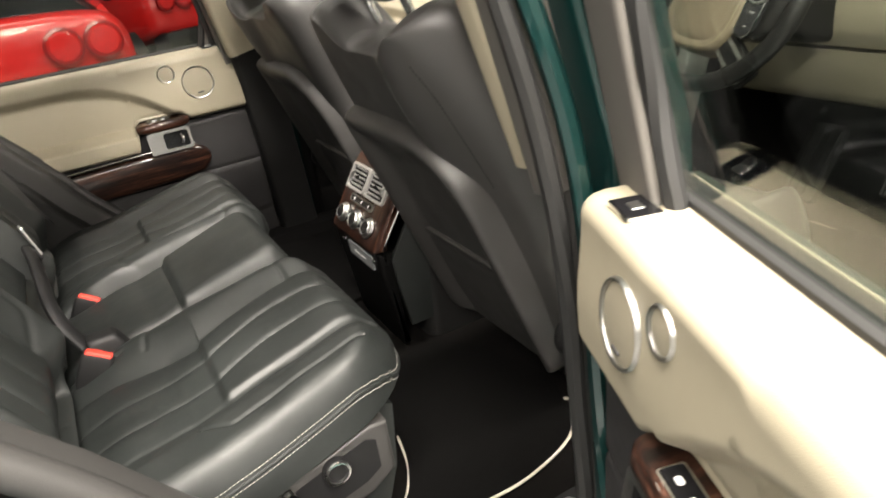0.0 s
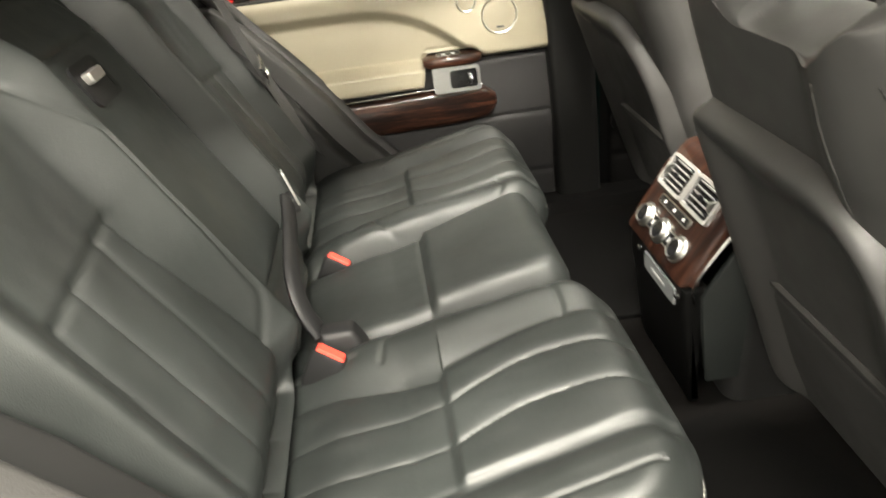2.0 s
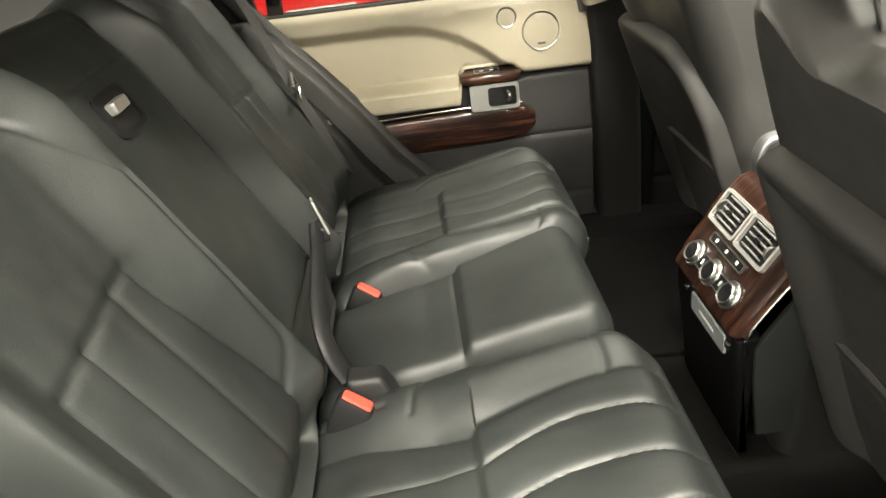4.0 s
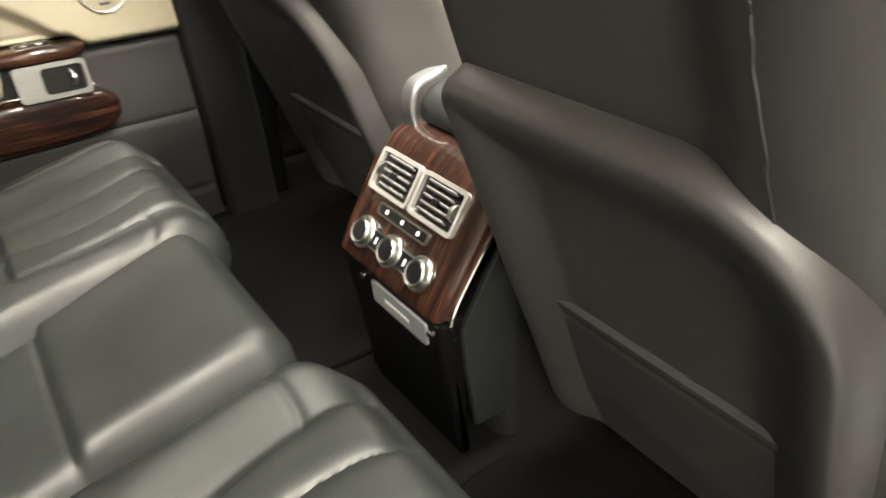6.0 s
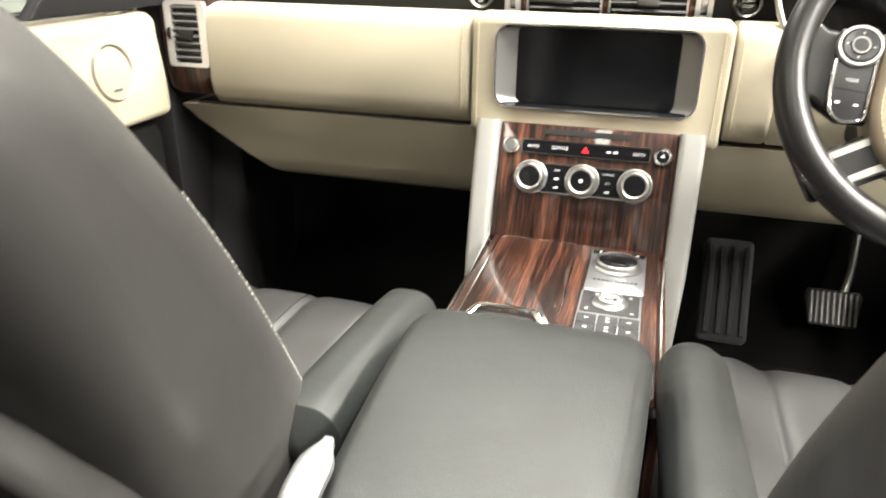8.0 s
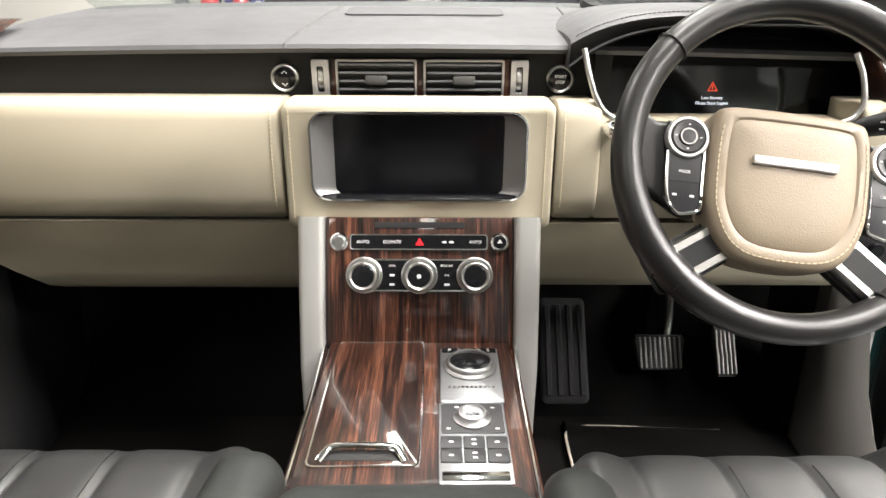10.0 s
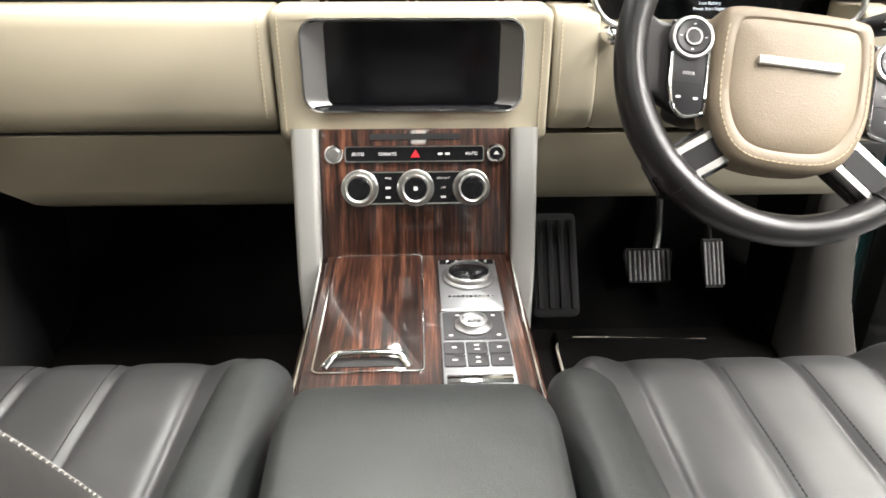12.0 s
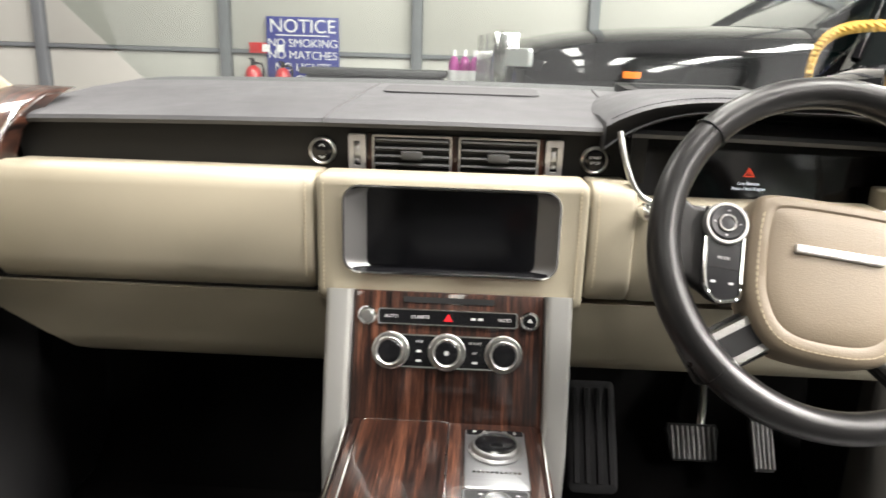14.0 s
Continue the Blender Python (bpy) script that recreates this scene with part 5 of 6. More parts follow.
m1 = part("switch_field", plate(shifted(rring(0.0355, 0.0285, 0.003), 0.0655, 0.5655), 0.001, pose(0, 0, 0.8634)), DARKSATIN, low)
dial = part("terrain_dial", revolve([(0, 0), (0.022, 0), (0.022, 0.002), (0.018, 0.0045), (0.016, 0.009), (0.0135, 0.0095), (0.012, 0.0075), (0, 0.0075)], pose(0.0655, 0.566, 0.864), 40), DIALM, low, "chrome terrain dial")
part("dial_face", revolve([(0, 0.0076), (0.0122, 0.0076), (0, 0.0082)], pose(0.0655, 0.566, 0.864), 32), BRUSHED, dial)
lettering("dial_text", "AUTO", 0.0056, pose(0.0655, 0.562, 0.8724), DARKPRINT, dial)
for bx, by in ((0.038, 0.545), (0.093, 0.545), (0.048, 0.587), (0.068, 0.588), (0.09, 0.586)):
    part("switch_mark", plate(shifted(rring(0.0024, 0.0014, 0.001), bx, by), 0.0004, pose(0, 0, 0.8645)), PRINT, m1)
for i, bx in enumerate((0.0405, 0.0655, 0.0905)):
    for j, by in enumerate((0.52, 0.497)):
        b = part("switch", plate(shifted(rring(0.0117, 0.0108, 0.002), bx, by), 0.0022, pose(0, 0, 0.8632), 0.0006), DARKSATIN, low)
        for dx, dy in ((0, 0.004), (0, -0.004)) if i == 1 else ((0, 0),):
            part("switch_mark", plate(shifted(rring(0.0026, 0.0012, 0.0008), bx + dx, by + dy), 0.0004, pose(0, 0, 0.8654)), PRINT, b)
part("chrome_bar", box(0.03, 0.1, 0.458, 0.472, 0.86, 0.8655, 0.002), CHROME, low)
# climate stack: a leaning wooden face between two silver pillars
S0, S1 = Vector((0, 0.748, 0.85)), Vector((0, 0.807, 1.026))
SUP = (S1 - S0).normalized()
SM = facing(S0, (1, 0, 0), SUP)
stack = empty("climate_stack", "ebony wood climate panel with chrome knobs between silver pillars", "control panel")
part("face", box(-0.1305, 0.1305, -0.02, 0.186, -0.05, 0.0, 0.003, 2, SM), WOOD, stack, "glossy striped ebony wood")
for s in (-1, 1):
    rings = []
    for v, x0, x1, o in ((-0.16, 0.129, 0.15, 0.004), (-0.13, 0.1295, 0.158, 0.01), (-0.02, 0.131, 0.164, 0.016), (0.08, 0.131, 0.1655, 0.018), (0.186, 0.131, 0.167, 0.016)):
        rings.append([SM @ Vector((s * ((x0 + x1) / 2) + px, v, (o - 0.06) / 2 + pz)) for px, pz in rring((x1 - x0) / 2, (o + 0.06) / 2, 0.008, 4)])
    part("pillar", loft(rings), PILLAR, stack, "satin silver pillar")
part("slot", box(-0.062, 0.062, 0.171, 0.179, -0.01, 0.001, m=SM), SLOT, stack, "disc slot")
bar = part("button_bar", plate(shifted(rring(0.0935, 0.0092, 0.003), -0.001, 0.1515), 0.003, SM, 0.0008), BLACKGLOSS, stack, "chrome-edged button bar")
part("bar_trim", frame_ring(shifted(rring(0.0955, 0.0108, 0.004), -0.001, 0.1515), shifted(rring(0.0935, 0.0092, 0.003), -0.001, 0.1515), 0.0034, SM), CHROME, bar)
for tx, word in ((-0.078, "AUTO"), (-0.038, "CLIMATE"), (0.077, "AUTO")):
    lettering("button_text", word, 0.0062, SM @ pose(tx, 0.1515, 0.0032), PRINT, bar)
for sx in (0.034, 0.044):
    part("seat_mark", plate(shifted(rring(0.0032, 0.0015, 0.001), sx, 0.1515), 0.0034, SM), PRINT, bar)
tri = [(0.007 * math.sin(k * math.tau / 3), 0.007 * math.cos(k * math.tau / 3)) for k in range(3)]
part("hazard_button", plate(shifted(tri, 0.0, 0.1505), 0.0042, SM), REDGLOW, bar, "red hazard triangle")
for kx, face in ((-0.111, SATIN), (0.111, BLACKGLOSS)):
    b = part("round_button", revolve([(0, 0), (0.0128, 0), (0.0128, 0.003), (0.0105, 0.0055), (0.009, 0.004), (0, 0.004)], SM @ pose(kx, 0.1515 - 0.0 * kx, 0), 32), CHROME, stack, "small round chrome button")
    part("button_face", revolve([(0, 0.0042), (0.0088, 0.0042), (0.007, 0.006 if kx < 0 else 0.0046), (0, 0.0062 if kx < 0 else 0.0048)], SM @ pose(kx, 0.1515, 0), 32), face, b)
part("eject_mark", plate(shifted([(0.6 * a, 0.5 * b) for a, b in tri], 0.111, 0.152), 0.0052, SM), PRINT, stack)
panel = part("knob_panel", plate(shifted(rring(0.085, 0.0205, 0.006), 0, 0.1055), 0.003, SM, 0.0008), BLACKGLOSS, stack, "gloss black knob panel")
part("panel_trim", frame_ring(shifted(rring(0.087, 0.0225, 0.007), 0, 0.1055), shifted(rring(0.085, 0.0205, 0.006), 0, 0.1055), 0.0035, SM), CHROME, panel)
for kx in (-0.0765, 0, 0.0765):
    knob(panel, SM @ pose(kx, 0.1055, 0.003), 0.0205, 0.02, kx == 0)
for kx, words in ((-0.038, ("MAX", "F", "R")), (0.038, ("MAX A/C", "A/C", ""))):
    for j, word in enumerate(words):
        y = 0.1185 - 0.013 * j
        if word and word not in "FR":
            lettering("button_text", word, 0.0042, SM @ pose(kx, y, 0.0032), PRINT, panel)
        else:
            part("button_mark", plate(shifted(rring(0.0036, 0.0015, 0.001), kx, y), 0.0034, SM), PRINT, panel)


# ---- dashboard ----
dash = empty("dashboard", "cream and grey leather dashboard with black vent band", "dashboard")
upper = [(0.92, 1.173), (0.88, 1.178), (0.862, 1.176), (0.851, 1.168), (0.846, 1.152), (0.842, 1.1), (0.844, 1.045), (0.85, 1.021), (0.862, 1.008), (0.88, 1.004), (0.95, 1.004), (0.95, 1.173)]


def padded(profile, x0, x1, r=0.006):
    """A profile run along x with eased ends."""
    cy, cz = sum(p[0] for p in profile) / len(profile), sum(p[1] for p in profile) / len(profile)
    rings = []
    for x, k in ((x0, r), (x0 + r * 0.3, r * 0.35), (x0 + r, 0), (x1 - r, 0), (x1 - r * 0.3, r * 0.35), (x1, r)):
        ring = []
        for y, z in profile:
            d = math.hypot(y - cy, z - cz)
            ring.append((x, y + (cy - y) / d * k, z + (cz - z) / d * k))
        rings.append(ring)
    return loft(rings)


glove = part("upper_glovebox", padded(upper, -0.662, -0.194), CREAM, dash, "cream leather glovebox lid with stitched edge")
sewn(curve([(-0.206, 0.84, 1.178), (-0.206, 0.835, 1.1), (-0.206, 0.84, 1.03)], 10), glove, CREAMTHREAD)
lower = [(0.862, 1.0), (0.874, 0.97), (0.896, 0.905), (0.912, 0.875), (0.935, 0.862), (0.97, 0.857), (1.1, 0.857), (1.1, 1.0)]
bmg = padded(lower, -0.742, -0.172)
for v in bmg.verts:
    v.co.x = max(v.co.x, -0.742 + 0.17 * max(0, 0.99 - v.co.z) / 0.133) if v.co.x < -0.5 else v.co.x
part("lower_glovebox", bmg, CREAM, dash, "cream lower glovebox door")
part("glovebox_gap", box(-0.71, -0.18, 0.872, 0.95, 0.9995, 1.0045), SLOT, dash)
# middle module with the screen
MM = facing((-0.0015, 0.8415, 1.104), (1, 0, 0), (0, -0.005, 1))


def eased_frame(outer, inner, front, depth, rx, ry):
    """A frame whose outer edges roll back, by rx at the sides and ry above and below."""
    cy = sum(p[1] for p in outer) / len(outer)
    hw, hh = max(p[0] for p in outer), max(p[1] for p in outer) - cy

    def grown(kx, ky, z):
        return [MM @ Vector((x * (1 - kx / hw), cy + (y - cy) * (1 - ky / hh), z)) for x, y in outer]

    rings = [[MM @ Vector((x, y, -depth)) for x, y in inner], [MM @ Vector((x, y, front - 0.003)) for x, y in inner], [MM @ Vector((x * 1.008, y * 1.015, front)) for x, y in inner]]
    rings.append(grown(rx + 0.002, ry + 0.002, front))
    for k in range(6):
        a = k / 5 * math.pi / 2
        rings.append(grown(rx * (1 - math.sin(a)), ry * (1 - math.sin(a)), front - max(rx, ry) * 0.8 * (1 - math.cos(a))))
    rings.append(grown(0, 0, -depth))
    return loft(rings + [rings[0]], False)


bmc = eased_frame(shifted(rring(0.1885, 0.0915, 0.012, 6), 0, -0.0175), rring(0.149, 0.0615, 0.022, 6), 0.002, 0.06, 0.005, 0.014)
bmesh.ops.remove_doubles(bmc, verts=bmc.verts, dist=1e-6)
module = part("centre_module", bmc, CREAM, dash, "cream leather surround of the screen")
for sx in (-0.178, 0.176):
    sewn(curve([MM @ Vector((sx, v, 0.012)) for v in (-0.09, -0.02, 0.06)], 8), module, CREAMTHREAD)
bez = part("screen_bezel", frame_ring(rring(0.1505, 0.063, 0.024, 6), rring(0.1478, 0.0603, 0.021, 6), 0.009, MM, z0=-0.002), CHROME, dash, "satin chrome screen bezel")
funnel = part("bezel_funnel", loft([[MM @ Vector((x, y, z)) for x, y in ring] for ring, z in ((rring(0.148, 0.0605, 0.021, 6), 0.006), (rring(0.146, 0.0585, 0.02, 6), 0.002), (rring(0.119, 0.059, 0.012, 6), -0.013))], False), SHELL, bez, "brushed silver side walls")
funnel.data.materials.append(BLACKGLOSS)
for poly in funnel.data.polygons:
    poly.material_index = 1 if abs(poly.normal.z) > 0.75 else 0
screen = part("screen", plate(rring(0.121, 0.0595, 0.012, 6), 0.002, MM @ pose(0, 0, -0.0148)), SCREEN, dash, "dark touch screen, switched off")
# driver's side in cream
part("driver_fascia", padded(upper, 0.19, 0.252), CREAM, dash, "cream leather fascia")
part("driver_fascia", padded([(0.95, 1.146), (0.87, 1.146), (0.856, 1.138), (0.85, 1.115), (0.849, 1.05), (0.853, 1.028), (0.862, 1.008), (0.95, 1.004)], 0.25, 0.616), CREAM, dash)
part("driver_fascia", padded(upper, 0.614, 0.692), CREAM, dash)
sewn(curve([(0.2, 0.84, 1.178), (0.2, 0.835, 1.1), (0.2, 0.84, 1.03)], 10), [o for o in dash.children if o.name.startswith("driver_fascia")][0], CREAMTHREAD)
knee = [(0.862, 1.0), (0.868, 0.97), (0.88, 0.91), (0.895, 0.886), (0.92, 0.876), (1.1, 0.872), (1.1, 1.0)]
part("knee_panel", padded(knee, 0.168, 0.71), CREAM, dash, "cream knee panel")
cub = part("switch_recess", box(0.648, 0.705, 0.855, 0.885, 0.94, 0.984, 0.004), PLASTIC, dash, "black lighting switch recess")
part("switch", revolve([(0, 0), (0.011, 0), (0.01, 0.008), (0, 0.008)], facing((0.675, 0.855, 0.962), (1, 0, 0), (0, 0, 1)), 20), BLACKGLOSS, cub)
# vent band and dash top
part("vent_band", prism([(0.945, 1.165), (0.938, 1.236), (1.0, 1.236), (1.0, 1.165)], -0.664, 0.28), BLACKBAND, dash, "matt black vent band")
top = [(0.922, 1.236), (0.918, 1.242), (0.921, 1.248), (0.935, 1.252), (1.0, 1.26), (1.2, 1.277), (1.4, 1.287), (1.55, 1.288), (1.55, 1.24), (1.0, 1.232)]
xs = [-0.69, -0.55, -0.4, -0.2, 0.0, 0.2, 0.235, 0.4, 0.69]
topbm = loft([[(x, y + 0.012 * (max(0, abs(x) - 0.3) / 0.4) ** 2, z - 0.012 * (x / 0.7) ** 2) for y, z in top] for x in xs])
pad_top = part("dash_top", topbm, GREYLEATHER, dash, "grey leather dash top")
for sx, dx in ((-0.195, 0.03), (0.21, 0.05)):
    part("seam", tube(snap(curve([(sx, 0.915, 1.24), (sx + 0.004, 0.93, 1.26), (sx + dx * 0.3, 1.0, 1.28), (sx + dx * 0.7, 1.15, 1.29), (sx + dx, 1.35, 1.3)]), pad_top, 0.0)[0], 0.0022, 6), DARKGREY, pad_top)
part("speaker_grille", plate(rring(0.14, 0.05, 0.02), 0.0025, facing((-0.0, 1.22, 1.2785), (1, 0, 0), (0, 1, 0.075))), DARKGREY, pad_top, "central speaker grille")


def dash_vent(x0, x1):
    cx, hw = (x0 + x1) / 2, (x1 - x0) / 2
    V = facing((cx, 0.9405, 1.197), (1, 0, 0), (0, -0.1, 1))
    v = part("air_vent", frame_ring(rring(hw, 0.0285, 0.004), rring(hw - 0.003, 0.0255, 0.003), 0.006, V), WING, dash, "wide silver-framed air vent")
    part("duct", plate(rring(hw - 0.002, 0.026, 0.003), 0.001, V), SLOT, v)
    for k in range(4):
        part("louvre", box(-hw + 0.004, hw - 0.004, -0.0022, 0.0022, 0, 0.009, 0.001, 1, V @ pose(0, -0.018 + 0.012 * k, 0.001, -28)), LOUVRE, v)
    part("slider", box(-0.016, 0.016, -0.007, 0.006, 0.004, 0.013, 0.002, 2, V @ pose(0, 0.0, 0)), LOUVRE, v)
    return v


dash_vent(-0.125, -0.0065)
dash_vent(0.0035, 0.122)
for sx in (-0.0015, -0.1295, 0.1265):
    part("wood_strip", box(sx - 0.004, sx + 0.004, 0.935, 0.95, 1.169, 1.226, 0.001), WOOD, dash)
for sx in (-0.147, 0.144):
    V = facing((sx, 0.938, 1.197), (1, 0, 0), (0, -0.1, 1))
    th = part("vent_dial", frame_ring(rring(0.0125, 0.0285, 0.003), rring(0.005, 0.019, 0.002), 0.007, V), WING, dash, "satin silver vent dial surround")
    part("dial_wheel", revolve([(0, -0.004), (0.019, -0.004), (0.02, 0), (0.019, 0.004), (0, 0.004)], V @ pose(0, 0, -0.013, 0, 90, 0), 24), SILVER, th)
for sx, words in ((-0.2, ()), (0.2045, ("START", "STOP"))):
    V = facing((sx, 0.9405, 1.198), (1, 0, 0), (0, -0.1, 1))
    b = part("round_button", revolve([(0, 0), (0.0205, 0), (0.0205, 0.005), (0.018, 0.007), (0.016, 0.005), (0, 0.005)], V, 36), SATIN, dash, "round button with satin ring")
    part("button_face", revolve([(0, 0.0052), (0.016, 0.0052), (0.014, 0.0062), (0, 0.0064)], V, 36), BLACKGLOSS, b)
    for k, word in enumerate(words):
        lettering("button_text", word, 0.006, V @ pose(0, 0.004 - 0.008 * k, 0.0066), PRINT, b)
    if not words:
        for d in (1, -1):
            part("arrow", tube([V @ Vector((x, y, 0.0066)) for x, y in ((-0.004, d * 0.007), (0, d * 0.0105), (0.004, d * 0.007))], 0.0007, 5), PRINT, b)


def side_vent(side):
    cx = side * 0.699
    end = part("end_trim", loft([[(side * (0.705) + px, y + py, z) for px, py in rring(w, 0.03, 0.012)] for z, w, y in ((1.02, 0.04, 0.892), (1.03, 0.052, 0.886), (1.06, 0.055, 0.882), (1.18, 0.056, 0.885), (1.215, 0.058, 0.905), (1.24, 0.066, 0.94), (1.262, 0.07, 0.99), (1.272, 0.06, 1.05))]), WOOD, dash, "striped ebony dash end")
    V = facing((cx, 0.852, 1.124), (1, 0, 0), (0, 0.02, 1))
    v = part("side_vent", frame_ring(rring(0.04, 0.055, 0.008), rring(0.026, 0.049, 0.004), 0.008, V), WING, dash, "upright satin-framed side vent")
    part("duct", plate(rring(0.028, 0.05, 0.004), 0.001, V), SLOT, v)
    for k in range(8):
        part("louvre", box(-0.026, 0.026, -0.002, 0.002, 0, 0.008, 0.0008, 1, V @ pose(0, -0.042 + 0.012 * k, 0.001, -28)), LOUVRE, v)
    part("slider", box(-0.014, 0.014, -0.008, 0.008, 0.004, 0.013, 0.002, 2, V), PLASTIC, v)
    part("dial_wheel", revolve([(0, -0.003), (0.016, -0.003), (0.016, 0.003), (0, 0.003)], V @ pose(side * 0.033, 0, -0.004, 0, 90, 0), 24), PLASTIC, v)


side_vent(-1)
side_vent(1)
part("chrome_line", tube(curve([(-0.648, 0.855, 1.19), (-0.646, 0.875, 1.215), (-0.645, 0.915, 1.245), (-0.65, 1.0, 1.262), (-0.66, 1.1, 1.27)]), 0.002, 6), CHROME, dash, "thin chrome line")
# instrument binnacle
hood = []
for y, h, t in ((0.872, 1.285, 0.004), (0.866, 1.291, 0.012), (0.872, 1.296, 0.02), (0.93, 1.301, 0.026), (1.05, 1.302, 0.03), (1.2, 1.296, 0.03)):
    ring, under = [], []
    for k in range(33):
        u = k / 32 * 2 - 1
        x = 0.448 + 0.238 * u
        drop = 0.04 * abs(u) ** 4
        z = h - drop
        yy = y + 0.03 * abs(u) ** 2
        ring.append((x, yy, z))
        under.append((x, yy + 0.004, z - t - 0.02 * abs(u) ** 3))
    hood.append(ring + under[::-1])
part("display_well", frame_ring(shifted(rring(0.13, 0.07, 0.02), 0, 0), shifted(rring(0.105, 0.05, 0.012), 0, 0), 0.02, pose(0.44, 1.33, 1.275, 4)), PLASTIC, dash, "dark rim of the head-up display")
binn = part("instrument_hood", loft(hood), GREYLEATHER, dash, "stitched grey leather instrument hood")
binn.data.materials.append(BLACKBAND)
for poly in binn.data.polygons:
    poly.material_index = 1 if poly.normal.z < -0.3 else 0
sewn(curve([(0.448 + 0.23 * u, 0.872 + 0.03 * u * u, 1.3 - 0.04 * abs(u) ** 4) for u in [k / 8 - 1 for k in range(17)]], 6), binn, DARKTHREAD)
IM = facing((0.47, 0.985, 1.185), (1, 0, 0), (0, 0.2, 1))
part("binnacle_wall", loft([[IM @ Vector((x, y, z)) for x, y in ring] for ring, z in ((rring(0.225, 0.085, 0.05, 6), 0.1), (rring(0.21, 0.075, 0.045, 6), 0.0), (rring(0.2, 0.07, 0.04, 6), -0.01))], False), BLACKBAND, dash)
ins = part("instrument_display", plate(rring(0.212, 0.076, 0.045, 6), 0.003, IM), INSTR, dash, "dark digital instrument display with a low battery warning")
part("display_edge", tube(curve([(0.226, 0.88, 1.246), (0.232, 0.868, 1.215), (0.244, 0.858, 1.18), (0.262, 0.856, 1.159), (0.295, 0.857, 1.149), (0.36, 0.862, 1.146), (0.425, 0.863, 1.145), (0.5, 0.862, 1.146), (0.562, 0.857, 1.147), (0.592, 0.856, 1.152), (0.607, 0.857, 1.163), (0.6135, 0.859, 1.18), (0.6115, 0.868, 1.21), (0.602, 0.88, 1.242)]), 0.0042, 10), SATIN, ins, "satin silver display edge")
tri3 = [(0.0095 * math.sin(k * math.tau / 3), 0.0095 * math.cos(k * math.tau / 3)) for k in range(3)]
part("warning_sign", frame_ring(shifted(tri3, -0.022, -0.006), shifted([(a * 0.72, b * 0.72) for a, b in tri3], -0.022, -0.006), 0.0006, IM, z0=0.0032), REDLIGHT, ins, "glowing red warning triangle")
part("warning_sign", box(-0.0227, -0.0213, -0.0075, -0.0015, 0.0032, 0.0038, m=IM), REDLIGHT, ins)
lettering("warning_text", "Low Battery", 0.0066, IM @ pose(-0.022, -0.021, 0.0034), WHITELIGHT, ins)
lettering("warning_text", "Please Start Engine", 0.0066, IM @ pose(-0.022, -0.029, 0.0034), WHITELIGHT, ins)
part("trip_button", revolve([(0, 0), (0.0115, 0), (0.0125, 0.012), (0.011, 0.024), (0.007, 0.028), (0, 0.029)], facing((0.262, 0.85, 1.142), (1, 0.3, 0), (0, 0, 1)), 24), CHROME, dash, "chrome dimmer button")

# ---- steering wheel ----
wheel = empty("steering_wheel", "black leather steering wheel with cream airbag pad and silver spokes", "steering wheel", m=pose(0.396, 0.6, 1.157, -27, 0, 0) @ pose(0, 0, 0, 0, 7.5, 0))


def wp(x, z, y=0.0):
    return Vector((x, y, z))


rim_pts = []
for k in range(96):
    a = k / 96 * math.tau
    rim_pts.append(wp(0.174 * math.cos(a), 0.174 * math.sin(a)))
rings = []
for k, p in enumerate(rim_pts):
    a = k / 96 * math.tau
    out = Vector((math.cos(a), 0, math.sin(a)))
    fat = 0.0165 + 0.0018 * groove((math.sin(2 * a) - 0.9), 0.5)
    rings.append([p + out * fat * math.cos(j / 14 * math.tau) + Vector((0, 1, 0)) * fat * 1.12 * math.sin(j / 14 * math.tau) for j in range(14)])
bmr = loft(rings + [rings[0]], False)
bmesh.ops.remove_doubles(bmr, verts=bmr.verts, dist=1e-6)
rim = part("rim", bmr, RIMLEATHER, wheel, "smooth black leather rim")
for a in (38, 142, 233, 307):
    c, s = math.cos(radians(a)), math.sin(radians(a))
    part("rim_seam", tube([wp(0.174 * c, 0.174 * s) + Vector((c, 0, s)) * 0.0178 * math.cos(j / 20 * math.tau) + Vector((0, 1, 0)) * 0.0195 * math.sin(j / 20 * math.tau) for j in range(20)], 0.0012, 5, True, up=(s, 0, -c)), SLOT, rim)
# pad
outline = [(-0.03, 0.05), (-0.068, 0.048), (-0.082, 0.04), (-0.087, 0.01), (-0.0875, -0.035), (-0.084, -0.066), (-0.069, -0.097), (-0.044, -0.113), (0.0, -0.117), (0.044, -0.113), (0.069, -0.097), (0.084, -0.066), (0.0875, -0.035), (0.087, 0.01), (0.082, 0.04), (0.068, 0.048), (0.03, 0.05)]
ring0 = [(p.x, p.y) for p in curve([(x, z, 0) for x, z in outline], 5)]
rings = []
for k, y in ((1.0, 0.03), (1.0, -0.002), (0.985, -0.009), (0.95, -0.014), (0.9, -0.016), (0.82, -0.0165), (0.79, -0.0148), (0.76, -0.0165), (0.6, -0.019), (0.3, -0.0205)):
    rings.append([wp(x * k * 0.96, -0.02 + (z + 0.02) * k, y) for x, z in ring0])
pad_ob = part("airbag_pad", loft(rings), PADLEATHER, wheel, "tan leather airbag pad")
pad_ob.location.x = -0.007
sewn([wp(x * 0.91, -0.02 + (z + 0.02) * 0.91, -0.03) for x, z in ring0[12:-12]], pad_ob, CREAMTHREAD, "", 0.0005)
bd = part("badge", box(-0.043, 0.043, -0.0245, -0.018, -0.013, -0.004, 0.0015), SILVER, pad_ob, "narrow silver badge bar")
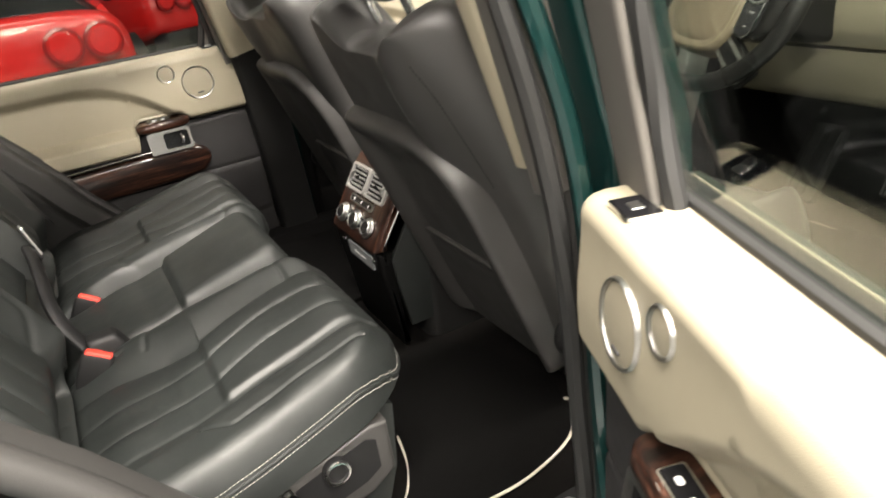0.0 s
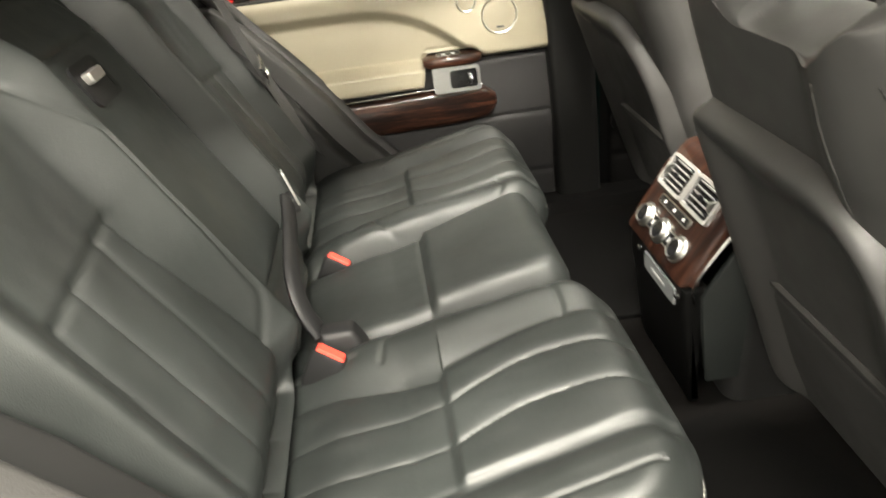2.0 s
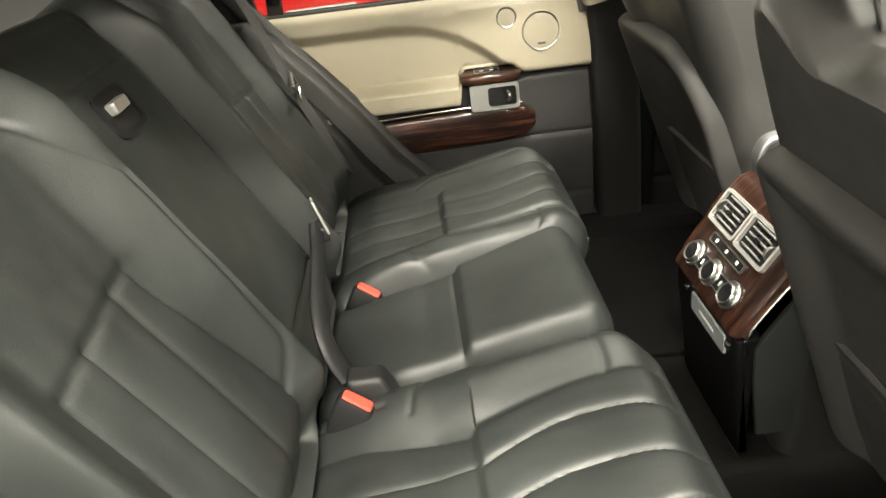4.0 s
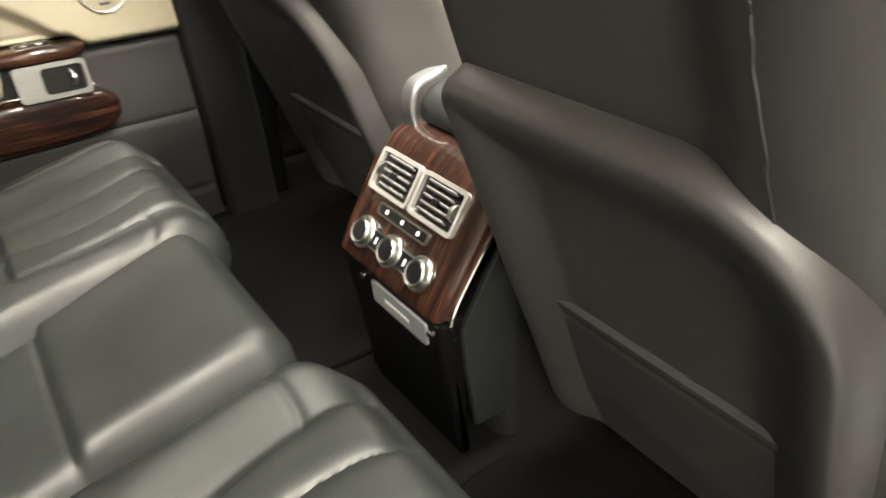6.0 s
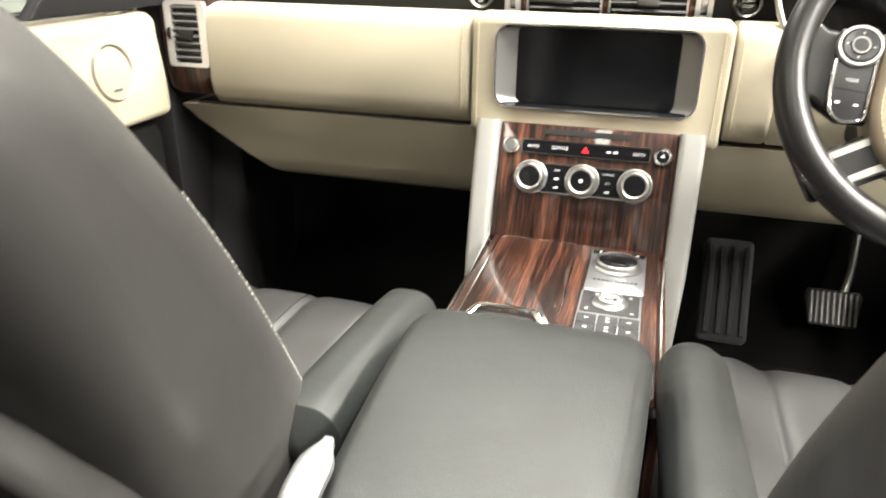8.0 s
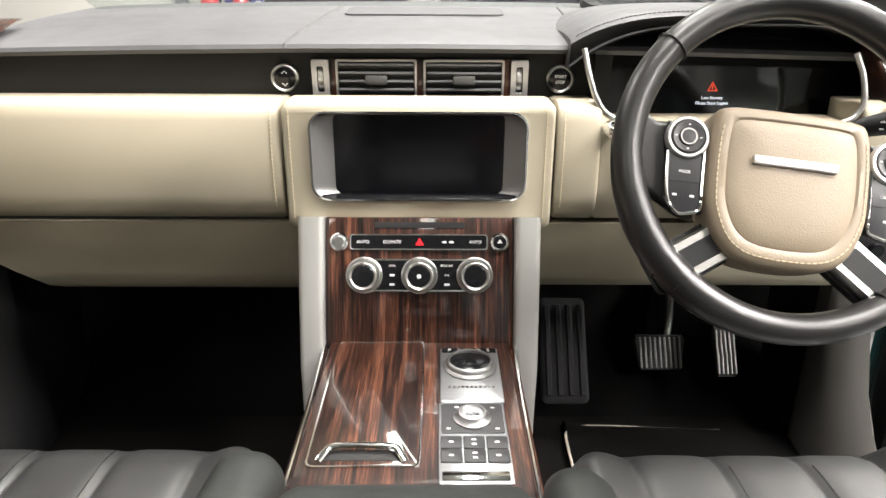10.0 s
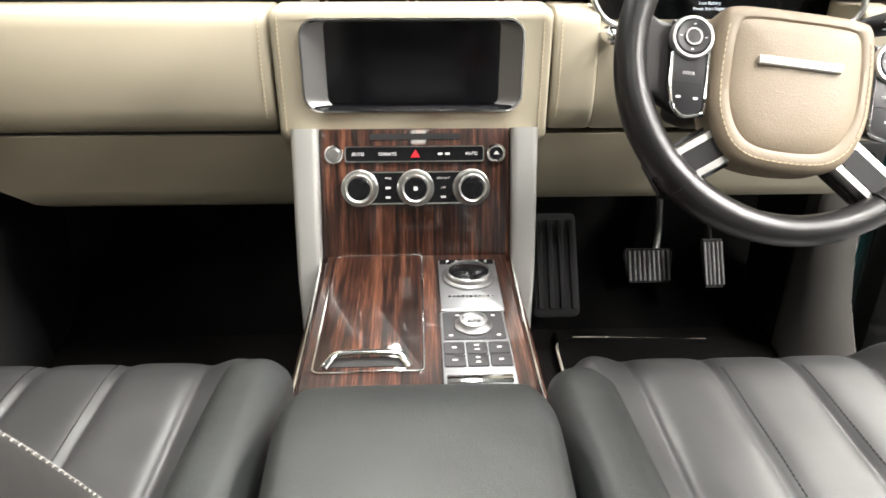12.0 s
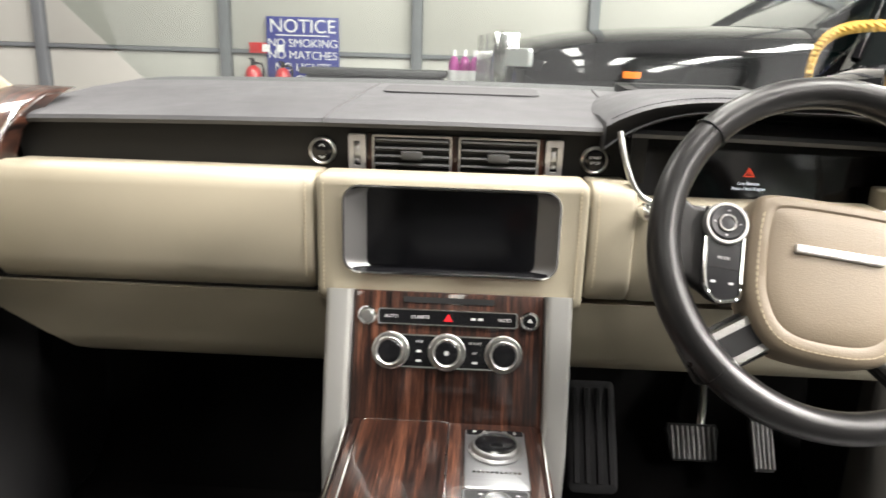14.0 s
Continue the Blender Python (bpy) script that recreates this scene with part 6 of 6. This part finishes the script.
for k in range(11):
    part("badge_bar", box(-0.039 + 0.0072 * k, -0.0345 + 0.0072 * k, -0.0248, -0.024, -0.0112, -0.0058), SILVER, bd)
part("hub", revolve([(0, -0.01), (0.055, -0.01), (0.05, 0.05), (0.04, 0.09), (0, 0.09)], pose(0, 0.02, -0.02, -90), 32), PLASTIC, wheel)
for s in (-1, 1):
    # side spoke under the buttons
    part("spoke", loft([[wp(s * x, z0 + pz, 0.012 + py) for py, pz in rring(0.011, h, 0.008)] for x, z0, h in ((0.075, -0.018, 0.046), (0.115, -0.02, 0.048), (0.145, -0.012, 0.04), (0.172, -0.004, 0.05))]), RIMLEATHER, wheel, "leather side spoke")
    pod = part("button_pod", plate([(s * x, z) for x, z in ((0.088, 0.045), (0.128, 0.045), (0.126, -0.035), (0.112, -0.052), (0.088, -0.048))][::s], 0.008, facing((0, 0.0, 0), (1, 0, 0), (0, 0, 1)), 0.002), DARKSATIN, wheel, "silver-edged black button pod")
    pod.location.x = -0.006 if s < 0 else -0.011
    pod.location.z = -0.019
    part("pod_edge", tube(curve([wp(s * x, z, -0.009) for x, z in ((0.089, 0.018), (0.0885, -0.02), (0.089, -0.045), (0.1, -0.051), (0.112, -0.052), (0.122, -0.041), (0.126, -0.02), (0.127, 0.012))], 5), 0.0018, 6), CHROME, pod)
    C = facing((s * 0.1085, -0.004, 0.028), (1, 0, 0), (0, 0, 1))
    part("cursor_ring", revolve([(0.0185, 0), (0.0185, 0.009), (0.021, 0.009), (0.0225, 0.006), (0.0225, 0)], C, 36), SILVER, pod)
    part("cursor_pad", revolve([(0, 0), (0.0188, 0), (0.0188, 0.0075), (0.016, 0.0095), (0.009, 0.0085), (0.0085, 0.0098), (0, 0.0104)], C, 36), DARKSATIN, pod)
    part("cursor_centre", revolve([(0.0072, 0.0098), (0.0072, 0.0108), (0.0088, 0.0108), (0.0092, 0.0098)], C, 28), SATIN, pod)
    for a in range(4):
        part("cursor_mark", plate(rring(0.0012, 0.0006, 0.0003), 0.0004, C @ pose(0.0128 * math.cos(a * math.pi / 2), 0.0128 * math.sin(a * math.pi / 2), 0.0092)), PRINT, pod)
    part("button_line", box(min(s * 0.089, s * 0.125), max(s * 0.089, s * 0.125), -0.0088, -0.0078, -0.0185, -0.0178), SLOT, pod)
    lettering("button_text", "MODE" if s < 0 else "CANCEL", 0.0042, facing((s * 0.1075, -0.0083, -0.008), (1, 0, 0), (0, 0, 1)), PRINT, pod)
    for bx in ((0.098, 0.116) if s < 0 else (0.107,)):
        part("button_mark", plate(rring(0.0024, 0.0012, 0.0006), 0.0005, facing((s * bx, -0.0082, -0.033), (1, 0, 0), (0, 0, 1))), PRINT, pod)
    # lower spoke, silver with a dark inlay
    A, B = Vector((s * 0.056, 0.004, -0.084)), Vector((s * 0.124, 0.004, -0.133))
    d = (B - A).normalized()
    L = facing((A + B) / 2, d if s > 0 else -d, Vector((-d.z, 0, d.x)) if s > 0 else Vector((d.z, 0, -d.x)))
    ls = part("lower_spoke", plate(rring(0.047, 0.02, 0.008), 0.014, L, 0.004, z0=-0.008), SATIN, wheel, "satin silver lower spoke")
    part("spoke_inlay", plate(shifted(rring(0.027, 0.011, 0.004), -s * 0.006, 0), 0.0012, L @ pose(0, 0, 0.0055)), PLASTIC, ls)
    part("spoke_web", plate(rring(0.05, 0.024, 0.008), 0.012, L, z0=-0.021), RIMLEATHER, wheel)
# column and stalks
col = empty("steering_column", "black plastic steering column shroud with control stalks", "steering column")
part("shroud", loft([[(0.408 + px, y, z + pz) for px, pz in rring(w, h, 0.02)] for y, z, w, h in ((0.665, 1.125, 0.055, 0.045), (0.7, 1.115, 0.06, 0.05), (0.8, 1.08, 0.06, 0.055), (0.95, 1.05, 0.05, 0.05))]), PLASTIC, col)
stalk = part("stalk", tube(curve([(0.45, 0.7, 1.15), (0.49, 0.688, 1.17), (0.515, 0.682, 1.178), (0.54, 0.68, 1.184)]), lambda t: 0.008 + 0.0055 * t, 16), PLASTIC, col, "black wiper stalk with white marks")
part("stalk_tip", tube([(0.543, 0.68, 1.185), (0.548, 0.68, 1.186), (0.575, 0.678, 1.191), (0.58, 0.6775, 1.192)], lambda t: 0.0165 - 0.002 * t, 18), PLASTIC, stalk)
part("stalk_ring", tube([(0.538, 0.68, 1.1838), (0.5435, 0.68, 1.185)], 0.0172, 18), CHROME, stalk)
part("stalk_ring", tube([(0.578, 0.678, 1.1915), (0.582, 0.6775, 1.1922)], 0.0156, 18), SATIN, stalk)
for bx, bz in ((0.524, 1.187), (0.532, 1.189), (0.524, 1.179), (0.533, 1.1815)):
    part("stalk_mark", box(bx - 0.002, bx + 0.002, 0.6655, 0.668, bz - 0.0007, bz + 0.0007), PRINT, stalk)
for bx, bz in ((0.555, 1.195), (0.566, 1.197), (0.555, 1.187), (0.566, 1.189), (0.556, 1.179)):
    part("stalk_mark", box(bx - 0.003, bx + 0.003, 0.6625, 0.665, bz - 0.0008, bz + 0.0008), PRINT, stalk)
part("stalk", tube(curve([(0.36, 0.69, 1.13), (0.3, 0.69, 1.125), (0.255, 0.69, 1.118)]), lambda t: 0.009 + 0.005 * t, 14), PLASTIC, col)
# pedals


def pedal(name, label, x, y, z, hw, hh, ribs):
    p = empty(name, label, "pedal")
    P = facing((x, y, z), (1, 0, 0), (0, 0.55, 0.84))
    bm = plate([(-hw * 0.8, -hh), (hw * 0.8, -hh), (hw, hh * 0.7), (hw * 0.9, hh), (-hw * 0.9, hh), (-hw, hh * 0.7)], 0.01, P, 0.002)
    body = part("pad", bm, RUBBER, p, "ribbed rubber pad")
    for k in range(ribs):
        u = -hw * 0.78 + 2 * hw * 0.78 * k / (ribs - 1)
        part("rib", box(u - 0.002, u + 0.002, -hh * 0.9, hh * 0.85, 0.009, 0.0145, 0.0008, 1, P), RUBBERLIGHT, body)
    return p, P


p, P = pedal("brake_pedal", "wide ribbed rubber brake pedal on a steel arm", 0.484, 1.165, 0.613, 0.052, 0.036, 9)
part("arm", tube(curve([P @ Vector((0.02, 0.03, -0.004)), P @ Vector((0.03, 0.09, 0.0)), (0.53, 1.3, 0.8), (0.53, 1.3, 0.95)]), 0.007, 8), SATIN, p, "bare steel pedal arm")
p, P = pedal("accelerator_pedal", "narrow ribbed accelerator pedal", 0.582, 1.085, 0.66, 0.021, 0.048, 5)
part("arm", tube(curve([P @ Vector((0.0, 0.03, -0.004)), P @ Vector((0.0, 0.1, -0.01)), (0.58, 1.25, 0.83), (0.58, 1.28, 0.95)]), 0.006, 8), PLASTIC, p)
foot = empty("footrest", "grey ribbed plastic footrest beside the console", "footrest")
F = facing((0.275, 1.13, 0.635), (1, 0, 0), (0, 0.6, 0.8))
fb = part("plate", plate(rring(0.046, 0.105, 0.012), 0.025, F, 0.004), DARKRUBBER, foot)
for k in range(4):
    part("rib", box(-0.036 + 0.022 * k, -0.026 + 0.022 * k, -0.09, 0.09, 0.024, 0.029, 0.001, 1, F), DARKRUBBER, fb)


# ---- showroom hall ----
def slab(name, mat, *a, parent=None):
    return tagged(part(name, box(*a), mat, parent), kind="structure")


slab("floor", FLOORM, -13, 10, -9, 6.7, 0.05, 0.15)
front = slab("wall_front", WALLM, -13, 10, 6.5, 6.7, 0, 5)
slab("wall_back", WALLM, -13, 10, -9, -8.8, 0, 5)
slab("wall_left", WALLM, -13, -12.8, -8.8, 6.5, 0, 5)
slab("wall_right", WALLM, 9.8, 10, -8.8, 6.5, 0, 5)
slab("ceiling", CEILM, -13, 10, -9, 6.7, 5, 5.1)
for px in (-5.6, -3.95, -2.24, -0.5, 1.06, 2.8, 4.5, 6.2):
    part("post", prism([(6.4, 0.0), (6.4, 5.0), (6.497, 5.0), (6.497, 0.0)], px - 0.045, px + 0.045, 0.004), POSTM, front)
edges = [-9.0, -5.6, -3.95, -2.24, -0.5, 1.06, 2.8, 4.5, 6.2, 9.0]
for a, b in zip(edges, edges[1:]):
    for z0, z1 in ((0.05, 1.33), (1.37, 2.65), (2.69, 3.95), (3.99, 4.95)):
        part("panel", box(a + 0.05, b - 0.05, 6.47, 6.496, z0, z1, 0.005), PANELM, front)
for a, b in zip(edges, edges[1:]):
    part("rail", box(a + 0.046, b - 0.046, 6.44, 6.497, 1.332, 1.368, 0.003), POSTM, front)
# the blue notice
sign = empty("notice_sign", "blue notice board with white capital letters on the panelled wall", "sign")
part("board", box(-1.86, -1.2, 6.425, 6.437, 1.02, 1.66, 0.004), SIGNBLUE, sign)
NS = facing((-1.53, 6.4245, 1.36), (1, 0, 0), (0, 0, 1))
lettering("notice_text", "NOTICE", 0.165, NS @ pose(0, 0.215, 0.001), SIGNWHITE, sign)
part("underline", box(-0.24, 0.24, 0.135, 0.145, 0.0, 0.0015, m=NS), SIGNWHITE, sign)
for k, word in enumerate(("NO SMOKING", "NO MATCHES", "NO LIGHTS", "ALLOWED")):
    lettering("notice_text", word, 0.1, NS @ pose(0, 0.07 - 0.105 * k, 0.001), SIGNWHITE, sign)


def extinguisher(x, z, s):
    e = empty("fire_extinguisher", "red fire extinguisher hanging on the panelled wall", "fire extinguisher", "fire extinguishers", m=pose(x, 6.36, z) @ Matrix.Scale(s, 4))
    part("bottle", revolve([(0, 0), (0.07, 0), (0.075, 0.01), (0.075, 0.36), (0.06, 0.41), (0.03, 0.435), (0.02, 0.44), (0, 0.44)], n=24), RED, e)
    part("valve", revolve([(0, 0.44), (0.022, 0.44), (0.022, 0.49), (0, 0.49)], n=16), BLACKGLOSS, e)
    part("lever", box(-0.012, 0.012, -0.11, 0.01, 0.49, 0.505, 0.003), BLACKGLOSS, e)
    part("hose", tube(curve([(0.02, -0.01, 0.46), (0.09, -0.02, 0.44), (0.1, -0.03, 0.3), (0.095, -0.02, 0.14)]), 0.011, 8), BLACKGLOSS, e)
    part("label", revolve([(0.0755, 0.13), (0.0755, 0.27)], n=24), SIGNWHITE, e)
    return e


extinguisher(-1.97, 0.79, 1.0)
extinguisher(-1.7, 0.82, 0.9)
plaque = empty("extinguisher_plaque", "small red and white plaque over the fire extinguishers", "sign")
part("plate", box(-2.02, -1.64, 6.427, 6.437, 1.335, 1.43, 0.002), RED, plaque)
for k in range(2):
    part("field", box(-1.9 + 0.13 * k, -1.83 + 0.13 * k, 6.424, 6.428, 1.35, 1.415), SIGNWHITE, plaque)
# a covered bench and bottles by the wall
bench = empty("tool_bench", "long dark grey workbench under the notice", "workbench")
part("top", box(-1.36, -0.19, 5.55, 6.2, 1.19, 1.24, 0.01), BENCHM, bench)
part("cabinet", box(-1.32, -0.23, 5.6, 6.18, 0.22, 1.19, 0.01), BENCHM, bench)
for k in range(4):
    part("drawer", box(-1.3, -0.25, 5.585, 5.602, 0.24 + 0.235 * k, 0.46 + 0.235 * k, 0.004), BENCHM, bench)
part("plinth", box(-1.28, -0.27, 5.65, 6.15, 0.15, 0.22), BLACKBAND, bench)
for k in range(4):
    bt = empty("polish_bottle", "purple and white bottle of car polish on the stand", "bottle", "bottles", m=pose(-0.14 + 0.085 * k, 5.75, 1.1))
    part("body", revolve([(0, 0), (0.042, 0), (0.045, 0.01), (0.045, 0.2), (0.03, 0.24), (0.014, 0.26), (0, 0.26)], n=16), PURPLE, bt)
    part("cap", revolve([(0, 0.26), (0.016, 0.26), (0.016, 0.31), (0, 0.31)], n=12), SIGNWHITE, bt)
    part("label", revolve([(0.0455, 0.05), (0.0455, 0.15)], n=16), SIGNWHITE, bt)
stand = empty("display_stand", "white display stand for bottles beside the bench", "stand")
part("board", box(-0.185, 0.3, 5.64, 5.86, 1.07, 1.1, 0.004), PANELM, stand)
part("body", box(-0.16, 0.27, 5.67, 5.84, 0.15, 1.07, 0.004), PANELM, stand)


# ---- the other cars ----
def wheel_part(car, x, y, r, w, side):
    W = facing((x, y, r), (0, -side, 0), (0, 0, 1))
    tyre = part("wheel", revolve([(r * 0.66, -w / 2), (r * 0.95, -w / 2), (r, -w * 0.35), (r, w * 0.35), (r * 0.95, w / 2), (r * 0.66, w / 2)], W, 36), RUBBER, car, "black tyre")
    part("rim", revolve([(0, w * 0.2), (r * 0.12, w * 0.24), (r * 0.2, w * 0.2), (r * 0.6, w * 0.32), (r * 0.67, w * 0.5), (r * 0.67, -w / 2), (0, -w / 2)], W, 36), BLACKBAND, tyre)
    for k in range(5):
        part("spoke", box(-0.03, 0.03, 0.03, r * 0.64, w * 0.28, w * 0.42, 0.008, 1, W @ pose(0, 0, 0, 0, 0, 72 * k)), SATIN, tyre)


def parked_car(label, paint_mat, m, L, wide, belt, roof, nose, tail, cab, round_lamps=False):
    """A car along its own y axis, nose at +y. cab: foot and top of windscreen, top and foot of rear window."""
    car = empty("parked_car", label, "car", "parked cars", m=m)
    hl = L / 2
    st = [(-hl, 0.78, tail * 0.55, tail * 0.92), (-hl + 0.06, 0.9, tail * 0.4, tail), (-hl * 0.72, 0.99, 0.28, belt * 1.0), (-hl * 0.35, 1.0, 0.25, belt), (0.0, 0.985, 0.24, belt), (hl * 0.35, 1.0, 0.25, belt * 0.99), (hl * 0.7, 0.98, 0.27, (belt + nose) / 2), (hl - 0.12, 0.86, 0.3, nose), (hl, 0.66, 0.36, nose * 0.86)]
    rings = []
    for y, k, z0, z1 in st:
        w = wide / 2 * k
        rings.append([(x * w, y, z0 + (z1 - z0) * h) for x, h in ((-0.9, 0), (-0.99, 0.25), (-1.0, 0.55), (-0.97, 0.8), (-0.9, 0.95), (-0.6, 1.0), (-0.2, 1.02), (0.2, 1.02), (0.6, 1.0), (0.9, 0.95), (0.97, 0.8), (1.0, 0.55), (0.99, 0.25), (0.9, 0))])
    body = part("body", loft(rings), paint_mat, car, "polished bodywork")
    mod = body.modifiers.new("round", "SUBSURF")
    mod.levels = mod.render_levels = 2
    a, b, c, d = cab
    w = wide / 2

    def cabin(grow, z0):
        out = []
        for y, k, z in ((d, 0.84, z0), (c, 0.72, roof - 0.03), ((b + c) / 2, 0.72, roof), (b, 0.72, roof - 0.03), (a, 0.84, z0)):
            out.append([(-k * w, y, z), (-k * w * 0.6, y, z + 0.02), (k * w * 0.6, y, z + 0.02), (k * w, y, z), (k * w * 1.13, y * 0.98, z0 - 0.1), (-k * w * 1.13, y * 0.98, z0 - 0.1)])
        return out

    part("glasshouse", loft(cabin(0, belt * 0.98)), DARKGLASS, car, "dark window glass")
    part("roof", loft([[(x * 0.71 * w, y, roof + z) for x, z in ((-1, -0.035), (-0.6, 0.012), (0.6, 0.012), (1, -0.035), (0.9, -0.05), (-0.9, -0.05))] for y in (c + 0.03, (b + c) / 2, b - 0.03)]), paint_mat, car)
    for s in (-1, 1):
        for q in ((a, b), (d, c), ((a + d) / 2 - 0.05, (b + c) / 2 - 0.03)):
            part("pillar", strut([(s * 0.85 * w, q[0], belt * 0.98), (s * 0.725 * w, q[1], roof - 0.02)], rring(0.02, 0.035, 0.01), (0, 1, 0)), paint_mat, car)
        for y in (-hl * 0.62, hl * 0.63):
            wheel_part(car, s * (w - 0.1), y, 0.345, 0.24, s)
            part("wheel_arch", revolve([(0.375, -0.16), (0.385, 0.115), (0.36, 0.118), (0.34, -0.16)], facing((s * (w - 0.11), y, 0.345), (0, -s, 0), (0, 0, 1)), 36), BLACKBAND, car)
        part("door_mirror", loft([[(s * (w * 0.93 + 0.1) + px, a - 0.32 + yy, belt + 0.06 + pz) for px, pz in rring(hw, hh, 0.03)] for yy, hw, hh in ((-0.05, 0.09, 0.055), (0.03, 0.1, 0.065), (0.09, 0.06, 0.04))]), paint_mat, car)
        if round_lamps:
            for dx in (0.0, 0.2):
                lamp = part("tail_lamp", revolve([(0, 0), (0.085, 0), (0.085, 0.02), (0.07, 0.035), (0, 0.04)], facing((s * (w * 0.72 - dx), -hl - 0.01, tail * 0.8), (1, 0, 0), (0, 0, 1)), 28), TAILRED, car, "round red tail lamp")
                part("lamp_ring", revolve([(0.085, 0), (0.085, 0.03), (0.098, 0.025), (0.1, 0)], facing((s * (w * 0.72 - dx), -hl - 0.01, tail * 0.8), (1, 0, 0), (0, 0, 1)), 28), TAILRIM, lamp)
        else:
            part("headlamp", plate(rring(0.13, 0.05, 0.02), 0.03, facing((s * w * 0.66, hl - 0.055, nose * 0.9), (-1, s * 0.35, 0), (0, 0, 1)), 0.008), LAMPGLASS, car, "clear headlamp")
            part("marker_lamp", plate(rring(0.05, 0.018, 0.006), 0.012, facing((s * (w * 0.985), hl * 0.72, nose * 0.84), (0, s, 0), (0, 0, 1)), 0.004), AMBER, car, "amber side marker")
    if round_lamps:
        part("diffuser", box(-w * 0.8, w * 0.8, -hl - 0.02, -hl + 0.25, 0.22, tail * 0.5, 0.03), BLACKBAND, car, "black rear diffuser")
        part("name_bar", box(-0.18, 0.18, -hl - 0.03, -hl - 0.018, tail * 0.56, tail * 0.6), PRINT, car)
    else:
        g = part("grille", box(-0.33, 0.33, hl - 0.1, hl + 0.06, 0.5, nose * 1.02, 0.015), CHROME, car, "upright polished grille")
        for k in range(14):
            part("grille_bar", box(-0.29 + 0.0446 * k - 0.006, -0.29 + 0.0446 * k + 0.006, hl + 0.055, hl + 0.07, 0.54, nose * 0.93, 0.003), CHROME, g)
        part("bumper", box(-w * 0.8, w * 0.8, hl - 0.1, hl + 0.02, 0.3, 0.46, 0.03), paint_mat, car)
    return car


def stand_at(x, y, turn, size):
    """On the hall's floor."""
    return pose(x, y, 0.15, 0, 0, turn) @ Matrix.Scale(size, 4)


parked_car("red sports car with round tail lamps", RED, stand_at(-5.4, -1.14, 95, 1.05), 4.4, 1.95, 0.92, 1.16, 0.75, 0.98, (0.75, 0.2, -0.75, -1.7), True)
parked_car("red sports car with round tail lamps", RED, stand_at(-8.75, 0.35, 115, 1.05), 4.4, 1.95, 0.94, 1.2, 0.75, 0.95, (0.75, 0.2, -0.75, -1.7), True)
parked_car("white car parked beyond the red sports cars", WHITEPAINT, stand_at(-6.6, 4.2, 70, 1.05), 4.4, 1.85, 0.95, 1.4, 0.85, 1.0, (0.9, 0.3, -0.9, -1.6), True)
parked_car("black saloon car with upright chrome grille", BLACKPAINT, stand_at(2.5, 5.35, 98, 1.1), 4.3, 1.75, 1.33, 1.75, 1.22, 1.2, (0.45, -0.25, -1.1, -1.8))
parked_car("black off-road car with a yellow rope over its wing", BLACKPAINT, stand_at(2.58, 3.2, 140, 1.05), 2.9, 1.5, 1.2, 1.75, 1.14, 1.15, (0.5, 0.3, -1.0, -1.3))
parked_car("pale grey car parked beside the open doors", GREYPAINT, stand_at(5.6, 0.9, 185, 1.05), 4.4, 1.85, 0.95, 1.42, 0.85, 1.0, (0.7, 0.1, -1.0, -1.75))
# the rope
rope = empty("barrier_rope", "thick twisted yellow rope hung over the black car", "rope")
line = curve([(1.05, 2.12, 1.15), (1.03, 2.12, 1.32), (1.05, 2.12, 1.41), (1.11, 2.12, 1.455), (1.22, 2.12, 1.47), (1.4, 2.12, 1.475), (1.62, 2.12, 1.45)], 20)
for j in range(3):
    pts = []
    for k, p in enumerate(line):
        a = k * 0.55 + j * math.tau / 3
        pts.append(p + Vector((0.009 * math.cos(a) * 0.5, 0.009 * math.cos(a), 0.009 * math.sin(a))))
    part("strand", tube(pts, 0.0105, 6), ROPE, rope)
